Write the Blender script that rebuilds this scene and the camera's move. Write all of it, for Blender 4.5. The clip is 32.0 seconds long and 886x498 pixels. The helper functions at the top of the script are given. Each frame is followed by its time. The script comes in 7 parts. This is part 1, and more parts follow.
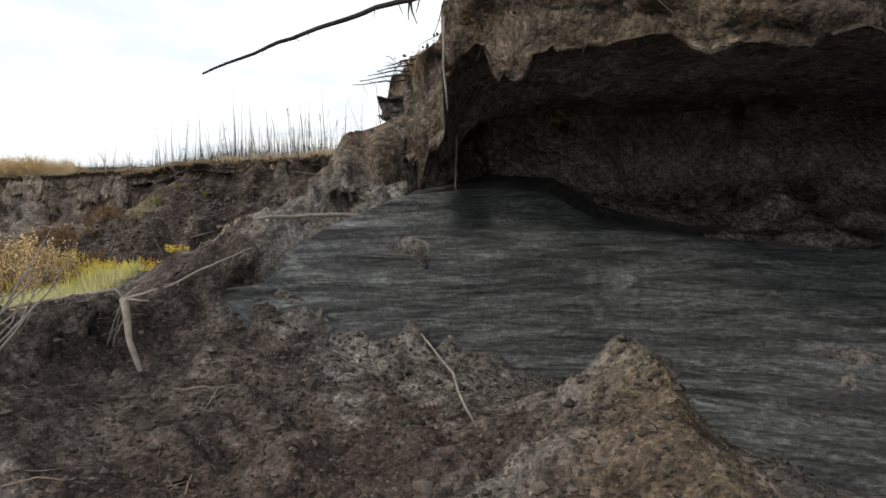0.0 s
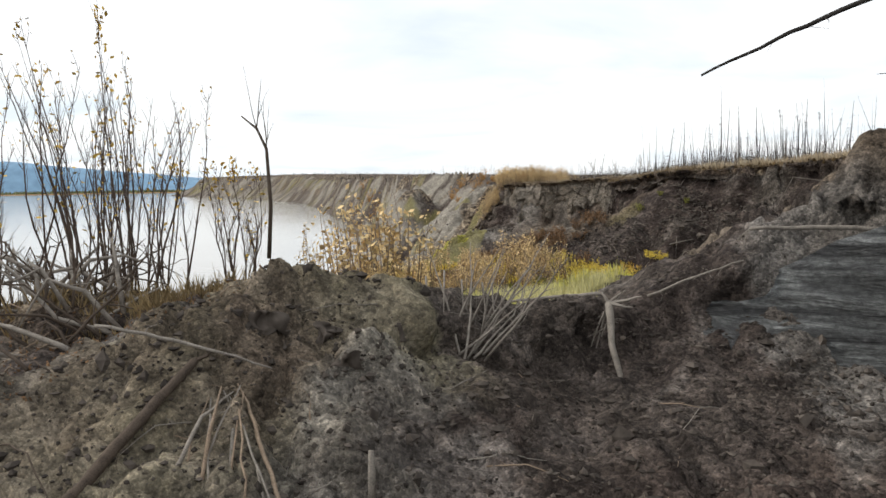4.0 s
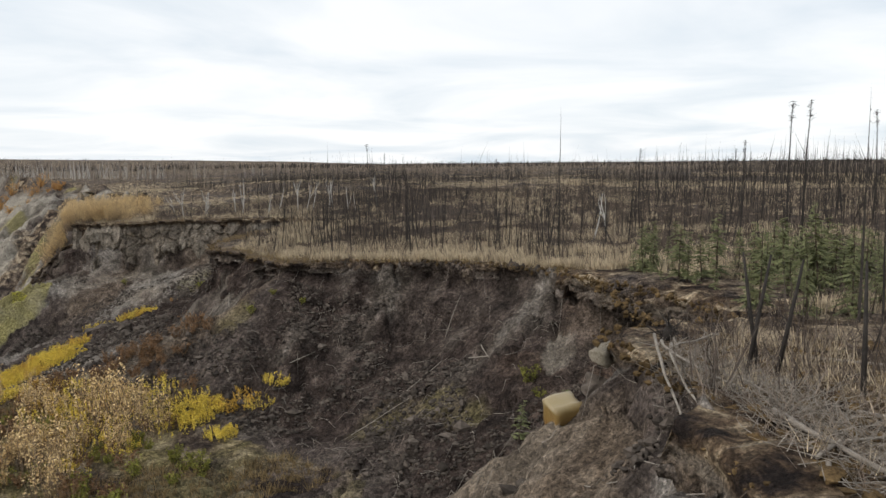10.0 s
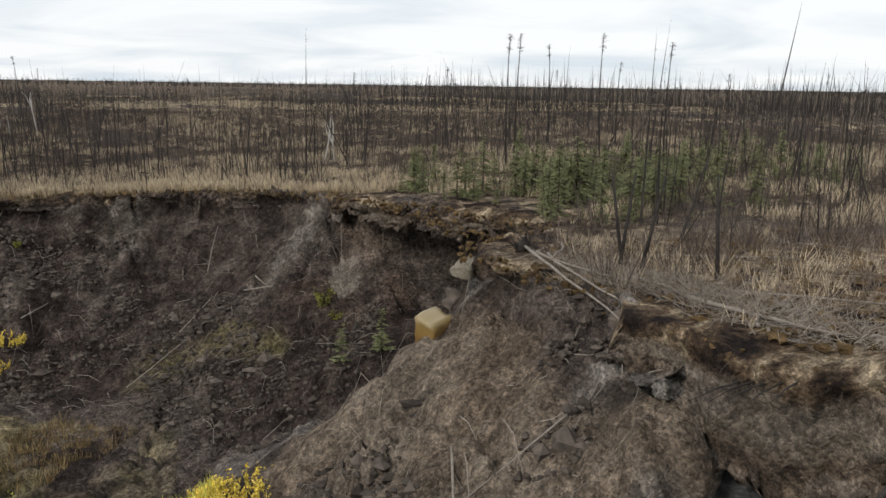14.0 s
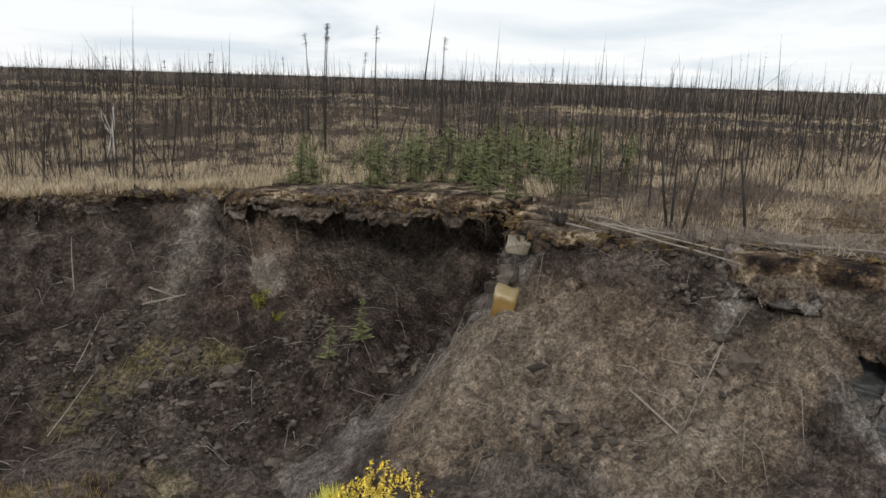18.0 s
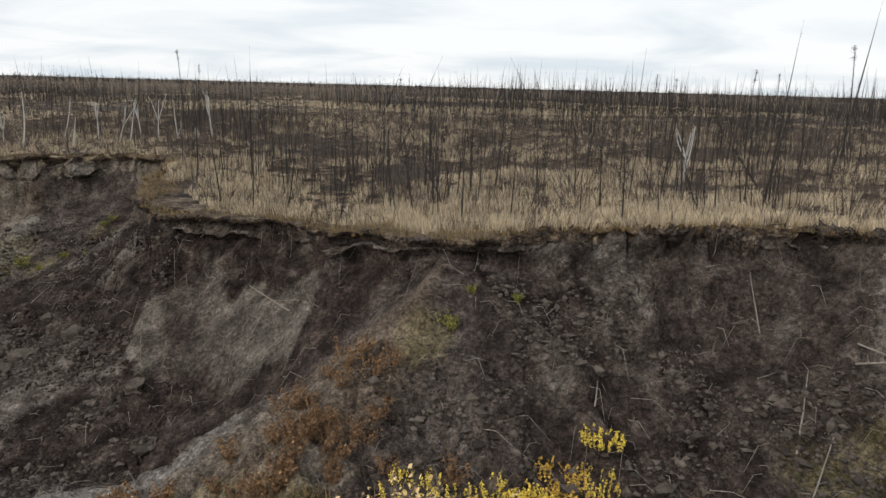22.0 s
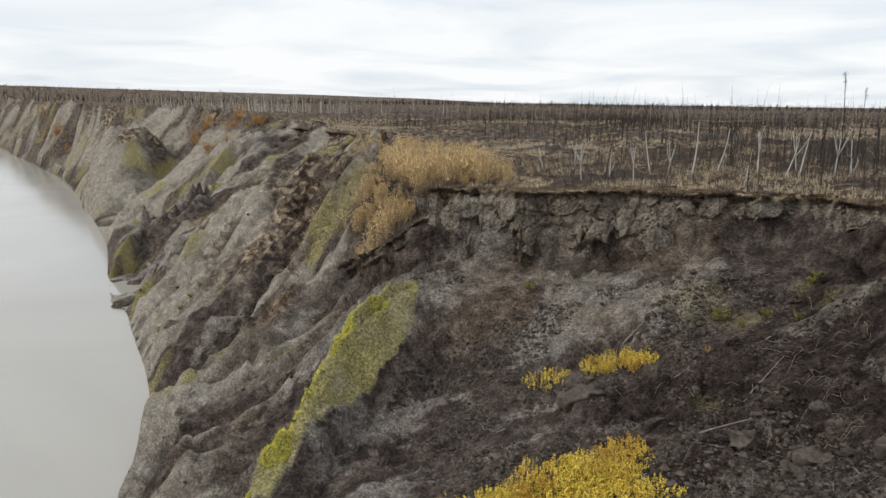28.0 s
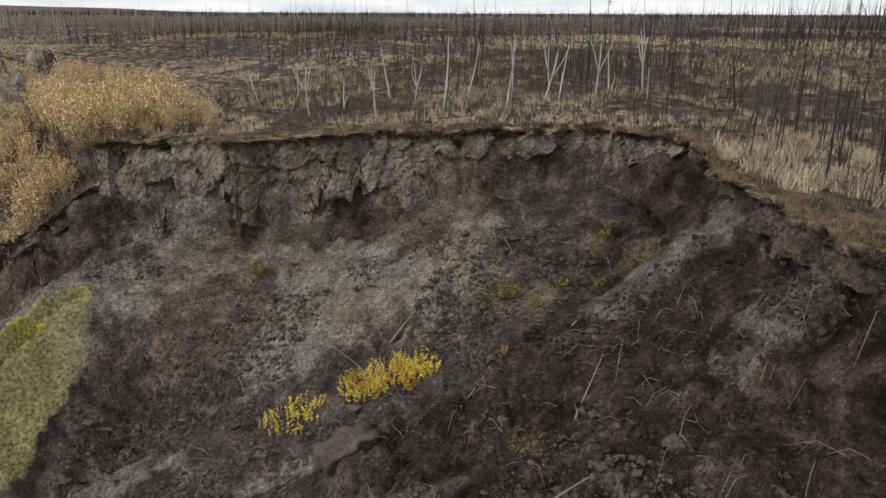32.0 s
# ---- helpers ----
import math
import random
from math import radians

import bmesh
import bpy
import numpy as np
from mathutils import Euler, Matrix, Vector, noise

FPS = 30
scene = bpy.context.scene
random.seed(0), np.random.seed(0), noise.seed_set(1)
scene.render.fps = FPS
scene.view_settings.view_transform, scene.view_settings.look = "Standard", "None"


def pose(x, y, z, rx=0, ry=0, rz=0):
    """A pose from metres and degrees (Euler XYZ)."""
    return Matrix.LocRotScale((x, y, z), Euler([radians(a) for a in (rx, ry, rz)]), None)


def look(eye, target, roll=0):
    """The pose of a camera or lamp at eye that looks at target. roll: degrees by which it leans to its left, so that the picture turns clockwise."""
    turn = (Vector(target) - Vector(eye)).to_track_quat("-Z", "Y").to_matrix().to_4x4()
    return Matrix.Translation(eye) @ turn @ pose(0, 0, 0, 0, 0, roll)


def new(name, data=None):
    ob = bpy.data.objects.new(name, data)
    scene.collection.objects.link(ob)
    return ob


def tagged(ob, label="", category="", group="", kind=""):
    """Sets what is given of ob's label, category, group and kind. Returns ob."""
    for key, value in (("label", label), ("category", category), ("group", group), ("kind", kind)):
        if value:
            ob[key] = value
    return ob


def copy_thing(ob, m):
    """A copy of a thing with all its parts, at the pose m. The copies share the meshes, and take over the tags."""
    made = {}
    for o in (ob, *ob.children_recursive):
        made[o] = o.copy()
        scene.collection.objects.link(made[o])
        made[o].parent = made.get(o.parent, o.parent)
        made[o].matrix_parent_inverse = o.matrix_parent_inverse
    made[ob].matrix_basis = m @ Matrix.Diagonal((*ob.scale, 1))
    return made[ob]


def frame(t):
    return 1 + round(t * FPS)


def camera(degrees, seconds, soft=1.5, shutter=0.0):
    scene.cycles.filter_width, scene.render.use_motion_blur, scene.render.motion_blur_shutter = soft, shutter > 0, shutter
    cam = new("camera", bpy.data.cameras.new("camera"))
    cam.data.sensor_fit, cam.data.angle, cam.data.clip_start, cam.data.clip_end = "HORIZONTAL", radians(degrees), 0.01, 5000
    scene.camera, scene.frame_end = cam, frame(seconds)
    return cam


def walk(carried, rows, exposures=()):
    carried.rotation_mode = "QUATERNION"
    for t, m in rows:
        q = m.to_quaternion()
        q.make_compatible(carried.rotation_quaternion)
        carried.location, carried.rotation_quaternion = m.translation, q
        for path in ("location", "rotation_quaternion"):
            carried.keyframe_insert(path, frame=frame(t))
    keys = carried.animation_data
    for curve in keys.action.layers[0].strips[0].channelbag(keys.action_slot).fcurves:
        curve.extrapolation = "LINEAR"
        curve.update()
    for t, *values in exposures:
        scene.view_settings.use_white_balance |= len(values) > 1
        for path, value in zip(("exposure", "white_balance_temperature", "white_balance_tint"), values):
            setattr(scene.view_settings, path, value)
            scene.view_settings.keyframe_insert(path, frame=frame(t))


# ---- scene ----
cam = camera(62.8, 32.0)
METRES, EYE, TILT, LEAN, TURN = 100.0, 0.0, -6.15, 0.5, 0.0
ROWS = [
    (0.0, 0.0, 0.0, 0.0, 0.0, 0.0, -0.0),
    (0.5, 0.0002, 0.0048, 0.0005, 2.79, 0.13, -0.21),
    (1.0, 0.0003, 0.0054, 0.0005, 6.92, 0.19, -0.66),
    (1.5, 0.0004, 0.0051, 0.0006, 11.63, 0.17, -1.15),
    (2.0, 0.0003, 0.0044, 0.0005, 17.0, 0.12, -1.68),
    (2.5, 0.0002, 0.0038, 0.0004, 22.84, 0.02, -2.26),
    (3.0, -0.0002, 0.0034, 0.0004, 28.72, -0.15, -2.82),
    (3.5, -0.0008, 0.0031, 0.0003, 34.73, -0.37, -3.36),
    (5.5, -0.0244, 0.0282, 0.0046, 37.46, -0.67, -3.21),
    (6.0, -0.0278, 0.0316, 0.0115, 37.41, -0.58, -3.15),
    (6.5, -0.0279, 0.0313, 0.0242, 37.36, -0.7, -3.09),
    (7.0, -0.0278, 0.0301, 0.0359, 37.32, -0.8, -3.1),
    (7.5, -0.0283, 0.03, 0.0469, 37.25, -1.01, -3.1),
    (8.0, -0.032, 0.0339, 0.059, 37.16, -1.17, -3.06),
    (8.5, -0.0388, 0.0415, 0.0722, 37.03, -1.24, -3.12),
    (9.0, -0.0458, 0.0511, 0.0847, 36.85, -1.27, -3.25),
    (9.5, -0.0502, 0.0663, 0.093, 28.84, -1.04, -2.69),
    (10.0, -0.0547, 0.0763, 0.0954, 4.42, -0.69, -0.43),
    (10.5, -0.0594, 0.0779, 0.0983, -11.41, -1.23, 1.28),
    (11.0, -0.0595, 0.0786, 0.0986, -12.01, -1.2, 1.2),
    (11.5, -0.0628, 0.0783, 0.0983, -12.09, -1.18, 0.92),
    (12.0, -0.0719, 0.0782, 0.0974, -12.29, -4.49, 0.6),
    (12.5, -0.0834, 0.0795, 0.0978, -15.75, -6.8, 0.88),
    (13.0, -0.0981, 0.0807, 0.0979, -18.13, -6.92, 1.0),
    (13.5, -0.1136, 0.0826, 0.0974, -19.61, -6.9, 0.99),
    (14.0, -0.129, 0.0851, 0.0966, -22.58, -6.86, 1.07),
    (14.5, -0.1477, 0.0886, 0.0969, -31.29, -7.39, 1.72),
    (16.5, -0.2212, 0.1215, 0.0986, -44.32, -8.2, 2.42),
    (17.0, -0.2385, 0.1345, 0.0999, -48.15, -8.5, 2.61),
    (17.5, -0.2558, 0.1498, 0.1017, -51.18, -8.81, 2.74),
    (18.0, -0.2715, 0.1668, 0.1036, -51.27, -8.91, 2.76),
    (18.5, -0.286, 0.1855, 0.1052, -51.27, -8.92, 2.74),
    (19.0, -0.3003, 0.2057, 0.1069, -49.49, -8.81, 2.61),
    (19.5, -0.3129, 0.2259, 0.1082, -45.88, -8.49, 2.38),
    (20.0, -0.3274, 0.2473, 0.1097, -39.31, -8.02, 1.89),
    (20.5, -0.3377, 0.2652, 0.1108, -33.05, -7.5, 1.48),
    (21.0, -0.3513, 0.2839, 0.1127, -32.73, -7.4, 1.42),
    (21.5, -0.3678, 0.3028, 0.114, -31.12, -7.19, 1.16),
    (22.0, -0.3842, 0.3201, 0.1153, -24.19, -6.83, 0.54),
    (22.5, -0.4006, 0.3352, 0.1166, -14.47, -6.51, -0.44),
    (23.0, -0.4162, 0.3498, 0.1173, -7.77, -6.26, -1.13),
    (23.5, -0.4337, 0.3625, 0.1187, -2.57, -6.14, -1.64),
    (24.0, -0.4495, 0.3735, 0.1196, 0.14, -6.01, -1.88),
    (24.5, -0.4676, 0.3808, 0.1216, 3.42, -6.0, -2.19),
    (25.0, -0.4822, 0.3891, 0.1215, 14.72, -6.07, -3.45),
    (25.5, -0.4972, 0.3957, 0.1217, 16.1, -6.03, -3.53),
    (27.5, -0.5438, 0.4383, 0.1263, 15.43, -5.81, -2.98),
    (28.0, -0.5498, 0.4556, 0.1268, 13.21, -5.62, -2.71),
    (28.5, -0.557, 0.4724, 0.1295, 7.24, -5.54, -1.94),
    (29.0, -0.5616, 0.4911, 0.1306, 2.58, -5.7, -1.44),
    (29.5, -0.5659, 0.5116, 0.1348, -0.28, -8.5, -0.91),
    (30.0, -0.5682, 0.5334, 0.1373, -2.09, -8.48, -0.64),
    (30.5, -0.569, 0.5559, 0.1389, -4.69, -11.31, -0.3),
    (31.0, -0.5682, 0.5799, 0.1425, -6.32, -11.56, -0.06),
    (31.5, -0.5655, 0.6047, 0.145, -7.33, -11.56, 0.07),
    (32.0, -0.5619, 0.6301, 0.1472, -8.21, -11.88, 0.12),
]
walk(cam, [(t, pose(0, 0, EYE, TILT, LEAN, TURN) @ pose(METRES * x, METRES * y, METRES * z, 90 + pitch, roll, yaw)) for t, x, y, z, yaw, pitch, roll in ROWS],
     [(0.0, 0.34), (4.0, 0.35), (9.0, 0.31), (10.6, 0.12), (32.0, 0.12)])

# ---- sky and light: bright thin overcast, soft sun behind cloud ----
SUN_ELEVATION, SUN_TURN = 34.0, 246.0
world = bpy.data.worlds.new("overcast_sky")
scene.world = world
world.use_nodes = True
wt = world.node_tree
wt.nodes.clear()


def wnode(kind, operation=""):
    n = wt.nodes.new(kind)
    if operation:
        n.operation = operation
    return n


w_out = wnode("ShaderNodeOutputWorld")
w_bg = wnode("ShaderNodeBackground")
w_sky = wnode("ShaderNodeTexSky")
w_sky.sky_type, w_sky.sun_disc = "NISHITA", False
w_sky.sun_elevation, w_sky.sun_rotation = radians(SUN_ELEVATION), radians(SUN_TURN)
w_dim = wnode("ShaderNodeVectorMath", operation="SCALE")
w_dim.inputs["Scale"].default_value = 0.10
wt.links.new(w_sky.outputs[0], w_dim.inputs[0])
w_co = wnode("ShaderNodeTexCoord")
w_sep = wnode("ShaderNodeSeparateXYZ")
wt.links.new(w_co.outputs["Generated"], w_sep.inputs[0])
# cloud deck: directions laid on a flat layer overhead, so that bands crowd towards the horizon
w_up = wnode("ShaderNodeMath", operation="MAXIMUM")
w_up.inputs[1].default_value = 0.0
w_add = wnode("ShaderNodeMath", operation="ADD")
w_add.inputs[1].default_value = 0.10
wt.links.new(w_sep.outputs[2], w_up.inputs[0])
wt.links.new(w_up.outputs[0], w_add.inputs[0])
w_dx = wnode("ShaderNodeMath", operation="DIVIDE")
w_dy = wnode("ShaderNodeMath", operation="DIVIDE")
for n, i in ((w_dx, 0), (w_dy, 1)):
    wt.links.new(w_sep.outputs[i], n.inputs[0])
    wt.links.new(w_add.outputs[0], n.inputs[1])
w_comb = wnode("ShaderNodeCombineXYZ")
wt.links.new(w_dx.outputs[0], w_comb.inputs[0])
wt.links.new(w_dy.outputs[0], w_comb.inputs[1])
w_noise = wnode("ShaderNodeTexNoise")
w_noise.inputs["Scale"].default_value = 0.55
w_noise.inputs["Detail"].default_value = 6.0
w_noise.inputs["Roughness"].default_value = 0.52
w_noise.inputs["Distortion"].default_value = 0.5
wt.links.new(w_comb.outputs[0], w_noise.inputs["Vector"])
w_ramp = wnode("ShaderNodeValToRGB")
w_ramp.color_ramp.elements[0].position, w_ramp.color_ramp.elements[0].color = 0.32, (0.68, 0.75, 0.815, 1)
w_ramp.color_ramp.elements[1].position, w_ramp.color_ramp.elements[1].color = 0.56, (0.925, 0.94, 0.955, 1)
wt.links.new(w_noise.outputs["Fac"], w_ramp.inputs[0])
w_mix = wnode("ShaderNodeMix")
w_mix.data_type = "RGBA"
w_mix.inputs["Factor"].default_value = 0.93
wt.links.new(w_dim.outputs[0], w_mix.inputs[6])
wt.links.new(w_ramp.outputs[0], w_mix.inputs[7])
wt.links.new(w_mix.outputs[2], w_bg.inputs["Color"])
w_bg.inputs["Strength"].default_value = 1.0
wt.links.new(w_bg.outputs[0], w_out.inputs["Surface"])
sun_data = bpy.data.lights.new("sun", "SUN")
sun_data.energy, sun_data.angle, sun_data.color = 1.5, radians(10), (1.0, 0.95, 0.88)
sun = new("sun", sun_data)
se, sr = radians(SUN_ELEVATION), radians(SUN_TURN)
sun.matrix_world = look((0, 0, 60), Vector((0, 0, 60)) - Vector((math.sin(sr) * math.cos(se), math.cos(sr) * math.cos(se), math.sin(se))))

# ---- numpy noise ----


def lattice(ix, iy, seed):
    h = (ix.astype(np.int64) * 374761393 + iy.astype(np.int64) * 668265263 + seed * 974634541) & 0xFFFFFFFF
    h = ((h ^ (h >> 13)) * 1274126177) & 0xFFFFFFFF
    return ((h ^ (h >> 16)) & 0xFFFF) / 65535.0


def value_noise(x, y, seed=0):
    ix, iy = np.floor(x), np.floor(y)
    fx, fy = x - ix, y - iy
    fx, fy = fx * fx * (3 - 2 * fx), fy * fy * (3 - 2 * fy)
    a, b = lattice(ix, iy, seed), lattice(ix + 1, iy, seed)
    c, d = lattice(ix, iy + 1, seed), lattice(ix + 1, iy + 1, seed)
    return (a + (b - a) * fx) * (1 - fy) + (c + (d - c) * fx) * fy


def fbm(x, y, size, octaves=4, seed=0, gain=0.5):
    """Noise about 0, from -1 to 1, with lumps of that size in metres."""
    x, y = np.asarray(x, float), np.asarray(y, float)
    total, amp, norm = 0.0, 1.0, 0.0
    for o in range(octaves):
        f = 2.0**o / size
        c, s = math.cos(0.7 * o + 0.3), math.sin(0.7 * o + 0.3)
        total = total + amp * (2 * value_noise((c * x - s * y) * f + 17.3 * o, (s * x + c * y) * f - 9.1 * o, seed + o) - 1)
        norm, amp = norm + amp, amp * gain
    return total / norm


def cells(x, y, size, seed):
    """The nearest of scattered cells: its own random number, the nearness of its border, and the way from its middle."""
    x, y = np.asarray(x, float) / size, np.asarray(y, float) / size
    ix, iy = np.floor(x), np.floor(y)
    first, second = np.full(x.shape, 9.0), np.full(x.shape, 9.0)
    own, wx, wy = np.zeros(x.shape), np.zeros(x.shape), np.zeros(x.shape)
    for i in (-1, 0, 1):
        for j in (-1, 0, 1):
            cx, cy = ix + i, iy + j
            px, py = x - cx - lattice(cx, cy, seed), y - cy - lattice(cx, cy, seed + 1)
            d = np.hypot(px, py)
            near = d < first
            second = np.where(near, first, np.minimum(second, d))
            own, wx, wy = np.where(near, lattice(cx, cy, seed + 2), own), np.where(near, px, wx), np.where(near, py, wy)
            first = np.minimum(first, d)
    return own, second - first, wx, wy


def smooth(a, b, v):
    k = np.clip((v - a) / (b - a), 0, 1)
    return k * k * (3 - 2 * k)


# ---- materials ----


def material(name, rough=0.9, metal=0.0):
    m = bpy.data.materials.new(name)
    m.use_nodes = True
    b = m.node_tree.nodes["Principled BSDF"]
    b.inputs["Roughness"].default_value, b.inputs["Metallic"].default_value = rough, metal
    if rough >= 0.7:
        # dry soil, bark and leaf litter have hardly any sheen
        b.inputs["Specular IOR Level"].default_value = 0.1
    return m, m.node_tree, b


def add(tree, kind, operation="", attribute_name=""):
    n = tree.nodes.new(kind)
    if operation:
        n.operation = operation
    if attribute_name:
        n.attribute_name = attribute_name
    return n


def noise_node(tree, scale, detail=5.0, rough=0.55, vector=None, distortion=0.0):
    n = add(tree, "ShaderNodeTexNoise")
    n.inputs["Scale"].default_value, n.inputs["Detail"].default_value = scale, detail
    n.inputs["Roughness"].default_value, n.inputs["Distortion"].default_value = rough, distortion
    if vector is None:
        vector = add(tree, "ShaderNodeTexCoord").outputs["Object"]
    tree.links.new(vector, n.inputs["Vector"])
    return n


def ramp_node(tree, source, stops):
    r = add(tree, "ShaderNodeValToRGB")
    while len(r.color_ramp.elements) < len(stops):
        r.color_ramp.elements.new(0.5)
    for e, (at, colour) in zip(r.color_ramp.elements, stops):
        e.position, e.color = at, (*colour, 1)
    tree.links.new(source, r.inputs[0])
    return r


def mix_node(tree, factor, a, b, blend="MIX"):
    n = add(tree, "ShaderNodeMix")
    n.data_type, n.blend_type = "RGBA", blend
    if isinstance(factor, float):
        n.inputs["Factor"].default_value = factor
    else:
        tree.links.new(factor, n.inputs["Factor"])
    for socket, v in ((6, a), (7, b)):
        if isinstance(v, tuple):
            n.inputs[socket].default_value = (*v, 1)
        else:
            tree.links.new(v, n.inputs[socket])
    return n.outputs[2]


def bump_node(tree, b, height, distance, strength=0.8):
    n = add(tree, "ShaderNodeBump")
    n.inputs["Strength"].default_value, n.inputs["Distance"].default_value = strength, distance
    tree.links.new(height, n.inputs["Height"])
    tree.links.new(n.outputs[0], b.inputs["Normal"])
    return n


def varied(name, dark, light, scale=3.0, rough=0.85, bump=0.01, metal=0.0, island=0.0):
    """A surface whose colour drifts between two tones, with fine grain and relief; island: spread between loose pieces."""
    m, t, b = material(name, rough, metal)
    n = noise_node(t, scale, 6)
    fine = noise_node(t, scale * 9, 4)
    c = ramp_node(t, n.outputs["Fac"], [(0.3, dark), (0.7, light)]).outputs[0]
    c = mix_node(t, 0.5, c, ramp_node(t, fine.outputs["Fac"], [(0.3, tuple(0.7 * v for v in dark)), (0.75, tuple(min(1, 1.15 * v) for v in light))]).outputs[0])
    if island:
        g = add(t, "ShaderNodeNewGeometry")
        lo, hi = 1 - island, 1 + island
        c = mix_node(t, 1.0, c, ramp_node(t, g.outputs["Random Per Island"], [(0.0, (lo, lo, lo)), (1.0, (hi, hi * 0.98, hi * 0.95))]).outputs[0], "MULTIPLY")
    t.links.new(c, b.inputs["Base Color"])
    if bump:
        bump_node(t, b, fine.outputs["Fac"], bump)
    return m


def ground_material():
    """Silt bluff, turf and pale faces, laid out by the sheet's own cover and tint layers."""
    m, t, b = material("permafrost_ground", 0.95)
    cover = add(t, "ShaderNodeAttribute", attribute_name="cover")
    tint = add(t, "ShaderNodeAttribute", attribute_name="tint")
    sep, dye = add(t, "ShaderNodeSeparateColor"), add(t, "ShaderNodeSeparateColor")
    t.links.new(cover.outputs["Color"], sep.inputs[0])
    t.links.new(tint.outputs["Color"], dye.inputs[0])
    co = add(t, "ShaderNodeTexCoord").outputs["Object"]
    big, mid = noise_node(t, 0.10, 4, 0.6, co, 0.6), noise_node(t, 0.7, 6, 0.58, co, 0.3)
    fine, grit = noise_node(t, 4.5, 6, 0.68, co), noise_node(t, 30.0, 3, 0.6, co)
    warp = mix_node(t, 0.22, co, fine.outputs["Color"], "ADD")
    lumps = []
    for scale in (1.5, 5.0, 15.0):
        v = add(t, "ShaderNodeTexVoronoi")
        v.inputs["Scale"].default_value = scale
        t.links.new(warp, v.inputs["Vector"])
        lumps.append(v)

    def tone(*stops):
        return ramp_node(t, mid.outputs["Fac"], list(zip((0.30, 0.50, 0.70), stops))).outputs[0]
    # thawing silt in its greys and browns
    soil = tone((0.028, 0.0220, 0.0195), (0.072, 0.0575, 0.0505), (0.140, 0.1150, 0.1020))
    cool = tone((0.095, 0.0860, 0.0780), (0.170, 0.1555, 0.1420), (0.260, 0.240, 0.220))
    edge = add(t, "ShaderNodeMath", operation="MULTIPLY_ADD")
    edge.inputs[1].default_value = 0.55
    t.links.new(mid.outputs["Fac"], edge.inputs[0])
    t.links.new(tint.outputs["Alpha"], edge.inputs[2])
    slide = ramp_node(t, edge.outputs[0], [(0.70, (0, 0, 0)), (0.78, (0.55, 0.55, 0.55)), (0.80, (0.8, 0.8, 0.8)), (1.0, (1, 1, 1))]).outputs[0]
    soil = mix_node(t, slide, soil, cool)
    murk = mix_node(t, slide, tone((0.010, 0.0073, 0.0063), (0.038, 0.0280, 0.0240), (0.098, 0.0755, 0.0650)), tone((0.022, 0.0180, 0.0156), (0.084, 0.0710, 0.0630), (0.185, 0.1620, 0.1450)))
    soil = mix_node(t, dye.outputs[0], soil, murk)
    soil = mix_node(t, dye.outputs[1], soil, tone((0.070, 0.0530, 0.0390), (0.130, 0.1000, 0.0745), (0.200, 0.160, 0.122)))
    soil = mix_node(t, dye.outputs[2], soil, tone((0.046, 0.0310, 0.0235), (0.088, 0.0600, 0.0460), (0.145, 0.1010, 0.0790)))
    # dry pale silt
    pale = tone((0.165, 0.147, 0.120), (0.245, 0.222, 0.186), (0.330, 0.304, 0.262))
    c = mix_node(t, sep.outputs[1], soil, pale)
    # turf: charred duff, ochre moss, dry grass litter
    turf = ramp_node(t, mid.outputs["Fac"], [(0.40, (0.018, 0.013, 0.011)), (0.47, (0.070, 0.047, 0.030)), (0.53, (0.150, 0.110, 0.072)), (0.60, (0.34, 0.275, 0.190))]).outputs[0]
    burnt = ramp_node(t, fine.outputs["Fac"], [(0.40, (0.024, 0.020, 0.019)), (0.60, (0.130, 0.106, 0.090))]).outputs[0]
    turf = mix_node(t, ramp_node(t, big.outputs["Fac"], [(0.50, (0, 0, 0)), (0.62, (1, 1, 1))]).outputs[0], turf, burnt)
    field = noise_node(t, 0.022, 6, 0.62, co, 0.8)
    turf = mix_node(t, ramp_node(t, field.outputs["Fac"], [(0.36, (0, 0, 0)), (0.50, (0.9, 0.9, 0.9))]).outputs[0], ramp_node(t, mid.outputs["Fac"], [(0.4, (0.034, 0.028, 0.027)), (0.6, (0.120, 0.097, 0.083))]).outputs[0], turf)
    c = mix_node(t, sep.outputs[0], c, turf)
    moss = ramp_node(t, fine.outputs["Fac"], [(0.34, (0.120, 0.104, 0.040)), (0.66, (0.270, 0.238, 0.105))]).outputs[0]
    c = mix_node(t, sep.outputs[2], c, moss)
    # grey silt tone, lightened for roofed hollows that get little light
    c = mix_node(t, cover.outputs["Alpha"], c, tone((0.140, 0.1260, 0.1160), (0.240, 0.218, 0.202), (0.340, 0.312, 0.290)))
    # soil differs clod by clod; fine dark grain stands in for shade between clods
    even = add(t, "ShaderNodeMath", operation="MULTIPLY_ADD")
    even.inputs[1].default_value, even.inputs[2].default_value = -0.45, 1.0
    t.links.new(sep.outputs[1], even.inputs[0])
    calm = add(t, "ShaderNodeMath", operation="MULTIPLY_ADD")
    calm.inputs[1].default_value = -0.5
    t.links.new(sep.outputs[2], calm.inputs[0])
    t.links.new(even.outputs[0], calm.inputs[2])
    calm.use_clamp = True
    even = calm
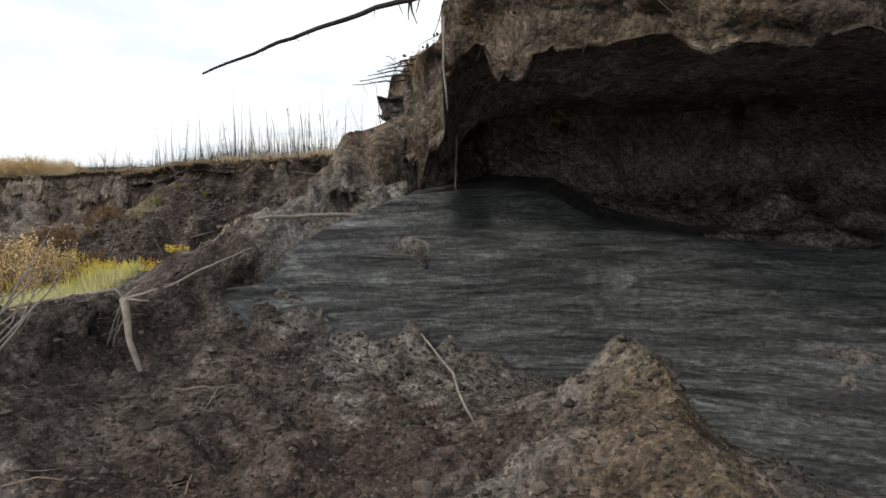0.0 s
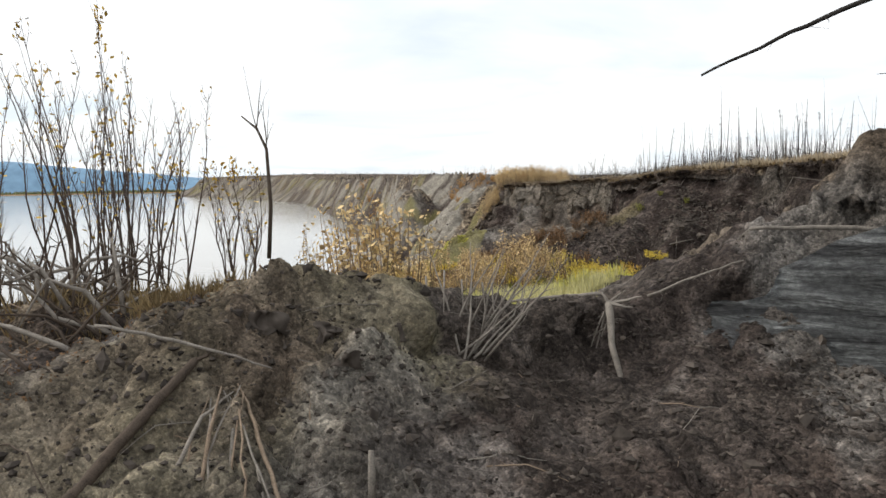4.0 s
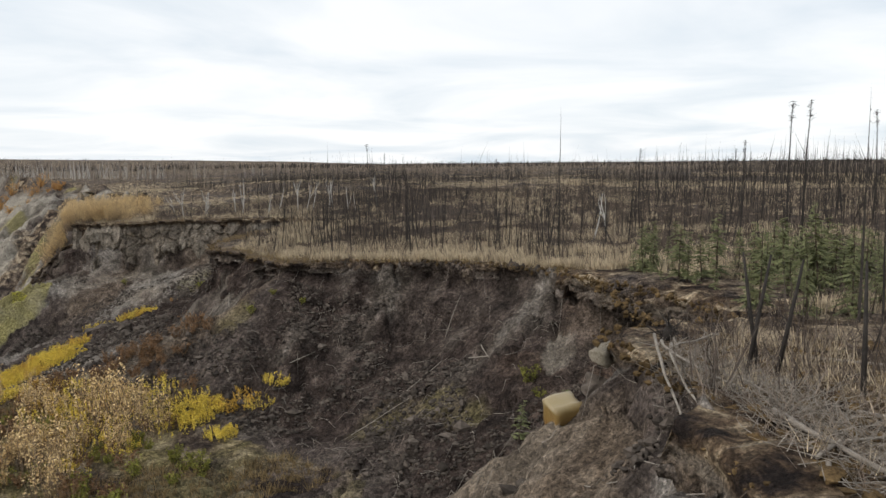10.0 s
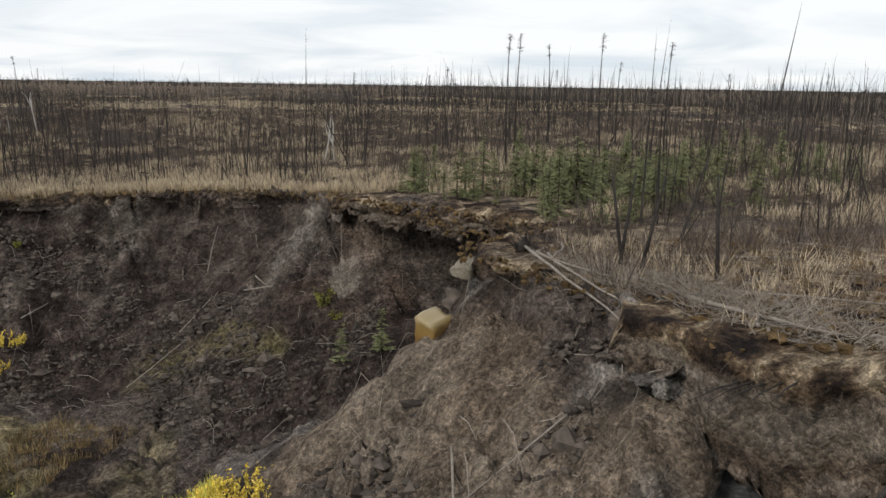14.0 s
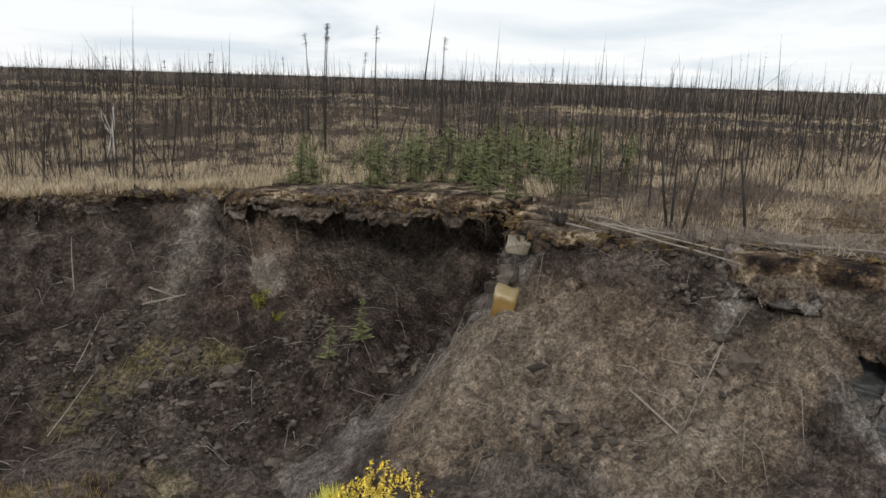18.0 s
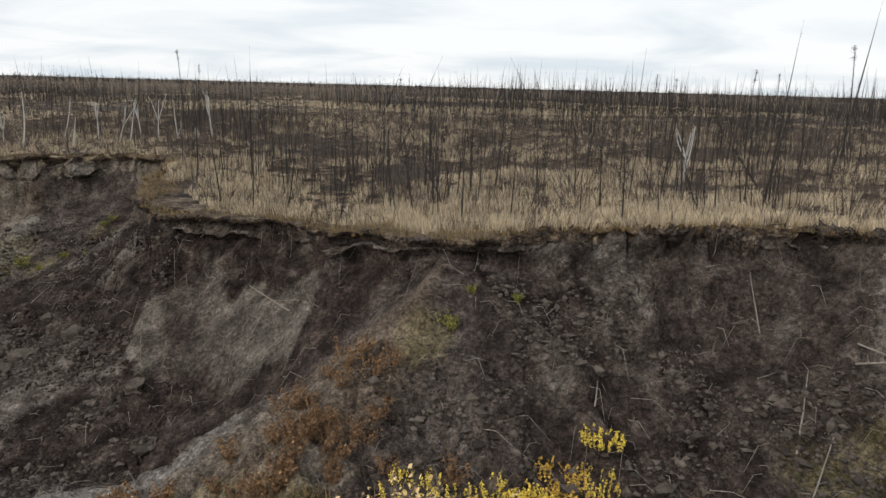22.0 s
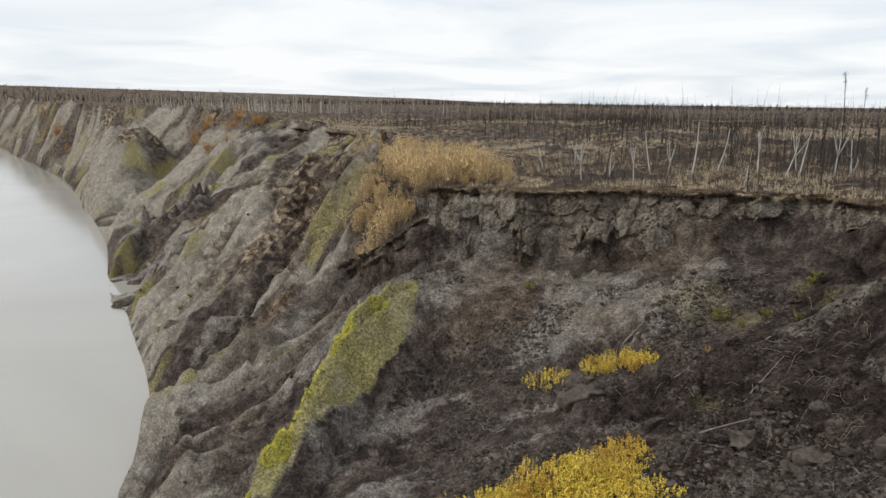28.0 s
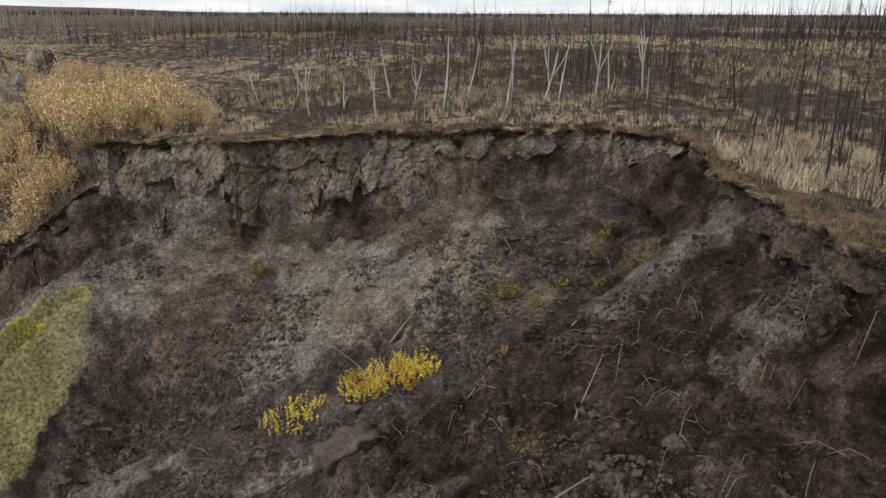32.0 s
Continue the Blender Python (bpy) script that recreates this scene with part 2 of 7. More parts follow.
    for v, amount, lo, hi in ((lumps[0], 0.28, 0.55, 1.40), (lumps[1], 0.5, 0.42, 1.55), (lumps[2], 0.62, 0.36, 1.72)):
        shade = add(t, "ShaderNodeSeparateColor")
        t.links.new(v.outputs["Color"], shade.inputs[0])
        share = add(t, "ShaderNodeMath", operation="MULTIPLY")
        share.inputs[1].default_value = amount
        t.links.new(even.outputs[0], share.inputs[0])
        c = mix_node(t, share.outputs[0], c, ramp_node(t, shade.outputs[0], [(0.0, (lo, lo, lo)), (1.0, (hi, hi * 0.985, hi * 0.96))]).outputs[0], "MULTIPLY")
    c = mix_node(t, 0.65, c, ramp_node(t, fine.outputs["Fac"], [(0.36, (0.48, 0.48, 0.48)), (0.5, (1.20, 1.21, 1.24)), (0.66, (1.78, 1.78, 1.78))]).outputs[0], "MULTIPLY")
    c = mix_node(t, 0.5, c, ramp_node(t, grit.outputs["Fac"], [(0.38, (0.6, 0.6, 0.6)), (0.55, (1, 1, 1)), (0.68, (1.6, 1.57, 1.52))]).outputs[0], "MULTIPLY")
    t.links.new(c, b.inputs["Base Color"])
    soft = add(t, "ShaderNodeMath", operation="MULTIPLY")
    soft.inputs[1].default_value = 0.45
    t.links.new(fine.outputs["Fac"], soft.inputs[0])
    height = soft.outputs[0]
    for v, amount in ((lumps[0], -1.0), (lumps[1], -0.75), (lumps[2], -0.30)):
        h = add(t, "ShaderNodeMath", operation="MULTIPLY_ADD")
        h.inputs[1].default_value = amount
        t.links.new(v.outputs["Distance"], h.inputs[0])
        t.links.new(height, h.inputs[2])
        height = h.outputs[0]
    bump = bump_node(t, b, height, 0.19, 1.0)
    t.links.new(even.outputs[0], bump.inputs["Strength"])
    return m


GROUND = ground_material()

# ---- the lie of the land: break lines of the bluff, metres ----
WATER = -33.0
RIM = [(420, -260), (120, -70), (60, -12), (40, 8), (26, 21), (14, 26), (7, 27.2), (2.2, 26.2), (0.2, 23.2), (-0.7, 25.5), (-1.0, 30), (-1.9, 33.8), (0.4, 35.4),
       (4.5, 36.8), (8.0, 40), (7.2, 45.5), (3.6, 49.8), (-0.4, 52.6), (-1.9, 55.6), (-5, 59.6), (-11, 63), (-18, 65.6), (-23, 66), (-27, 71.5),
       (-30, 77), (-34, 80.6), (-36.6, 84.5), (-36, 92), (-35.2, 98), (-34, 104), (-33.2, 109), (-33.8, 112.6), (-35.6, 114.8), (-39, 116), (-44, 116.4), (-51, 116.6), (-60, 117.6)]
RIM_FAR = [(-68, 118.6), (-73.5, 119.5), (-80, 127), (-86, 141), (-98, 166), (-106, 195), (-110, 222), (-126, 236), (-150, 257), (-178, 282), (-214, 303), (-252, 325),
           (-302, 359), (-380, 430), (-500, 535), (-700, 705), (-930, 915), (-1310, 1150), (-1700, 1310), (-2080, 1480), (-2250, 1800), (-2300, 4600)]
SHORE = [(330, -420), (60, -150), (-36, -60), (-46, -20), (-50, 8), (-57, 26), (-63, 42), (-72, 60), (-85, 78), (-101, 96), (-113, 119), (-128, 140), (-154, 170),
         (-195, 222), (-264, 296), (-330, 362), (-462, 475), (-680, 660), (-920, 860), (-1305, 1088), (-1720, 1256), (-2300, 1500), (-2600, 1800), (-2700, 4600)]
SPOT = [(5, 20, 3.35), (0, 29, 3.1), (-1, 55, 1.8), (-20, 66, 1.0), (-34, 82, -0.3), (-37, 100, -0.3), (-44, 117, 2.0), (-62, 119, 0.2), (-74, 121, -2.0), (-110, 200, -1.5), (-150, 258, 0.0), (-302, 360, 0.5)]
LINES = {
    # the spur between the ice alcove and the gully
    "spur_brow": [(-1.2, 21.6, 1.6), (-1.6, 23.4, 1.6), (-1.9, 25.5, 1.4), (-2.4, 29.5, 1.2), (-3.0, 33.0, 0.9)],
    "spur_flank": [(-2.9, 21.6, 0.1), (-4.6, 25.0, -0.8), (-5.4, 29.0, -1.2), (-5.6, 33.5, -1.9)],
    "spur_toe": [(-6.4, 20.4, -1.9), (-7.5, 24.2, -2.6), (-8.6, 30, -3.4), (-8.6, 35.5, -4.9), (-7, 38.6, -5.3)],
    # the gully and its cave
    "gully_bed": [(7.0, 41.5, -3.6), (3.2, 41, -4.6), (0.4, 40.4, -5.3), (-2.2, 40.0, -5.8), (-4.6, 39.8, -6.1), (-7, 40.2, -6.5), (-11, 42.2, -7.7)],
    "gully_lip": [(1.6, 43.4, -3.7), (-1.0, 42.6, -4.0), (-3.4, 42.0, -4.3), (-5.6, 42.6, -4.9)],
    "gully_wall_south": [(7.2, 39.6, -2.6), (3.8, 38.4, -2.8), (0.4, 37.2, -2.6), (-2.4, 36.0, -2.4)],
    "gully_wall_north": [(6.6, 44.8, -3.0), (3.0, 48.2, -2.4), (-0.7, 51.4, -1.3)],
    "gully_apron": [(2.6, 45.0, -3.8), (-0.6, 47.6, -3.4), (-3.6, 47.6, -4.0), (-4.2, 44.8, -4.9)],
    # the first bowl
    "bowl_scarp": [(-2.9, 53.6, -1.3), (-5.9, 57.0, -2.3), (-10.2, 60.6, -3.0), (-15.2, 63.0, -2.6), (-20.0, 63.6, -1.4), (-23.2, 63.6, -0.6)],
    "bowl_slope": [(-5.8, 53.6, -3.6), (-11.4, 57.4, -4.8), (-17, 58.6, -4.7), (-22.6, 61.1, -3.2)],
    "bowl_floor": [(-10.8, 51, -6.7), (-16.5, 50.6, -8.1), (-22, 53.4, -7.8), (-27, 57.4, -6.3)],
    "buttress": [(-25.2, 65.2, -1.2), (-28.7, 61.4, -4.1), (-33.6, 58.6, -6.0), (-40, 60.5, -8.0), (-46, 63, -9.4)],
    # the bench of slumped ground above the river
    "bench_back": [(-12.0, 31, -5.2), (-12.5, 36, -6.8), (-13, 41, -7.8), (-15.5, 46, -8.1)],
    "bench_floor": [(-15.5, 30, -5.9), (-19, 34.4, -6.9), (-25, 36, -7.7), (-28, 46, -8.8), (-36, 40, -9.7), (-38, 50, -9.4), (-44, 56, -9.2)],
    "bench_lip": [(-25, -14, -6.5), (-22.5, 3, -4.4), (-22, 11, -3.6), (-27, 19, -6.2), (-36, 27.5, -8.8), (-44.3, 34, -9.5), (-47.5, 42, -9.4), (-49, 50, -9.2), (-51, 57, -9.6), (-53, 64, -11.5)],
    "river_cliff": [(-30, -16, -14), (-28.5, 2, -12), (-29, 11, -12), (-34, 19, -15), (-42, 26, -18), (-49.5, 32.5, -19), (-53, 42, -19), (-55.5, 50, -19), (-58, 57, -19), (-60, 64, -19)],
    # the mound beside the alcove
    "mound": [(-5.2, 19.7, -1.3), (-7.4, 16.8, -2.95), (-9.4, 14.6, -2.7), (-10.7, 12.3, -1.95), (-11.2, 10.5, -1.75), (-11.8, 8.6, -2.2), (-12.2, 6, -2.9), (-12.4, 0, -3.6), (-11, -10, -4.2)],
    "mound_back": [(-8.4, 19.2, -3.8), (-11.2, 17.2, -4.1), (-13.6, 13.6, -3.0), (-18, 10.5, -2.5), (-18.5, 4, -3.2), (-19, -6, -4.5)],
    # the pit under the alcove
    "pit_edge": [(-1.0, 19.6, -0.5), (-3.0, 20.0, -0.9), (-5.0, 19.4, -1.5), (-7.0, 16.6, -3.15), (-9.0, 14.4, -2.9), (-10.2, 12.3, -2.0)],
    "pit_wall": [(-4.6, 18.2, -3.1), (-6.4, 16.2, -4.0), (-7.6, 14.0, -4.4), (-9.0, 12.2, -3.5), (-9.7, 10.4, -2.7), (-9.7, 8.0, -3.6), (-10, 2, -4.6)],
    "ice_shelf": [(-2.4, 20.3, -1.6), (1, 21.4, -2.1), (6, 20.8, -2.2), (12, 18, -2.2), (20, 13.5, -2), (30, 5, -2)],
    "shelf_back": [(1.4, 24.6, -0.9), (7, 25.6, -0.8), (13, 24.2, -0.8), (22, 19, -0.8), (36, 6, -0.8)],
    "ice_foot": [(-2.6, 18.6, -3.9), (0, 18.8, -4.4), (4, 17.8, -5.8), (9, 14.8, -6.9), (16, 10.2, -7.4), (26, 0, -7.4)],
    "pit_floor": [(-6.5, 3, -5.2), (-5, 9, -5.0), (-2.5, 13.5, -4.7), (0, 5, -5.4), (3, -4, -6), (0, -14, -6.6)],
    "cone": [(2.9, 12.4, -3.0), (3.0, 10.8, -3.3), (3.1, 8.6, -3.9), (3.2, 5.6, -4.9)],
    "cone_side": [(0.2, 14.4, -4.6), (3.2, 15.0, -5.0), (6.4, 12.2, -6.4), (7.0, 7, -6.6), (9, 0, -7.0)],
    # the second, larger bowl
    "wide_scarp": [(-26.8, 67.6, -2.8), (-29.2, 71.4, -3.6), (-32.2, 76.4, -4.3), (-35.2, 79.2, -4.6), (-37.4, 84.4, -4.4), (-37.2, 92, -3.6), (-36.4, 99, -3.4), (-35.6, 106, -3.2), (-36.4, 111.4, -3.4), (-39.8, 114.3, -3.8), (-45, 115.1, -4.2), (-49, 115.2, -5.0), (-53, 115.7, -7.0), (-58, 116.3, -7.6)],
    "wide_scarp_far": [(-58, 116.3, -7.6), (-62, 116.7, -7.6), (-66, 117.2, -7.4), (-71, 117.4, -7.8), (-74.4, 117.6, -8.4)],
    "shrub_cave": [(-74.4, 117.6, -8.4), (-77, 118.0, -10.4), (-80.8, 120.4, -12.6), (-84.6, 124.4, -14.5)],
    "slab_foot": [(-31.5, 66.5, -6.4), (-34.6, 71.6, -8.7), (-37.4, 76.4, -8.2), (-40.2, 80.5, -8.2)],
    "wide_slope": [(-38.5, 85.2, -6.0), (-41.2, 96, -6.9), (-42.2, 104, -6.9), (-48.4, 104.5, -8.6), (-56, 109, -9.4), (-64, 111.5, -9.6), (-71.5, 111.3, -10.0)],
    "wide_floor": [(-37, 65.5, -9.8), (-44.4, 73, -11.8), (-49.5, 78, -12.9), (-49, 86, -10.3), (-48.6, 96.8, -9.2), (-53.2, 97, -11.8), (-52.6, 105, -10.7), (-60.6, 103, -13.1), (-65.2, 106, -12.8)],
    "wide_low": [(-52, 75, -14.0), (-60, 79, -15.8), (-66, 83, -17.4), (-70, 94, -17.2), (-70, 106.6, -16.0)],
    "fin_back": [(-80.6, 90, -21.5), (-81.5, 99, -20.0), (-83, 107, -19.4), (-92, 115.6, -22.4), (-106, 142, -24)],
    "low_cliff": [(-62, 68, -19.5), (-74, 78, -22.5), (-86, 94, -23.5), (-100, 112, -25.5)],
    "fin_crest": [(-72.3, 111.4, -9.8), (-75.4, 108, -11.7), (-77.4, 103.6, -12.5), (-77.7, 99.4, -13.8), (-77.5, 95.6, -15.2), (-77.0, 91.7, -16.7), (-77.6, 87.6, -19.0)],
    "fin_foot": [(-71.9, 108.8, -12.9), (-72.7, 104.6, -15.4), (-73.6, 101, -16.8), (-74.4, 97.5, -17.8), (-73.6, 91, -18.4), (-73.4, 87, -19.0)],
    "shrub_spur": [(-74.5, 119.6, -4.2), (-78, 120.0, -6.6), (-82, 123.2, -9.2), (-87.8, 127, -13.0), (-94, 128, -18.5)],
    "pale_spur": [(-82, 128.5, -6.2), (-86.5, 132, -9.5), (-93, 134, -17), (-101, 137.5, -22.5)],
    "pale_spur_far": [(-104, 168, -3.0), (-118, 166, -9.0), (-130, 163, -20)],
    "hollow_far": [(-112, 196, -9.0), (-116, 218, -7.5), (-130, 226, -8.0), (-140, 212, -14)],
    "pale_ridge": [(-142, 246, -2.5), (-150, 232, -7.0), (-160, 214, -14), (-170, 198, -24)],
}


def along(line, step):
    """Points along a polyline about step apart."""
    line, out = np.array(line, float), []
    for a, b in zip(line[:-1], line[1:]):
        n = max(1, int(np.linalg.norm(b[:2] - a[:2]) / step))
        out.append(a + (b - a) * (np.arange(n) / n)[:, None])
    return np.concatenate(out + [line[-1:]])


def inside(x, y, poly):
    poly, hit = np.array(poly, float), np.zeros(np.shape(x), bool)
    if np.size(x) > 5000:
        near = (x >= poly[:, 0].min()) & (x <= poly[:, 0].max()) & (y >= poly[:, 1].min()) & (y <= poly[:, 1].max())
        full, hit, x, y = hit, np.zeros(int(near.sum()), bool), x[near], y[near]
    else:
        full = near = None
    for (ax, ay), (bx, by) in zip(poly, np.roll(poly, -1, 0)):
        if ay != by:
            hit ^= ((ay > y) != (by > y)) & (x < (bx - ax) * (y - ay) / (by - ay) + ax)
    if full is not None:
        full[near] = hit
        return full
    return hit


def reach(x, y, line):
    """The distance to a polyline."""
    line, best = np.array(line, float)[:, :2], np.full(np.shape(x), 1e9)
    for (ax, ay), (bx, by) in zip(line[:-1], line[1:]):
        dx, dy = bx - ax, by - ay
        k = np.clip(((x - ax) * dx + (y - ay) * dy) / (dx * dx + dy * dy), 0, 1)
        best = np.minimum(best, (x - ax - k * dx) ** 2 + (y - ay - k * dy) ** 2)
    return np.sqrt(best)


def along_shore(x, y):
    """Arc length of the nearest place on the shore."""
    line = np.array(SHORE, float)
    best, arc, s0 = np.full(np.shape(x), 1e18), np.zeros(np.shape(x)), 0.0
    for (ax, ay), (bx, by) in zip(line[:-1], line[1:]):
        dx, dy = bx - ax, by - ay
        k = np.clip(((x - ax) * dx + (y - ay) * dy) / (dx * dx + dy * dy), 0, 1)
        d = (x - ax - k * dx) ** 2 + (y - ay - k * dy) ** 2
        arc = np.where(d < best, s0 + k * math.hypot(dx, dy), arc)
        best, s0 = np.minimum(best, d), s0 + math.hypot(dx, dy)
    return arc


EDGE = RIM + RIM_FAR
INLAND = EDGE + [(4600, 4600), (4600, -900)]
RIVER = SHORE + [(-4700, 4600), (-4700, -2000), (330, -2000)]


def plateau(x, y):
    """The height of the burnt upland."""
    top, weight = 0.03 * 1.8, 0.03
    for px, py, pz in SPOT:
        w = np.exp(-((x - px) ** 2 + (y - py) ** 2) / 24.0**2)
        top, weight = top + w * pz, weight + w
    far = np.hypot(x + 20, y - 60)
    return top / weight + 0.25 * fbm(x, y, 9, 3, 5) + smooth(60, 260, far) * (2.0 * fbm(x, y, 120, 3, 6)) + 22 * smooth(-700, -1400, x) + 12 * smooth(-1300, -2000, x) * smooth(1300, 1900, y) + 1.5 * smooth(400, 1500, far)


def jag(x, y):
    return x + 0.9 * fbm(x, y, 3.2, 3, 11), y + 0.9 * fbm(x, y, 3.2, 3, 12)


def bluff(x, y):
    """A plain bluff between rim and shore, for the far reach."""
    a, b = reach(x, y, EDGE), reach(x, y, SHORE)
    k = a / (a + b + 1e-6)
    h = plateau(x, y) * (1 - k**0.85) + WATER * k**0.85
    far = smooth(150, 400, np.hypot(x, y))
    swell = 4 * k * (1 - k) * (0.8 + far)
    arc = along_shore(x, y) + 5 * fbm(x, y, 30, 2, 23)
    ridges = np.abs(fbm(arc, 26 * k, 42, 3, 21, 0.55)) * 3.4 - 0.2
    h = h + swell * (1.5 + 0.6 * far) * (2.6 * ridges - 1.6 + 0.5 * 2.6 * fbm(x, y, 11, 3, 22))
    h = np.where(inside(x, y, INLAND), plateau(x, y), h)
    return np.where(inside(x, y, RIVER), WATER - 3.0, h)


# heights between the break lines, relaxed from coarse to fine
X0, X1, Y0, Y1, CELL = -172.0, 72.0, -72.0, 306.0, 0.6


def relaxed():
    z = None
    for level in (8, 4, 2, 1):
        c = CELL * level
        gx, gy = np.arange(X0, X1 + c / 2, c), np.arange(Y0, Y1 + c / 2, c)
        mx, my = np.meshgrid(gx, gy)
        start = bluff(mx, my)
        if z is None:
            z = start.copy()
        else:
            iy, ix = np.clip((my - Y0) / (2 * c), 0, z.shape[0] - 1.001), np.clip((mx - X0) / (2 * c), 0, z.shape[1] - 1.001)
            jy, jx = iy.astype(int), ix.astype(int)
            fy, fx = iy - jy, ix - jx
            z = (z[jy, jx] * (1 - fx) + z[jy, jx + 1] * fx) * (1 - fy) + (z[jy + 1, jx] * (1 - fx) + z[jy + 1, jx + 1] * fx) * fy
        px, py = jag(mx, my)
        held = inside(px, py, INLAND) | inside(mx, my, RIVER)
        value = np.where(held, start, 0.0)
        total, count = np.zeros(z.shape), np.zeros(z.shape)
        for line in LINES.values():
            p = along(line, c * 0.5)
            jx, jy = np.round((p[:, 0] - X0) / c).astype(int), np.round((p[:, 1] - Y0) / c).astype(int)
            np.add.at(total, (jy, jx), p[:, 2])
            np.add.at(count, (jy, jx), 1)
        lined = (count > 0) & ~held
        value, held = np.where(lined, total / np.maximum(count, 1), value), held | lined
        # far from any break line the plain bluff stands
        plain = (mx < -150) | (my > 262) | (mx > 55) | (my < -55)
        value, held = np.where(plain & ~held, start, value), held | plain
        z = np.where(held, value, z)
        for _ in range(220):
            p = np.pad(z, 1, mode="edge")
            z = np.where(held, value, 0.25 * (p[:-2, 1:-1] + p[2:, 1:-1] + p[1:-1, :-2] + p[1:-1, 2:]))
    return z


NEAR = relaxed()


def lay(x, y):
    iy, ix = np.clip((y - Y0) / CELL, 0, NEAR.shape[0] - 1.001), np.clip((x - X0) / CELL, 0, NEAR.shape[1] - 1.001)
    jy, jx = iy.astype(int), ix.astype(int)
    fy, fx = iy - jy, ix - jx
    near = (NEAR[jy, jx] * (1 - fx) + NEAR[jy, jx + 1] * fx) * (1 - fy) + (NEAR[jy + 1, jx] * (1 - fx) + NEAR[jy + 1, jx + 1] * fx) * fy
    out = (x < X0 + 4) | (x > X1 - 4) | (y < Y0 + 4) | (y > Y1 - 4)
    if np.any(out):
        near = near.copy()
        near[out] = bluff(x[out], y[out])
    return near


def spaced(start, end, first, growth):
    """Grid places from start to end whose steps widen."""
    out, at, step, sign = [], start, first, 1 if end > start else -1
    while sign * (end - at) > 0:
        at += sign * step
        step *= growth
        out.append(at)
    return out


gx = sorted([*np.arange(-80, -14.1, 0.28), *np.arange(-14, 2.05, 0.12), *np.arange(2.2, 12.1, 0.28), *spaced(-80, -150, 0.5, 1.004), *spaced(-150.5, -340, 1.0, 1.006), *spaced(-341.5, -4600, 2.2, 1.016), *spaced(12.2, 4600, 0.5, 1.05)])
gy = sorted([*np.arange(2, 21.95, 0.12), *np.arange(22.1, 122.1, 0.28), *spaced(2, -1500, 0.5, 1.07), *spaced(122.2, 270, 0.5, 1.005), *spaced(271, 390, 1.2, 1.006), *spaced(392, 4600, 2.2, 1.018)])
GX, GY = np.array(gx), np.array(gy)
MX, MY = np.meshgrid(GX, GY)
TURF_MASK = inside(*jag(MX, MY), INLAND)
BASE = lay(MX, MY)


def downhill():
    """The way that water runs, from the land with its small forms smoothed out."""
    z = NEAR
    for _ in range(6):
        p = np.pad(z, 1, mode="edge")
        z = 0.2 * (z + p[:-2, 1:-1] + p[2:, 1:-1] + p[1:-1, :-2] + p[1:-1, 2:])
    sy, sx = np.gradient(z, CELL)
    n = np.hypot(sx, sy) + 0.02
    return sx / n, sy / n


FALL_X, FALL_Y = downhill()


def streaks(x, y, size, reach_m, seed):
    """Noise drawn out along the fall of the land: rills, slide tracks and flutes."""
    total, count = np.zeros(x.shape), 0
    for sign in (1, -1):
        px, py = x.copy(), y.copy()
        for k in range(5):
            if k or sign > 0:
                total, count = total + fbm(px, py, size, 2, seed), count + 1
            jx = np.clip(np.round((px - X0) / CELL).astype(int), 0, NEAR.shape[1] - 1)
            jy = np.clip(np.round((py - Y0) / CELL).astype(int), 0, NEAR.shape[0] - 1)
            px, py = px + sign * FALL_X[jy, jx] * reach_m / 5, py + sign * FALL_Y[jy, jx] * reach_m / 5
    return total / count * 1.8


SLAB = [(-30.2, 69.4), (-33.6, 70.8), (-37.2, 75), (-38.6, 78.6), (-37.4, 81), (-34, 79.4), (-31, 75.6), (-28.4, 71.8)]
FLOW = [(-1.9, 34.5), (-3.2, 35.9), (-5.0, 37.6), (-7.5, 38.7), (-10.6, 38.9), (-11.6, 36.0), (-9.0, 35.6), (-5.3, 35.5), (-2.6, 34.7)]
FIN = [(-72.4, 112.6), (-72.2, 108.6), (-73.2, 104.4), (-74.2, 100.6), (-75.1, 97), (-75.9, 92), (-76.4, 87), (-78.4, 87), (-77.9, 92), (-78.5, 99.5), (-78.2, 104), (-75.6, 108.8)]


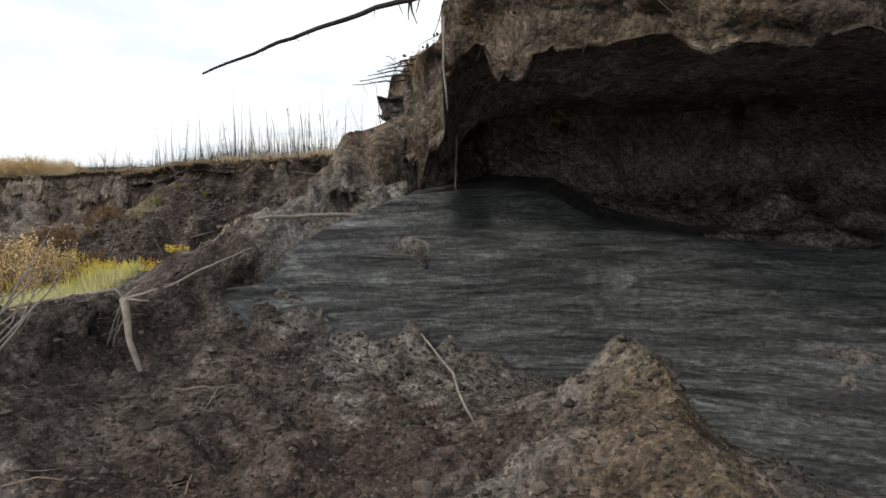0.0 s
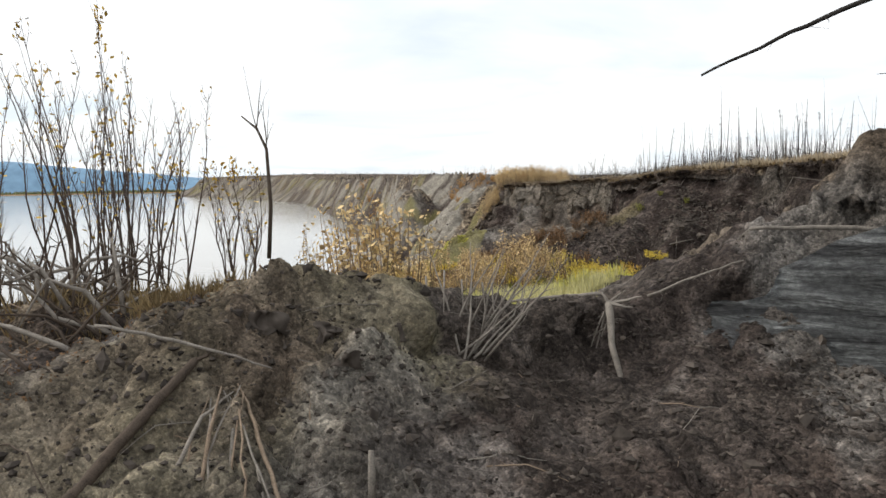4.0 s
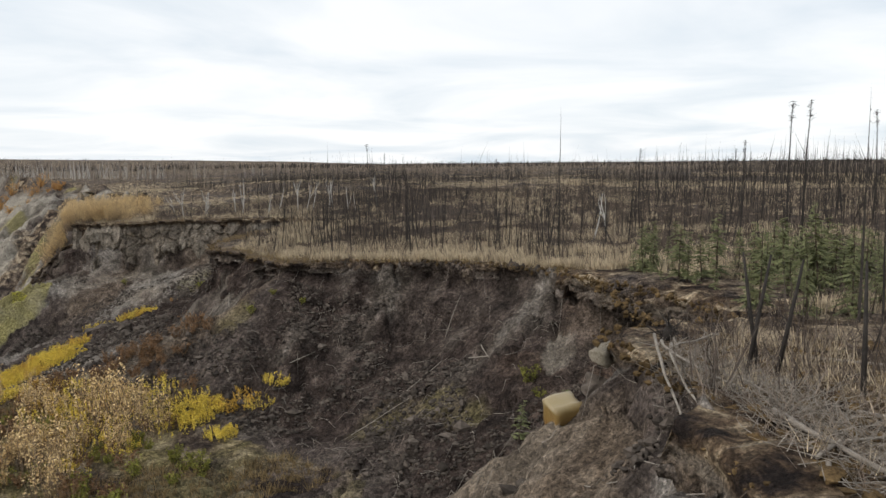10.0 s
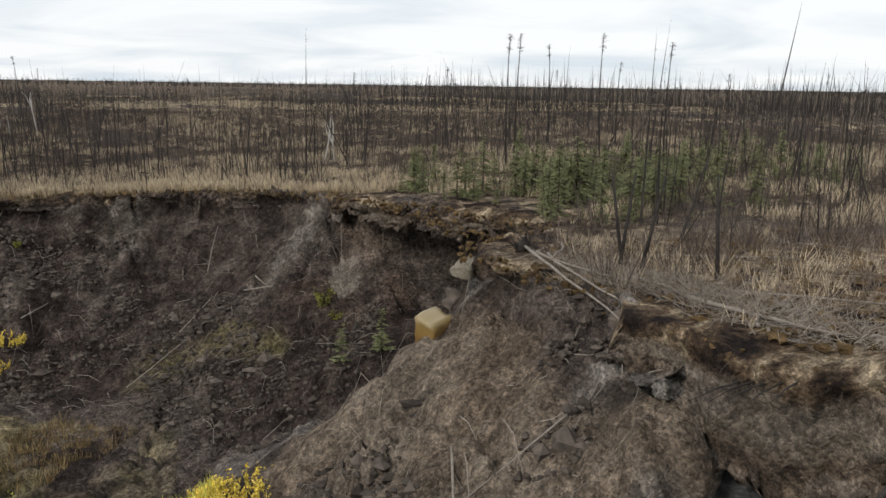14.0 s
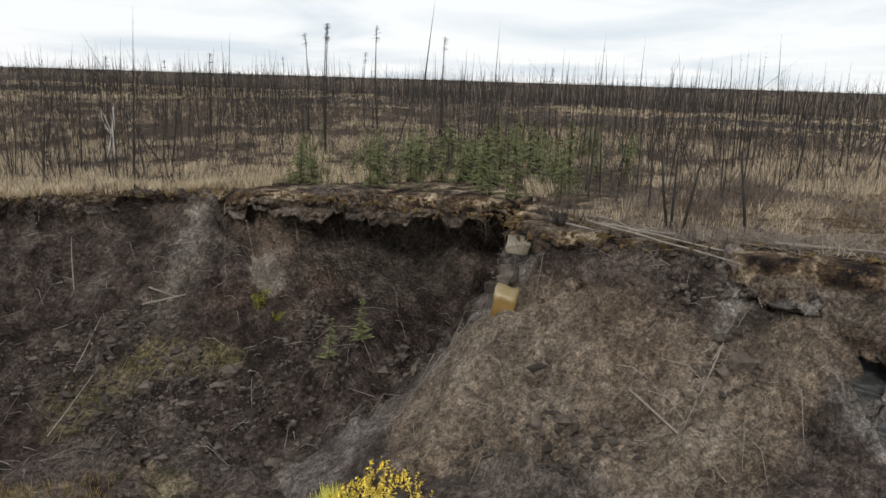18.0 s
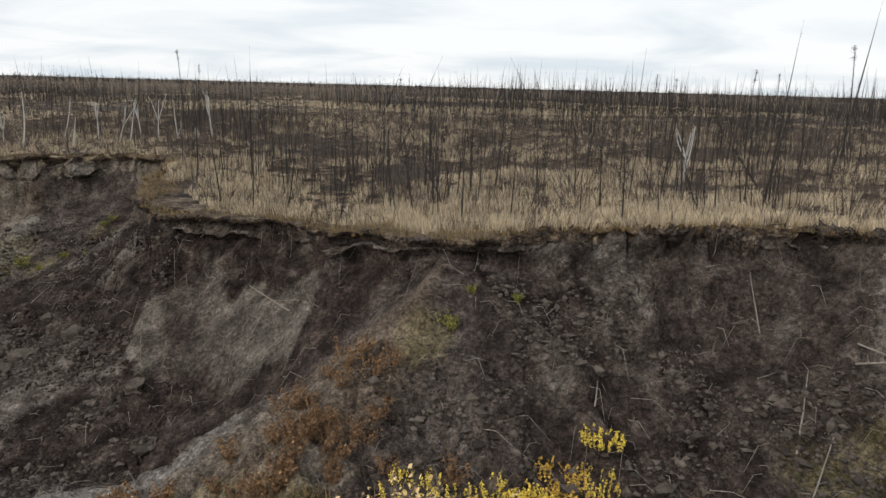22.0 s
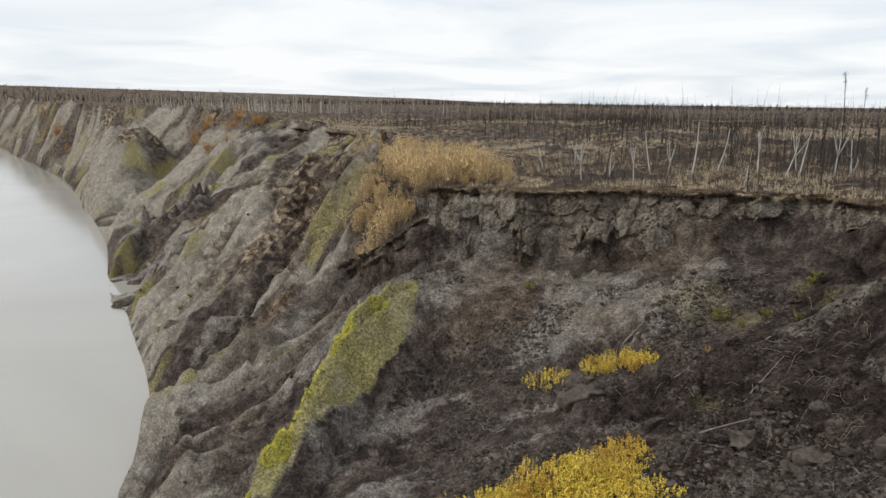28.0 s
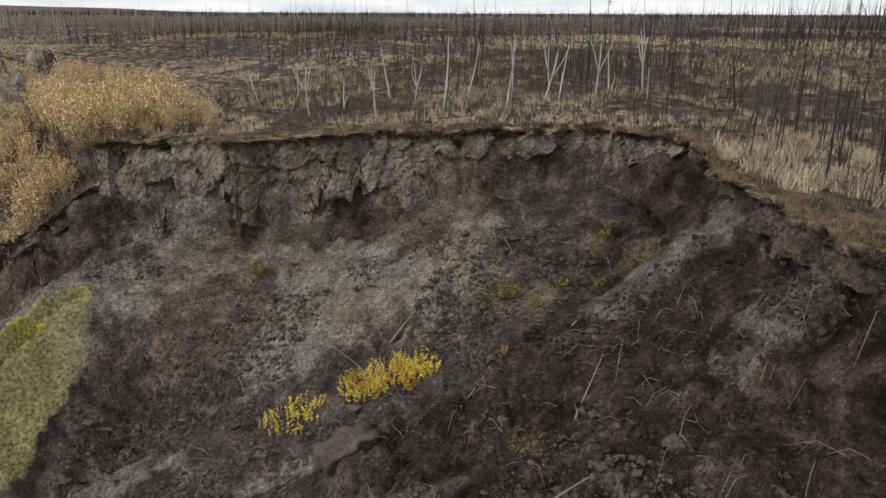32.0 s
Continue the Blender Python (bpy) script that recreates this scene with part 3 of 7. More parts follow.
def carved(z):
    """Slump lumps, rills and clods on the bare slopes; hummocks on the upland."""
    far = smooth(70, 300, np.hypot(MX + 40, MY - 50))
    sy, sx = np.gradient(z, GY, GX)
    steep = np.hypot(sx, sy)
    bare = ~TURF_MASK & (z > WATER - 1)
    mask = smooth(WATER, WATER + 2, z)
    run = smooth(0.15, 0.7, steep)
    near = bare & (MX > X0 + 5) & (MX < X1 - 5) & (MY > Y0 + 5) & (MY < Y1 - 5)
    wide, rills = np.zeros(z.shape), np.zeros(z.shape)
    wide[near] = streaks(MX[near], MY[near], 5.5, 7.0, 61)
    rills[near] = streaks(MX[near], MY[near], 1.7, 3.5, 63)
    ribs = np.zeros(z.shape)
    ribs[near] = streaks(MX[near], MY[near], 10.0, 16.0, 65)
    fine_ribs = np.zeros(z.shape)
    bluffs = near & (MX < -64)
    fine_ribs[bluffs] = streaks(MX[bluffs], MY[bluffs], 4.2, 7.0, 67)
    west = smooth(-66, -90, MX)
    calm = 1 - 0.75 * np.exp(-((MX + 1) ** 2 + (MY - 10) ** 2) / 9.0**2)
    billow = lambda size, octaves, seed: np.abs(fbm(MX, MY, size, octaves, seed)) * 2.2 - 0.5
    lumps = 0.35 * fbm(MX, MY, 4.2, 4, 31) + 0.42 * billow(2.6, 3, 32) + 0.26 * billow(1.0, 2, 30) + 0.9 * far * fbm(MX, MY, 9, 4, 33) + 0.5 * far * billow(7, 3, 29)
    close = np.exp(-((MX + 6) ** 2 + (MY - 11) ** 2) / 9.0**2)
    lumps = lumps + close * (0.16 * billow(0.55, 2, 26) + 0.07 * billow(0.28, 2, 25)) + 0.55 * smooth(0.1, 0.5, fbm(MX, MY, 7, 2, 24)) * billow(1.5, 3, 27)
    # blocks of thawed ground, each a little raised and tilted
    slick = inside(MX, MY, SLAB) | inside(MX, MY, FIN) | inside(MX, MY, FLOW)
    rough = np.where(slick, 0.12, 1.0) * smooth(-0.25, 0.2, fbm(MX, MY, 7, 3, 20) + 0.12)
    rough = rough * (1 - 0.7 * np.exp(-((MX + 1) ** 2 + (MY - 9) ** 2) / 8.0**2))
    shelf = np.zeros(z.shape)
    for size, rise, seed in ((2.3, 0.75, 200), (0.95, 0.42, 210)):
        own, border, wx, wy = cells(MX[near] + 0.35 * fbm(MX[near], MY[near], 1.1, 2, 221), MY[near] + 0.35 * fbm(MX[near], MY[near], 1.1, 2, 222), size, seed)
        shelf[near] += rise * ((own - 0.5) + 0.9 * (np.modf(own * 7.3)[0] - 0.5) * wx + 0.9 * (np.modf(own * 13.7)[0] - 0.5) * wy - 0.45 * smooth(0.16, 0.0, border))
    lumps = np.where(slick, 0.25, 0.7 - 0.35 * smooth(-70, -90, MX)) * lumps + rough * shelf * (1 - 0.25 * smooth(-66, -90, MX))
    lumps = lumps * (1 - 0.30 * np.exp(-((MX + 1) ** 2 + (MY - 10) ** 2) / 8.0**2)) * np.clip(0.75 + 0.8 * fbm(MX, MY, 8, 2, 28), 0.25, 1.5)
    bowl = smooth(-30, -45, MX) * smooth(66, 76, MY)
    crests = (0.42 - np.abs(ribs)) * 3.0
    flow = run * calm * (crests * (0.25 + 0.75 * bowl + 2.0 * west) + 3.4 * west * (0.24 - np.abs(fine_ribs)) + 1.3 * west * (np.abs(fbm(MX, MY, 6.5, 4, 68)) * 2.2 - 0.5) + wide * (0.8 + 0.5 * west) + (0.12 + 0.42 * west) * rills) - 0.5 * run * calm * smooth(0.25, 0.05, np.abs(wide)) * (0.5 + west)
    z = np.where(bare, z + mask * (lumps + flow), z + 0.14 * fbm(MX, MY, 1.4, 3, 35))
    push = np.where(bare, smooth(0.7, 2.2, steep) * mask, 0)
    amount = push * (0.9 * fbm(MX + 0.3 * z, MY, 2.2, 4, 36) + 0.45 * far * fbm(MX, MY, 14, 3, 37) * 6 + 0.5 * push * np.sin(2.1 * z + 3 * fbm(MX, MY, 6, 2, 38)))
    brow = np.full(z.shape, 99.0)
    brow[near] = reach(MX[near], MY[near], EDGE[8:42])
    top = plateau(MX, MY)
    amount = amount - np.where(bare, 0.85 * smooth(3.2, 1.2, brow) * smooth(-0.15, -0.7, z - top) * smooth(-4.5, -2.0, z - top) * np.clip(0.7 + fbm(MX, MY, 3.0, 3, 39), 0.1, 1.4), 0)
    return MX - sx / (steep + 1e-3) * amount, MY - sy / (steep + 1e-3) * amount, z, steep, wide + 0.5 * rills, np.where(bluffs, 0.4 * ribs + 0.6 * fine_ribs, ribs)


SX, SY, SZ, STEEP, TRACKS, RIBS = carved(BASE)


def ground_at(x, y):
    """The height of the ground sheet under a place."""
    ix = np.clip(np.interp(x, GX, np.arange(len(GX))), 0, len(GX) - 1.001)
    iy = np.clip(np.interp(y, GY, np.arange(len(GY))), 0, len(GY) - 1.001)
    jx, jy = ix.astype(int), iy.astype(int)
    fx, fy = ix - jx, iy - jy
    return (SZ[jy, jx] * (1 - fx) + SZ[jy, jx + 1] * fx) * (1 - fy) + (SZ[jy + 1, jx] * (1 - fx) + SZ[jy + 1, jx + 1] * fx) * fy


def mesh_of(name, verts, faces, mats, smooth_shade=True, cover=None, tint=None):
    """A mesh from arrays of corners and of equal-sided faces."""
    verts, faces = np.asarray(verts, np.float32), np.asarray(faces, np.int32)
    me = bpy.data.meshes.new(name)
    n, k = faces.shape
    me.vertices.add(len(verts))
    me.vertices.foreach_set("co", verts.ravel())
    me.loops.add(n * k)
    me.loops.foreach_set("vertex_index", faces.ravel())
    me.polygons.add(n)
    me.polygons.foreach_set("loop_start", np.arange(0, n * k, k, dtype=np.int32))
    me.polygons.foreach_set("use_smooth", np.full(n, smooth_shade))
    for mat in mats if isinstance(mats, (list, tuple)) else [mats]:
        me.materials.append(mat)
    me.update(calc_edges=True)
    if cover is not None:
        layer = me.color_attributes.new("cover", "FLOAT_COLOR", "POINT")
        layer.data.foreach_set("color", cover.astype(np.float32).ravel())
    if tint is not None:
        layer = me.color_attributes.new("tint", "FLOAT_COLOR", "POINT")
        layer.data.foreach_set("color", tint.astype(np.float32).ravel())
    return me


def cover_layers(x, y, z, turf, steep, tracks, ribs):
    """Turf, pale dry silt and moss over the land."""
    rag = fbm(x, y, 2.5, 4, 41)
    bench = inside(x + 1.5 * rag, y + 1.5 * rag, [(-13, 27), (-12, 44), (-20, 50), (-24, 55), (-34, 59), (-46, 66), (-53, 62), (-48, 40), (-43, 32), (-26, 17)])
    knoll = inside(x + rag, y + rag, [(-13, 9), (-13, 16), (-22, 14), (-24, 0), (-14, 0)])
    green = np.where(bench, np.clip(0.12 + 0.7 * rag, 0, 0.5), 0.0)
    lit = np.where(turf, 1.0, np.where(knoll, np.clip(0.75 + rag, 0, 1), np.where(bench, np.clip(0.55 + 0.8 * rag, 0.2, 0.9), 0.0)))
    west = smooth(-74, -96, x)
    pale = np.where(turf, 0.0, west * smooth(0.30, 0.75, 0.46 + 1.2 * fbm(x, y, 16, 4, 42) + 0.5 * tracks + 1.8 * (0.20 - np.abs(ribs))) * 0.95)
    brown = np.exp(-(((x + 94) / 24) ** 2 + ((y - 132) / 34) ** 2))
    pale = pale * (1 - 0.75 * brown * smooth(-0.35, 0.1, fbm(x, y, 9, 3, 145)))
    scrub = np.maximum(west, brown) * smooth(0.05, 0.25, fbm(x, y, 12, 4, 141)) * smooth(-27, -17, z)
    lit = np.where(turf, lit, np.maximum(lit, 0.85 * scrub))
    out = ~turf & ((y > 258) | (x < -148))
    gully = np.zeros(x.shape)
    gully[out] = np.abs(fbm(along_shore(x[out], y[out]) + 9 * fbm(x[out], y[out], 30, 2, 23), 0.5 * z[out], 30, 3, 77)) - 0.03 * np.clip(-z[out] - 24, 0, 6)
    pale = np.where(out, pale * (0.12 + 0.88 * smooth(0.04, 0.20, gully)), pale)
    brow = np.where(turf, 0, np.clip(0.5 + 1.4 * fbm(x, y, 5, 4, 43), 0, 1)) * smooth(-7, -1, z)
    pale = np.maximum(pale, 0.22 * brow * smooth(-55, -40, -np.abs(y - 30) - 22))
    green = np.maximum(green, np.where(turf, 0, west * smooth(0.25, 0.5, fbm(x, y, 9, 4, 44)) * 0.8))
    pale = np.where(turf, 0, np.maximum(pale, np.clip(0.35 * tracks + 0.2 * rag - 0.05, 0, 0.22)))
    # dry olive-brown crumbs of the mound and the pit slopes
    mound = inside(x + 0.5 * rag, y + 0.5 * rag, [(-12.5, 2), (-12.5, 11), (-10.5, 13.5), (-7.5, 12), (-5, 8), (-4, 2)])
    cone = inside(x + 0.3 * rag, y, [(1.2, 4), (1.8, 10), (2.6, 13), (3.4, 12.6), (4.4, 9), (5.2, 4)])
    pale = np.where((mound | cone) & ~turf, np.where(cone, 0.0, np.clip(0.22 + 0.5 * rag, 0.0, 0.42)), pale)
    green = np.where((mound | cone) & ~turf, np.clip(0.10 + 0.3 * rag, 0, 0.3), green)
    # pale headwall of the wide bowl, its bare slabs, and the mossy fin below
    wall = inside(x + rag, y + rag, [(-42, 112), (-44, 118), (-76, 121), (-76, 113.5), (-60, 113.2)])
    pale = np.where(wall & ~turf, np.clip(0.12 + 0.6 * fbm(x, y, 4, 3, 45), 0.0, 0.4), pale)
    slab = inside(x + 1.3 * rag, y + 1.3 * rag, SLAB)
    pale = np.where(slab & ~turf, np.clip(0.26 + 0.5 * fbm(x, y, 2.6, 3, 40), 0.05, 0.5), pale)
    fin = inside(x + 0.15 * rag, y + 0.3 * rag, FIN)
    pale, green = np.where(fin, 0.8, pale), np.where(fin, np.clip(0.85 + 0.6 * rag + 0.4 * smooth(104, 96, y) * smooth(1.6, 0.5, reach(x, y, LINES["fin_crest"])), 0.5, 1.0), green)
    sand = np.hypot(x + 1.9, y - 50.2) < 1.1 + 0.5 * rag
    pale = np.where(sand, np.clip(0.4 + 0.5 * rag, 0.1, 0.6), pale)
    for cx, cy, r in ((-47.6, 106.4, 3.0), (-44.8, 103.6, 2.0), (-38.8, 103.0, 1.6), (-40.4, 106.5, 1.4), (-12.8, 51.0, 2.4), (-9.4, 50.2, 2.0), (-7.0, 47.6, 1.6), (-26, 62.2, 1.6), (-49, 92, 1.6)):
        green = np.maximum(green, np.where(turf, 0, 0.28 * smooth(1.0, 0.4, np.hypot(x - cx, y - cy) / r + 0.6 * rag)))
    # silt under the alcove roof, coloured pale to make up for missing bounce light
    mask = np.where(inside(x + 0.4 * rag, y, [(1.6, 22.6), (7, 21.6), (14, 19), (34, 4), (40, 10), (26, 21), (14, 26.4), (7, 27.6), (1.6, 26.6)]) & ~turf, 1.0, 0.0)
    mask = np.where(inside(x + 0.3 * rag, y + 0.3 * rag, FLOW) & ~turf, np.clip(0.18 + 0.5 * rag, 0.0, 0.32), mask)
    return np.stack([lit, pale, green, mask], -1)


def tint_layers(x, y, turf, tracks):
    """Chocolate-dark, olive-tan and rusty soils; the dark one also paints shade in hollows."""
    rag = 2.2 * fbm(x, y, 6, 4, 46)

    def soft(poly, edge):
        within, share = inside(x + rag, y + rag, poly), np.zeros(x.shape)
        share[within] = smooth(0, edge, reach((x + rag)[within], (y + rag)[within], poly + poly[:1]))
        return share
    dark = 1.0 * soft([(-18, 70), (-30, 64), (-38, 64), (-47, 71), (-54, 82), (-55, 95), (-50, 99), (-46, 103), (-41, 108), (-36, 114), (-26, 110), (-24, 82)], 3.0)
    dark = np.maximum(dark, 0.9 * soft([(6, 58), (-6, 67), (-18, 70), (-25, 66), (-24, 54), (-14, 46), (-9, 40), (-3, 37), (8, 36), (12, 46)], 2.0) * np.clip(1.0 + 0.7 * fbm(x, y, 5, 3, 47), 0, 1))
    dark = np.maximum(dark, 0.45 * soft([(-57, 97), (-70, 109), (-72, 104), (-76, 92), (-76, 84), (-66, 80), (-60, 90)], 2.0) * np.clip(0.4 + 1.4 * fbm(x, y, 6, 3, 48), 0, 1))
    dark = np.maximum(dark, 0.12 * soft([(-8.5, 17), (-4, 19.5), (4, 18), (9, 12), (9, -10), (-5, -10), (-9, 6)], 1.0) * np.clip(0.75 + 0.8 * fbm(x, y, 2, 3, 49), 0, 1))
    tan = soft([(-0.6, 20), (-4, 20), (-8.6, 21), (-9.4, 34), (-6.4, 38), (-3, 36.6), (-1, 33)], 1.0)
    tan = np.maximum(tan, 0.8 * soft([(-23, 66), (-27, 59.5), (-34, 56), (-42, 58), (-38, 62), (-29, 66)], 1.5))
    tan = np.maximum(tan, soft([(-12.5, 2), (-12.8, 11), (-10.5, 13.8), (-8.6, 13), (-8.2, 8), (-8, 2)], 0.8))
    cone = smooth(2.2, 0.6, np.hypot((x - 2.9 - 0.16 * rag) * np.where(y > 10, 1.3, 0.9), np.maximum(0, y - 9.4) * 0.62))
    tan = np.maximum(tan, cone * (y > -6))
    tan = np.maximum(tan, 0.6 * soft([(-57, 119), (-44, 118), (-46, 108), (-56, 103), (-66, 107), (-73, 112), (-72, 119)], 2.0) * np.clip(0.5 + 1.5 * fbm(x, y, 6, 3, 50), 0, 1))
    rust = 0.8 * soft([(-1, 44), (-5, 45), (-6, 51), (-3, 54), (0.5, 51), (2, 47)], 1.5) * np.clip(0.5 + 1.8 * fbm(x, y, 2.6, 3, 58), 0, 1)
    rust = np.maximum(rust, 0.3 * soft([(-9, 4), (-9, 14), (-6.5, 16), (-3.5, 13), (-1, 16.8), (4, 16), (9, 12), (9, -10), (-5, -10)], 1.2) * np.clip(0.8 + 1.2 * fbm(x, y, 3, 3, 143), 0, 1))
    dark = np.maximum(dark, 0.75 * np.exp(-(((x + 94) / 24) ** 2 + ((y - 130) / 30) ** 2)) * np.clip(0.6 + 1.6 * fbm(x, y, 8, 3, 146), 0, 1))
    dark = dark * (1 - cone)
    # gully den and shrub cave: dark soil plus shade put into the colour
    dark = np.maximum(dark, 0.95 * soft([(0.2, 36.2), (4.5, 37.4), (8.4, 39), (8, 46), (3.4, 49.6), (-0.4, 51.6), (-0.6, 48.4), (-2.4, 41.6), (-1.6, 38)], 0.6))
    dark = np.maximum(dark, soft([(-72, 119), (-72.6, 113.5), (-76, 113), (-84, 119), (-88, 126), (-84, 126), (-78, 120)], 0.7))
    # round dark patches paint the shade of headwall caves and the slab's hollow
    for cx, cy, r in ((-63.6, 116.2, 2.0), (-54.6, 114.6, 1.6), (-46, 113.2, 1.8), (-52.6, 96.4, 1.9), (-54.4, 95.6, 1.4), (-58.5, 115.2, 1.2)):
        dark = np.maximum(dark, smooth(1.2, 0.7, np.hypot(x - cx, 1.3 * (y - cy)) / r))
    # shade under the far overhung brow, painted as a dark band
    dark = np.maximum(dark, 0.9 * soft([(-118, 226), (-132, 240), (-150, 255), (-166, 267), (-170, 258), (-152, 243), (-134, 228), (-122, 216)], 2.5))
    dark = np.maximum(dark, 0.7 * soft([(-13, 27), (-12, 44), (-20, 50), (-24, 55), (-34, 59), (-46, 66), (-53, 62), (-48, 40), (-43, 32), (-26, 17)], 2.0))
    slide = np.clip(0.35 + 0.55 * tracks + 0.22 * fbm(x, y, 9, 3, 59) - 0.25 * smooth(-30, -22, x) * smooth(66, 62, y) * smooth(36, 40, y) - 0.14 * smooth(106, 111, y) + 0.10 * smooth(-36, -42, x) * smooth(104, 98, y) * smooth(68, 74, y), 0, 1)
    return np.stack([dark, tan, rust, slide], -1) * np.where(turf, 0.0, 1.0)[..., None]


ny, nx = SZ.shape
index = np.arange(ny * nx).reshape(ny, nx)
quads = np.stack([index[:-1, :-1], index[:-1, 1:], index[1:, 1:], index[1:, :-1]], -1).reshape(-1, 4)
dry = SZ.ravel()[quads].max(1) > WATER - 1.6
used, quads = np.unique(quads[dry], return_inverse=True)
verts = np.stack([SX.ravel(), SY.ravel(), SZ.ravel()], -1)[used]
COVER = cover_layers(MX, MY, SZ, TURF_MASK, STEEP, TRACKS, RIBS)
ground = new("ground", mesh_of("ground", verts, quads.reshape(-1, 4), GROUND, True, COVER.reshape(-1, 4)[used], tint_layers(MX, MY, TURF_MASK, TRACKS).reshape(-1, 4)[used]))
tagged(ground, "eroding permafrost bluff of dark silt under burnt turf", "ground", kind="structure")

# ---- the river ----
m, t, b = material("silty_river_water", 0.12)
rip = noise_node(t, 0.35, 5, 0.6)
swirl = noise_node(t, 0.012, 4, 0.5, None, 1.2)
t.links.new(ramp_node(t, swirl.outputs["Fac"], [(0.35, (0.36, 0.345, 0.31)), (0.65, (0.42, 0.405, 0.37))]).outputs[0], b.inputs["Base Color"])
bump_node(t, b, rip.outputs["Fac"], 0.05, 0.35)
RIVER_MAT = m
wx, wy = np.meshgrid(np.array([-4700, -2500, -1200, -600, -300, -150, -60, 0, 100, 400]), np.array([-1500, -500, -100, 0, 60, 150, 300, 600, 1200, 2400, 4600]))
wi = np.arange(wx.size).reshape(wx.shape)
river = new("river", mesh_of("river", np.stack([wx.ravel(), wy.ravel(), np.full(wx.size, WATER)], -1), np.stack([wi[:-1, :-1], wi[:-1, 1:], wi[1:, 1:], wi[1:, :-1]], -1).reshape(-1, 4), RIVER_MAT))
tagged(river, "wide calm grey silty river under the bluff", "river", kind="structure")


def overhang(name, front, back, inner, label, steps=0.3, fold=1.0, lighten=1.0, rise=0.0):
    """A roof of frozen ground that juts over a hollow: front and back edges in plan, thickness at its lip and inside."""
    n = 2 * int(max(len(along(front, steps)), len(along(back, steps))) / 2)

    def even(line, want):
        p = np.array(line, float)
        s = np.concatenate([[0], np.cumsum(np.hypot(*np.diff(p[:, :2], axis=0).T))])
        k = np.linspace(0, s[-1], want)
        return np.stack([np.interp(k, s, p[:, i]) for i in range(p.shape[1])], -1)
    f, bk = even(front, n), even(back, n)[:, :2]
    f, thick = f[:, :2], f[:, 2]
    own, border, _, _ = cells(f[:, 0], f[:, 1], 1.1, 230)
    thick = thick * (1 + 0.55 * (fold - 0.5) * (2 * own - 0.9))
    rows = 34
    top, under = [], []
    for j in range(rows + 1):
        v = j / rows
        p = f + (bk - f) * v
        if v < 0.36:
            p = p + (bk - f) / (np.linalg.norm(bk - f, axis=1, keepdims=True) + 1e-6) * (0.55 * fold * fbm(f[:, 0], f[:, 1], 1.6, 4, 51) * (1 - v * 2.5))[:, None]
        z = plateau(p[:, 0], p[:, 1]) + 0.10 * fbm(p[:, 0], p[:, 1], 1.4, 3, 35) + 0.03 + 0.34 * fold * fbm(p[:, 0], p[:, 1], 0.9, 3, 34) * math.exp(-v * 3)
        z = z - 0.35 * math.exp(-v * 14) + rise * np.exp(-((p[:, 0] - 1.0) ** 2 + (p[:, 1] - 16.4) ** 2) / 2.6**2)
        top.append(np.column_stack([p, z]))
        t_here = thick * (1 - v) ** 3 + np.minimum(thick, inner) * (1 - (1 - v) ** 3)
        q = p + (bk - f) * (0.05 * math.sin(math.pi * v))
        zb = z - t_here * (0.75 + 0.5 * np.clip(0.5 + 0.8 * fbm(q[:, 0] * 1.0, q[:, 1] + 3 * v, 1.3, 4, 52), 0, 1)) - 0.1
        under.append(np.column_stack([q + (0.35 * fbm(q[:, 0], q[:, 1], 0.9, 3, 53) * (1 if 0 < j < rows else 0.3))[:, None], zb]))
    face = []
    for k in range(1, 9):
        a = k / 9
        mid = top[0] * (1 - a) + under[0] * a
        own, border, _, _ = cells(mid[:, 0] + mid[:, 1], 1.3 * mid[:, 2] + 0.4 * mid[:, 0], 0.75, 240)
        shove = 0.40 * fold * (own - 0.5) + 0.2 * smooth(0.15, 0, border) + 0.30 * fold * fbm(mid[:, 0] * 1.2, mid[:, 1] * 1.2 + 3 * mid[:, 2], 0.9, 4, 54) + 0.25 * fold * a
        way = (bk - f) / (np.linalg.norm(bk - f, axis=1, keepdims=True) + 1e-6)
        mid[:, :2] += way * shove[:, None]
        face.append(mid)
    ring = top[::-1] + face + under
    grid = np.stack(ring)
    first, last = grid[:, :1].copy(), grid[:, -1:].copy()
    for cap, near in ((first, grid[:, 1:2]), (last, grid[:, -2:-1])):
        cap += (cap - near) * 1.5
        cap[..., 2] = np.minimum(cap[..., 2], cap[..., 2].mean()) - 0.5
    grid = np.concatenate([first, grid, last], 1)
    r, c = grid.shape[:2]
    idx = np.arange(r * c).reshape(r, c)
    faces = np.stack([idx[:-1, :-1], idx[:-1, 1:], idx[1:, 1:], idx[1:, :-1]], -1).reshape(-1, 4)
    layer = np.zeros((r, c, 4))
    layer[: rows + 2, :, 0] = 1.0
    # underside takes the lightened grey in place of bounced light
    layer[rows + 9:, :, 3] = lighten
    layer[rows + 2: rows + 7, :, 1] = np.clip(0.4 + fbm(grid[rows + 2: rows + 7, :, 0], grid[rows + 2: rows + 7, :, 2] * 2, 1.5, 3, 55) - 0.25, 0, 0.3)
    dye = np.zeros((r, c, 4))
    dye[rows + 1:, :, 1] = np.clip(0.75 + fbm(grid[rows + 1:, :, 0], grid[rows + 1:, :, 1] + grid[rows + 1:, :, 2], 2.0, 3, 56), 0.2, 1.0)
    layer[rows + 9: rows + 20, :, 3] *= np.linspace(0.1, 1.0, 11)[:, None]
    ob = new(name, mesh_of(name, grid.reshape(-1, 3), faces, GROUND, True, layer.reshape(-1, 4), dye.reshape(-1, 4)))
    return tagged(ob, label, "overhang", kind="structure")


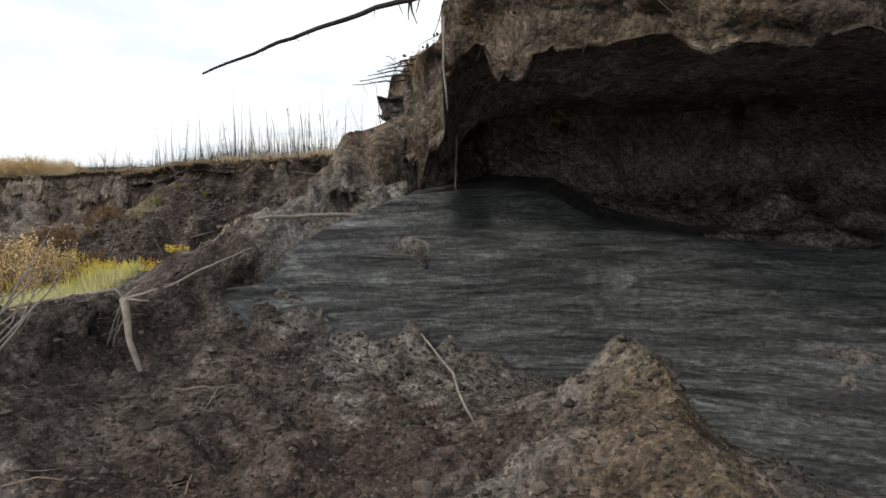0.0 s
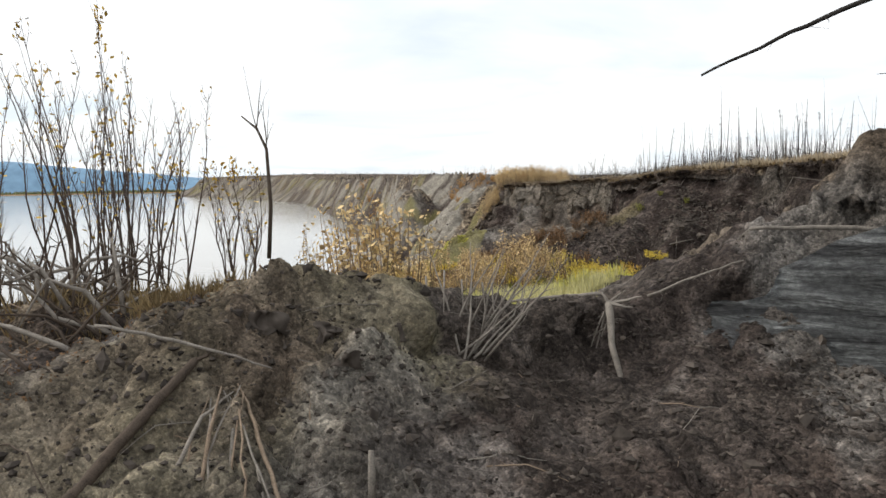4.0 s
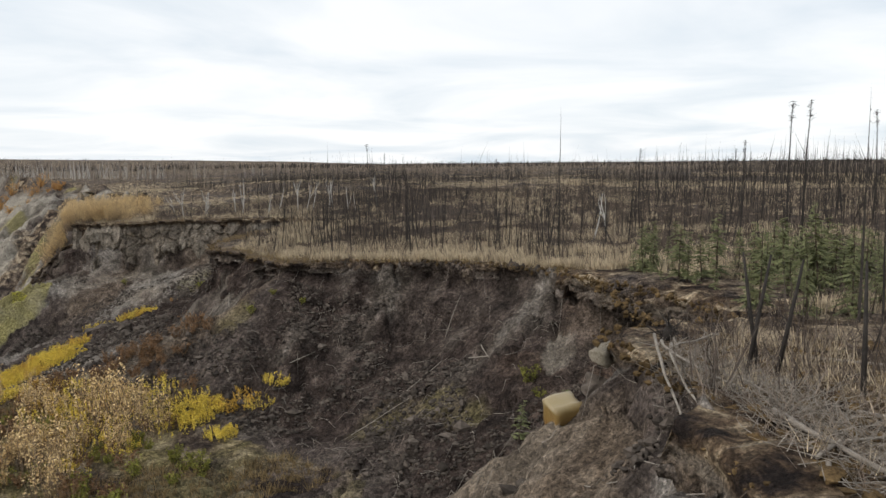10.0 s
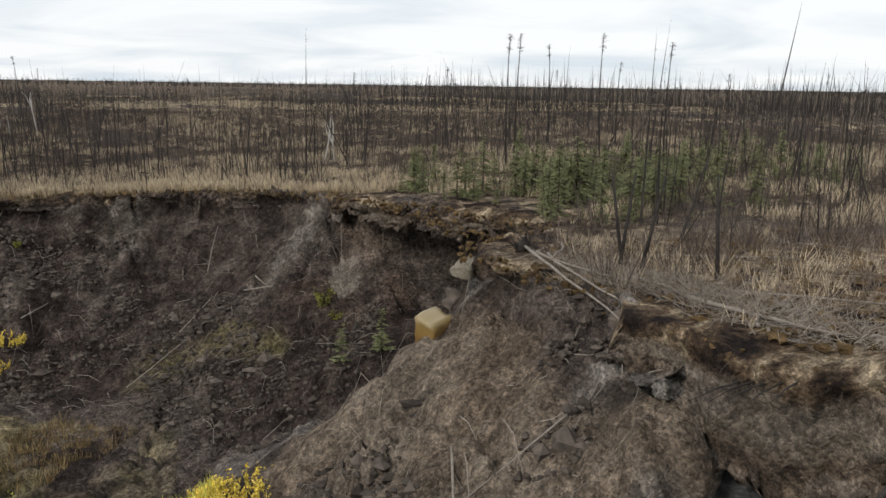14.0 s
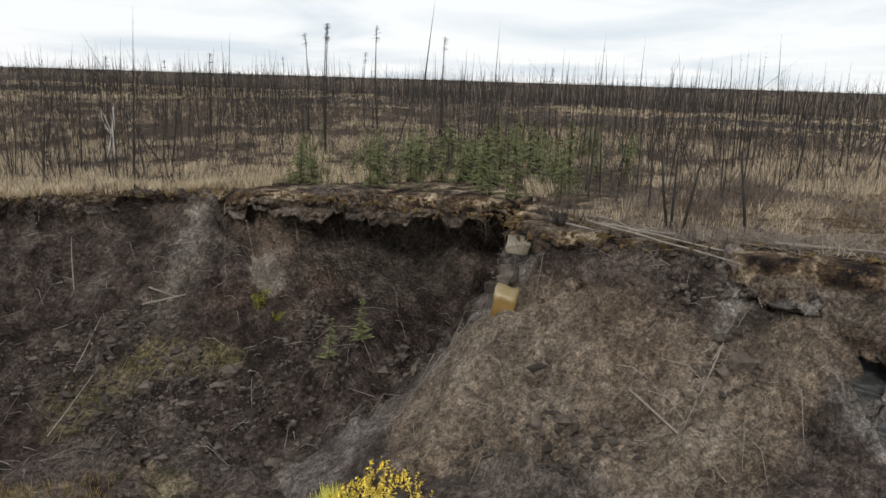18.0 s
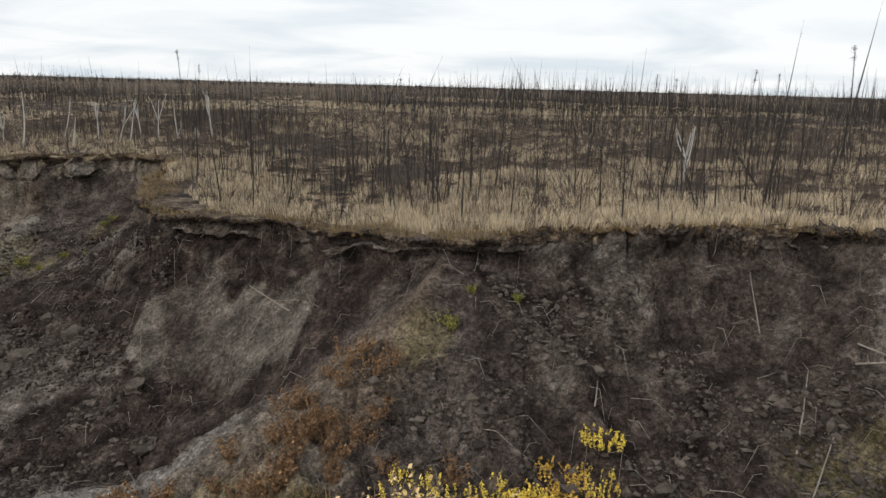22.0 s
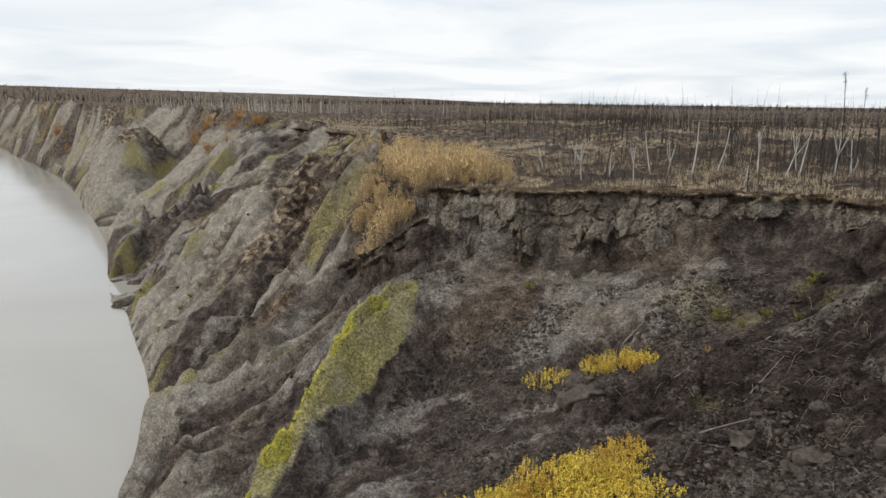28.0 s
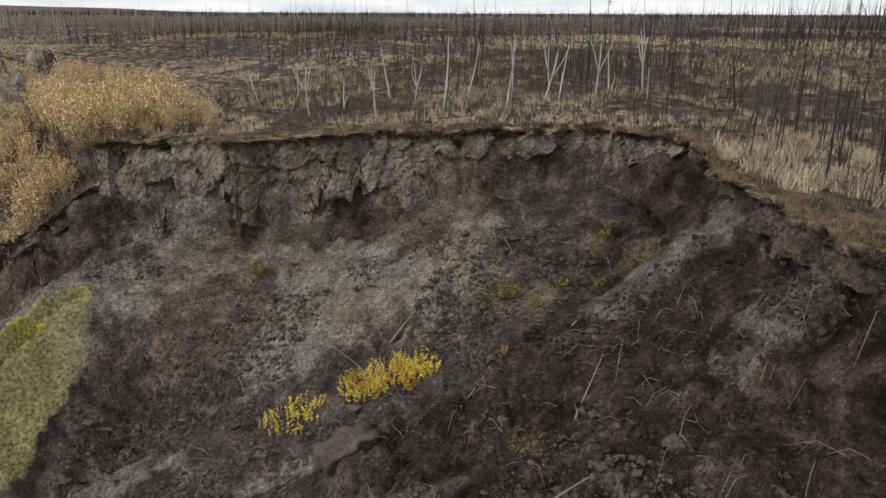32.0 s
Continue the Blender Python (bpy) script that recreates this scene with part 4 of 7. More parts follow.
overhang("alcove_roof", [(34, -14, 0.7), (22, -1, 0.7), (14, 5.4, 1.2), (8, 9.2, 1.0), (4, 11.8, 0.75), (1.6, 13.8, 0.9), (0.5, 16.2, 1.8), (-0.2, 18.4, 2.2), (-0.9, 20.4, 2.9), (-1.3, 22.4, 1.8), (-1.7, 24.0, 0.8)],
         [(46, 2), (34, 14), (24, 22.5), (15, 27.2), (8, 28.6), (5, 28.6), (3, 28), (1.4, 27), (0.4, 26.2), (-0.2, 25.6), (-0.7, 25.4)], 0.9, "thick undercut roof of frozen brown soil with turf on top", rise=0.9)
overhang("gully_roof", [(0.0, 35.0, 0.3), (1.9, 36.0, 0.4), (3.8, 37.2, 0.45), (3.6, 40.5, 0.45), (2.4, 43.4, 0.55), (1.2, 46.4, 0.8), (-0.2, 49.2, 0.8), (-0.8, 51.6, 1.0), (-1.6, 54.2, 0.4)],
         [(2.4, 33.4), (5.4, 35.2), (8.8, 37.6), (10, 40.5), (9.4, 44), (7.4, 48), (4.2, 51.4), (1.4, 53.8), (-0.4, 55.6)], 0.6, "ragged turf mat hanging over a thawed gully", fold=1.9)


RIMS = []


def scarp_face(name, line, drops, jut, pale, label, seed, brown=0.5, hollows=()):
    """A torn face of frozen silt that hangs from the turf: block by block, with a ragged foot over hollows."""
    line = np.array(line, float)
    p = along(line, 0.2)
    arc = np.concatenate([[0], np.cumsum(np.hypot(*np.diff(p[:, :2], axis=0).T))])
    mark = np.concatenate([[0], np.cumsum(np.hypot(*np.diff(line[:, :2], axis=0).T))])
    d = np.gradient(p[:, :2], axis=0)
    wide = np.ones(15) / 15
    d = np.column_stack([np.convolve(np.pad(d[:, i], 7, mode="edge"), wide, "valid") for i in (0, 1)])
    out = -np.column_stack([d[:, 1], -d[:, 0]]) / np.linalg.norm(d, axis=1, keepdims=True)
    base = p[:, :2] + out * (1.0 * fbm(arc, 0 * arc, 3.4, 4, seed))[:, None]
    top = (p[:, 2] if line.shape[1] > 2 else plateau(base[:, 0], base[:, 1])) + 0.40 * fbm(arc, 0 * arc, 4.0, 4, seed + 11) - 0.10
    piece = cells(arc, 0 * arc, 1.3, seed + 1)[0]
    drop = np.interp(arc, mark, drops) * (0.86 + 0.28 * piece) * (1 + 0.10 * fbm(arc, 0 * arc, 0.8, 2, seed + 2))
    reach_out = jut * np.clip(0.75 + 0.9 * fbm(arc, 0 * arc, 4.5, 3, seed + 3) + 0.35 * (cells(arc, 0 * arc, 0.8, seed + 4)[0] - 0.5), 0.05, 2.0)
    RIMS.append((base, out, reach_out, top))
    fade = smooth(0, 1.2, arc) * smooth(0, 1.2, arc[-1] - arc)
    reach_out, drop = reach_out * (0.3 + 0.7 * fade), drop * (0.25 + 0.75 * fade)
    rows, layer, dye = [], [], []

    def row(off, z, turf, light, mask, tan):
        rows.append(np.column_stack([base + out * np.broadcast_to(off, arc.shape)[:, None], np.broadcast_to(z, arc.shape)]))
        full = lambda v: np.broadcast_to(v, arc.shape)
        layer.append(np.column_stack([full(turf), full(light), 0 * arc, full(mask)]))
        dye.append(np.column_stack([full((1 - brown) * 0.7), full(tan), 0 * arc, 0.3 + 0 * arc]))
    small = lambda q: 0.12 * fbm(base[:, 0] + 9 * q, base[:, 1], 1.0, 3, seed + 5)
    for back in (2.4, 1.5, 0.8, 0.2):
        row(reach_out * 0.9 - back, top + 0.05 + small(0) - 0.05 * back, 1.0, 0.0, 0.0, 0.0)
    count = max(10, min(34, int(max(drops) / 0.16)))
    for k in range(count + 1):
        v = k / count
        depth = v * drop
        z = top - depth
        own, border, wx, wy = cells(arc + 0.25 * fbm(arc, z, 0.9, 2, seed + 6), 0.9 * z, 2.3, seed + 7)
        own2, border2, _, _ = cells(arc + 0.2 * fbm(arc, z, 0.5, 2, seed + 13), 1.2 * z, 0.75, seed + 8)
        hang = smooth(0.45, 0.05, depth)
        off = reach_out * (0.55 + 0.45 * hang) + 0.28 * v * drop * 0.25 + (1 - hang) * (1.1 * (own - 0.5) + 0.7 * wx * (own - 0.4) + 0.5 * wy * (own - 0.6) - 0.35 * smooth(0.10, 0, border)) + 0.20 * (own2 - 0.5) - 0.12 * smooth(0.10, 0, border2) + 0.10 * fbm(arc, z, 0.6, 3, seed + 12) - 0.25 * smooth(0.2, 0.6, depth) * smooth(1.3, 0.7, depth)
        for hx, wide_m, deep, start in hollows:
            off = off - deep * np.exp(-(((base[:, 0] - hx) / wide_m) ** 2)) * smooth(start, start + 0.12, v)
        off = off + hang * 0.35 * fbm(arc, 0 * arc, 0.5, 3, seed + 9)
        row(off, z + 0.10 * hang * fbm(arc, 0 * arc, 0.6, 3, seed + 10), 0.85 * smooth(0.5, 0.12, depth), pale * np.clip(0.4 + 0.7 * own, 0, 1) * smooth(0.3, 0.7, depth), 0.0, brown * (0.4 + 0.6 * own2))
    for back, up in ((0.5, 0.12), (1.2, 0.3), (2.6, 0.35)):
        row(reach_out * 0.55 - back, top - drop + np.minimum(up, drop * 0.4), 0.0, 0.0, 0.8, 0.0)
    grid = np.stack(rows)
    r, c = grid.shape[:2]
    idx = np.arange(r * c).reshape(r, c)
    faces = np.stack([idx[:-1, :-1], idx[1:, :-1], idx[1:, 1:], idx[:-1, 1:]], -1).reshape(-1, 4)
    ob = new(name, mesh_of(name, grid.reshape(-1, 3), faces, GROUND, False, np.concatenate(layer), np.concatenate(dye)))
    return tagged(ob, label, "scarp", kind="structure")


scarp_face("bowl_scarp", [(-1.2, 54.4), (-1.9, 55.6), (-5, 59.6), (-11, 63), (-18, 65.6), (-23, 66), (-27, 71.5), (-30, 77), (-34, 80.6), (-36.2, 83)], [0.5, 0.7, 1.0, 0.7, 0.8, 0.5, 1.1, 1.3, 1.1, 0.9], 0.65, 0.18, "torn turf edge over the dark silt of the bowl", 300, 0.2)
scarp_face("bowl_brow", [(-36.6, 84.5), (-36, 92), (-35.2, 98), (-34, 104), (-33.2, 109)], [1.2, 2.0, 1.6, 1.2, 1.0], 1.2, 0.12, "ragged turf brow jutting over dark brown soil", 330, 0.2)
scarp_face("headwall", [(-33.2, 108.6), (-33.8, 112.2), (-35.6, 114.8), (-39, 116), (-44, 116.4), (-51, 116.6), (-54, 116.9), (-58, 117.4), (-63, 118), (-68, 118.6), (-74, 119.6)], [1.0, 1.8, 3.2, 4.2, 4.6, 5.2, 6.8, 7.2, 6.4, 7.2, 7.6], 1.35, 0.6, "pale blocky headwall of frozen silt under turf", 360, 1.0, ((-65.9, 1.7, 2.2, 0.62), (-55.2, 2.0, 2.0, 0.60), (-60.4, 1.4, 1.4, 0.45), (-46.6, 2.2, 1.2, 0.5), (-41.5, 1.6, 1.2, 0.45)))
scarp_face("far_scarp", [(-118, 228), (-127, 237), (-138, 246.5), (-150, 257), (-163, 268)], [1.5, 3.5, 4.5, 4.0, 2.0], 2.4, 0.1, "dark overhung brow of a far slump hollow", 420, 0.3)
scarp_face("shrub_brow", [(-73.4, 119.0, -3.4), (-76, 119.2, -5.0), (-79, 120.4, -7.0), (-83, 124, -9.4), (-87, 128.6, -11.6)], [2.4, 1.6, 1.2, 1.2, 0.8], 0.9, 0.15, "overhung turf brow below the willow slope", 390, 0.3)

# ---- builders for the things ----


class Batch:
    """Triangles gathered for one mesh."""

    def __init__(self):
        self.v, self.f, self.n = [], [], 0

    def put(self, verts, faces):
        self.v.append(np.asarray(verts, float))
        self.f.append(np.asarray(faces, int) + self.n)
        self.n += len(verts)

    def tube(self, path, radii, sides=5):
        path, radii = np.asarray(path, float), np.asarray(radii, float)
        n = len(path)
        ahead = np.gradient(path, axis=0)
        ahead /= np.linalg.norm(ahead, axis=1, keepdims=True) + 1e-9
        ref = np.where(np.abs(ahead[:, 2:3]) > 0.9, [[1.0, 0, 0]], [[0, 0, 1.0]])
        a = np.cross(ahead, ref)
        a /= np.linalg.norm(a, axis=1, keepdims=True) + 1e-9
        b = np.cross(ahead, a)
        ang = np.arange(sides) / sides * 2 * math.pi
        ring = path[:, None] + radii[:, None, None] * (a[:, None] * np.cos(ang)[None, :, None] + b[:, None] * np.sin(ang)[None, :, None])
        i = np.arange(n - 1)[:, None] * sides
        k, k2 = np.arange(sides)[None], (np.arange(sides)[None] + 1) % sides
        f1 = np.stack([i + k, i + k2, i + sides + k2], -1).reshape(-1, 3)
        f2 = np.stack([i + k, i + sides + k2, i + sides + k], -1).reshape(-1, 3)
        caps = [[0, c + 1, c] for c in range(1, sides - 1)] + [[(n - 1) * sides, (n - 1) * sides + c, (n - 1) * sides + c + 1] for c in range(1, sides - 1)]
        self.put(ring.reshape(-1, 3), np.concatenate([f1, f2, np.array(caps)]))

    def mesh(self, name, mat, smooth_shade=False):
        return mesh_of(name, np.concatenate(self.v), np.concatenate(self.f), mat, smooth_shade)


def part(name, mesh, parent, label=""):
    ob = new(name, mesh)
    ob.parent = parent
    return tagged(ob, label) if label else ob


def leaf_quads(rng, centres, size, spread=0.4):
    """Small folded leaves at the given places."""
    n = len(centres)
    d = rng.normal(size=(n, 3))
    d /= np.linalg.norm(d, axis=1, keepdims=True)
    u = np.cross(d, rng.normal(size=(n, 3)))
    u /= np.linalg.norm(u, axis=1, keepdims=True)
    s = size * rng.uniform(1 - spread, 1 + spread, (n, 1))
    d, u = d * s, u * s * 0.55
    c = np.asarray(centres)
    v = np.stack([c - d, c + u, c + d, c - u], 1).reshape(-1, 3)
    i = np.arange(n)[:, None] * 4
    return v, np.concatenate([i + [[0, 1, 2]], i + [[0, 2, 3]]])


def stem_path(rng, base, top, bend, n=6):
    k = np.linspace(0, 1, n)[:, None]
    base, top = np.asarray(base, float), np.asarray(top, float)
    side = rng.normal(size=3) * bend
    side[2] = abs(side[2]) * 0.3
    wob = rng.normal(size=(n, 3)) * bend * 0.12
    wob[0] = 0
    return base + (top - base) * k + side * (np.sin(math.pi * k) * 0.8) + wob


def scatter(rng, poly, count, need=None, tries=40):
    """Places spread at random over a polygon."""
    p, out = np.array(poly, float), np.zeros((0, 2))
    for _ in range(tries):
        q = np.column_stack([rng.uniform(p[:, 0].min(), p[:, 0].max(), count * 2), rng.uniform(p[:, 1].min(), p[:, 1].max(), count * 2)])
        ok = inside(q[:, 0], q[:, 1], poly)
        if need is not None:
            ok &= need(q[:, 0], q[:, 1])
        out = np.concatenate([out, q[ok]])
        if len(out) >= count:
            break
    return out[:count]


def top_of(x, y):
    """Ground height, on the jutting turf where it covers the hollows."""
    x, y = np.asarray(x, float), np.asarray(y, float)
    g = ground_at(x, y)
    over = inside(x, y, [(26, 2), (15, 6.4), (8.4, 10.6), (4.6, 13), (2.2, 15.2), (1, 18), (0, 20.8), (-0.5, 22.8), (0.4, 25.4), (3, 28), (8, 28.6), (15, 27.2), (28, 19)])
    over |= inside(x, y, [(1.2, 35), (4.2, 37), (4.4, 40.5), (3.2, 43.6), (2, 46.8), (0.6, 49.6), (0.0, 52), (1.4, 53.8), (4.2, 51.4), (7.4, 48), (9.4, 44), (10, 40.5), (8.8, 37.6), (4, 34.6)])
    return np.where(over, plateau(x, y) + 0.05 + 0.9 * np.exp(-((x - 1.0) ** 2 + (y - 16.4) ** 2) / 2.6**2), g)


def upland(x, y, margin=0.6):
    """Whether a place is on the burnt upland, back from its edge."""
    return inside(x, y, INLAND) & (reach(x, y, EDGE) > margin)


# ---- materials of things ----
CHAR = varied("charred_bark", (0.013, 0.012, 0.011), (0.060, 0.053, 0.049), 5, 0.85, 0.01, island=0.3)
ASHWOOD = varied("weathered_grey_wood", (0.12, 0.105, 0.09), (0.34, 0.305, 0.265), 6, 0.8, 0.008, island=0.25)
DARKWOOD = varied("wet_brown_wood", (0.035, 0.027, 0.022), (0.13, 0.10, 0.078), 6, 0.8, 0.008, island=0.25)
BIRCH = varied("pale_birch_bark", (0.34, 0.32, 0.29), (0.62, 0.60, 0.56), 4, 0.7, 0.004)
WILLOWBARK = varied("willow_bark", (0.045, 0.032, 0.026), (0.14, 0.105, 0.085), 6, 0.8, 0.004, island=0.3)
TANSTEM = varied("dry_shrub_stem", (0.15, 0.11, 0.08), (0.34, 0.26, 0.19), 5, 0.85, 0, island=0.3)
BRUSH = varied("grey_dead_brush", (0.110, 0.088, 0.072), (0.30, 0.245, 0.200), 1.0, 0.85, 0, island=0.4)
CHARBRUSH = varied("charred_brush", (0.040, 0.032, 0.028), (0.150, 0.122, 0.104), 1.0, 0.85, 0, island=0.4)
AMBER = varied("amber_willow_leaf", (0.44, 0.27, 0.045), (0.74, 0.50, 0.11), 1.0, 0.7, 0, island=0.35)
BROWNGRASS = varied("brown_autumn_grass", (0.115, 0.080, 0.042), (0.33, 0.245, 0.125), 0.6, 0.85, 0, island=0.4)
PALESEDGE = varied("faded_sedge", (0.46, 0.44, 0.20), (0.76, 0.71, 0.40), 0.4, 0.85, 0, island=0.3)
STRAW = varied("straw_grass", (0.33, 0.262, 0.178), (0.66, 0.565, 0.415), 0.7, 0.85, 0, island=0.4)
SEDGE = varied("yellow_green_sedge", (0.50, 0.50, 0.08), (0.86, 0.80, 0.22), 0.4, 0.8, 0, island=0.3)
YELLOW = varied("yellow_willow_leaf", (0.60, 0.44, 0.05), (0.92, 0.72, 0.15), 1.0, 0.7, 0, island=0.35)
GOLD = varied("golden_tan_leaf", (0.53, 0.375, 0.180), (0.80, 0.62, 0.34), 0.8, 0.75, 0, island=0.35)
OLIVE = varied("olive_green_leaf", (0.095, 0.105, 0.022), (0.28, 0.27, 0.060), 1.0, 0.7, 0, island=0.4)
RUST = varied("rust_brown_leaf", (0.115, 0.062, 0.034), (0.27, 0.165, 0.088), 1.0, 0.8, 0, island=0.4)
ORANGE = varied("orange_leaf", (0.36, 0.19, 0.06), (0.54, 0.32, 0.12), 1.0, 0.7, 0, island=0.35)
NEEDLE = varied("spruce_needles", (0.090, 0.105, 0.050), (0.220, 0.228, 0.112), 1.2, 0.75, 0, island=0.35)
CLOD = varied("thawed_silt_clod", (0.034, 0.028, 0.024), (0.120, 0.102, 0.088), 0.5, 0.95, 0.02, island=0.5)
TURFMAT = varied("ragged_turf", (0.026, 0.017, 0.010), (0.17, 0.115, 0.055), 2.0, 0.95, 0.03, island=0.4)
RUBBLE = varied("dark_soil_rubble", (0.016, 0.012, 0.0100), (0.070, 0.055, 0.046), 0.6, 0.95, 0.02, island=0.5)
PALESILT = varied("pale_silt_block", (0.13, 0.115, 0.09), (0.27, 0.245, 0.20), 1.5, 0.95, 0.02, island=0.25)


# ---- burnt snags on the upland ----


def snag_model(name, height, rng, branches, mat, bushy=1.0):
    root = new(name)
    b = Batch()
    lean = rng.normal(size=2) * (height * 0.035 if height < 8 else 0.06)
    path = stem_path(rng, (0, 0, -0.25), (lean[0], lean[1], height), height * 0.012, 7)
    rad = (0.012 + 0.0085 * height) * np.linspace(1, 0.16, 7)
    b.tube(path, rad, 5)
    part("trunk", b.mesh("trunk", mat), root)
    t = Batch()
    for _ in range(branches):
        k = rng.uniform(0.18, 0.97)
        p = np.array([np.interp(k, np.linspace(0, 1, 7), path[:, i]) for i in range(3)])
        ang, size = rng.uniform(0, 6.28), bushy * (0.10 + 0.40 * (1 - k)) * rng.uniform(0.4, 1.1)
        size = min(size, 0.16 * height)
        tip = p + [math.cos(ang) * size, math.sin(ang) * size, -size * rng.uniform(-0.2, 0.7)]
        t.tube([p, (p + tip) / 2 + [0, 0, 0.06 * size], tip], [0.016, 0.010, 0.004], 3)
    if branches > 60:
        # the dark clubbed tip of scorched twigs
        for _ in range(60):
            k = rng.uniform(0.86, 1.0)
            p = np.array([np.interp(k, np.linspace(0, 1, 7), path[:, i]) for i in range(3)])
            q = p + rng.normal(size=3) * [0.16, 0.16, 0.10]
            t.tube([p, q], [0.022, 0.008], 3)
    tagged(part("twig_work", t.mesh("twig_work", mat), root), kind="stuff")
    return root


rng = np.random.default_rng(7)
SNAGS = []
for height, twigs in ((2.2, 16), (2.7, 22), (3.2, 26), (3.7, 18), (4.3, 30), (5.2, 34)):
    s = snag_model("burnt_snag", height, rng, twigs, CHAR)
    SNAGS.append(tagged(s, "thin charred spruce snag standing on burnt turf", "dead tree", "burnt snags"))
TALL = tagged(snag_model("tall_burnt_spruce", 11.5, rng, 150, CHAR, 1.1), "tall charred spruce with a clubbed dark tip", "dead tree", "tall burnt spruces")
spots = []
belt = [(-1, 24), (30, 14), (60, 30), (60, 95), (10, 130), (-30, 150), (-62, 150), (-62, 119), (-44, 117.5), (-35, 100), (-33, 82), (-23, 68), (-2, 58), (12, 50), (12, 38), (1, 34)]
thin = lambda x, y: upland(x, y, 1.2) & ((reach(x, y, EDGE) > 5) | (lattice(np.floor(x * 7), np.floor(y * 7), 3) < 0.35)) & (np.hypot(x - 3, y - 22) > 4) & ~inside(x, y, [(-70, 119), (-60, 119), (-52, 140), (-64, 152)])
for x, y in scatter(rng, belt, 290, thin):
    spots.append((x, y))
for n, (x, y) in enumerate(spots):
    m = Matrix.Translation((x, y, float(top_of(x, y)))) @ Euler((rng.normal() * (0.07 if n % 6 else 0.3), rng.normal() * (0.07 if n % 6 else 0.3), rng.uniform(0, 6.28))).to_matrix().to_4x4() @ Matrix.Scale(rng.uniform(0.6, 1.45), 4)
    src = SNAGS[int(rng.integers(0, 6))]
    if n < 6:
        SNAGS[n].matrix_basis = m
    else:
        copy_thing(src, m)
for n, (x, y, h) in enumerate([(16.5, 65.5, 11.1), (18.4, 67.8, 11.8), (31.8, 73.8, 12.8), (34.6, 67, 11.6), (33.3, 87.3, 12.4), (10.1, 90.4, 9.2), (20.4, 88.3, 9.6), (-29.3, 141.3, 11.5), (-27, 143, 9.5), (-6, 118, 8.8), (-16, 96, 7.6), (44, 88, 10.5),
                               (-12, 84, 5.6), (2, 76, 7.0), (52, 64, 9.0), (58, 76, 8.0), (24, 104, 9.0), (48, 110, 10.0), (66, 92, 9.5), (-22, 108, 6.4)]):
    m = Matrix.Translation((x, y, float(top_of(x, y)))) @ Euler((rng.normal() * 0.025, rng.normal() * 0.025, rng.uniform(0, 6.28))).to_matrix().to_4x4() @ Matrix.Scale(h / 11.5, 4)
    if n:
        copy_thing(TALL, m)
    else:
        TALL.matrix_basis = m


def far_snags(name, x, y, z, h, twigs, mat, rng, girth=0.010):
    """Many thin snags as one sheet of slivers."""
    n = len(x)
    base = np.stack([x, y, z - 0.2], -1)
    lean = rng.normal(size=(n, 2)) * h[:, None] * np.where(rng.uniform(size=n) < 0.15, 0.35, 0.07)[:, None]
    top = base + np.column_stack([lean, h])
    r = (0.011 + 0.75 * girth * h)[:, None]
    ang = rng.uniform(0, 6.28, n)
    v, f = [], []
    for k in range(3):
        a = ang + k * 2.094
        v.append(base + np.column_stack([np.cos(a), np.sin(a), np.zeros(n)]) * r)
    v.append(top)
    verts = np.stack(v, 1).reshape(-1, 3)
    i = np.arange(n)[:, None] * 4
    faces = [i + [[0, 1, 3]], i + [[1, 2, 3]], i + [[2, 0, 3]]]
    made, count = [verts], len(verts)
    for turn in range(twigs):
        k = rng.uniform(0.2, 0.98, n)[:, None] if turn % 3 else rng.uniform(0.88, 1.0, n)[:, None]
        p = base + (top - base) * k
        a, s = rng.uniform(0, 6.28, n), (0.10 + 0.45 * (1 - k[:, 0])) * rng.uniform(0.4, 1.0, n) * np.minimum(1, h / 3)
        q = p + np.column_stack([np.cos(a) * s, np.sin(a) * s, s * rng.uniform(-0.5, 0.6, n)])
        made.append(np.stack([p, p + [0, 0, 0.035], q], 1).reshape(-1, 3))
        faces.append(count + np.arange(n)[:, None] * 3 + [[0, 1, 2]])
        count += 3 * n
    return mesh_of(name, np.concatenate(made), np.concatenate(faces), mat, False)


rng = np.random.default_rng(8)
px = scatter(rng, [(0, 24), (70, 10), (190, 60), (190, 260), (-60, 330), (-150, 300), (-62, 119), (-44, 117), (-35, 100), (-33, 82), (-23, 68), (0, 58), (12, 44)], 12500,
             lambda x, y: upland(x, y, 2.5) & (fbm(x, y, 16, 3, 71) + 0.25 * fbm(x, y, 60, 2, 75) > -0.12) & ~inside(x, y, [(-160, 120), (-60, 119), (-56, 150), (-70, 200), (-160, 300)]))
h = rng.gamma(3.6, 0.95, len(px)) + 0.5
tagged(new("burnt_forest", far_snags("burnt_forest", px[:, 0], px[:, 1], top_of(px[:, 0], px[:, 1]), h, 9, CHAR, rng)), "dense stand of thin charred snags on the upland", "dead trees", kind="stuff")
a = rng.uniform(-0.75, 1.75, 14000)
d = 190 * (1000 / 190) ** rng.uniform(0, 1, 14000)
fx, fy = -20 + d * np.sin(a), 60 + d * np.cos(a)
ok = upland(fx, fy, 6) & (fbm(fx, fy, 70, 3, 72) > -0.15) & ((a > 0.3) | (rng.uniform(size=14000) < 0.3))
fx, fy, h = fx[ok], fy[ok], ((rng.gamma(4, 0.8, 14000) + 1.2) * (1 + 0.9 * smooth(0.05, 0.6, a)))[ok]
tagged(new("far_burnt_forest", far_snags("far_burnt_forest", fx, fy, ground_at(fx, fy), h, 8, CHAR, rng, 0.014)), "far charred forest along the skyline", "dead trees", kind="stuff")
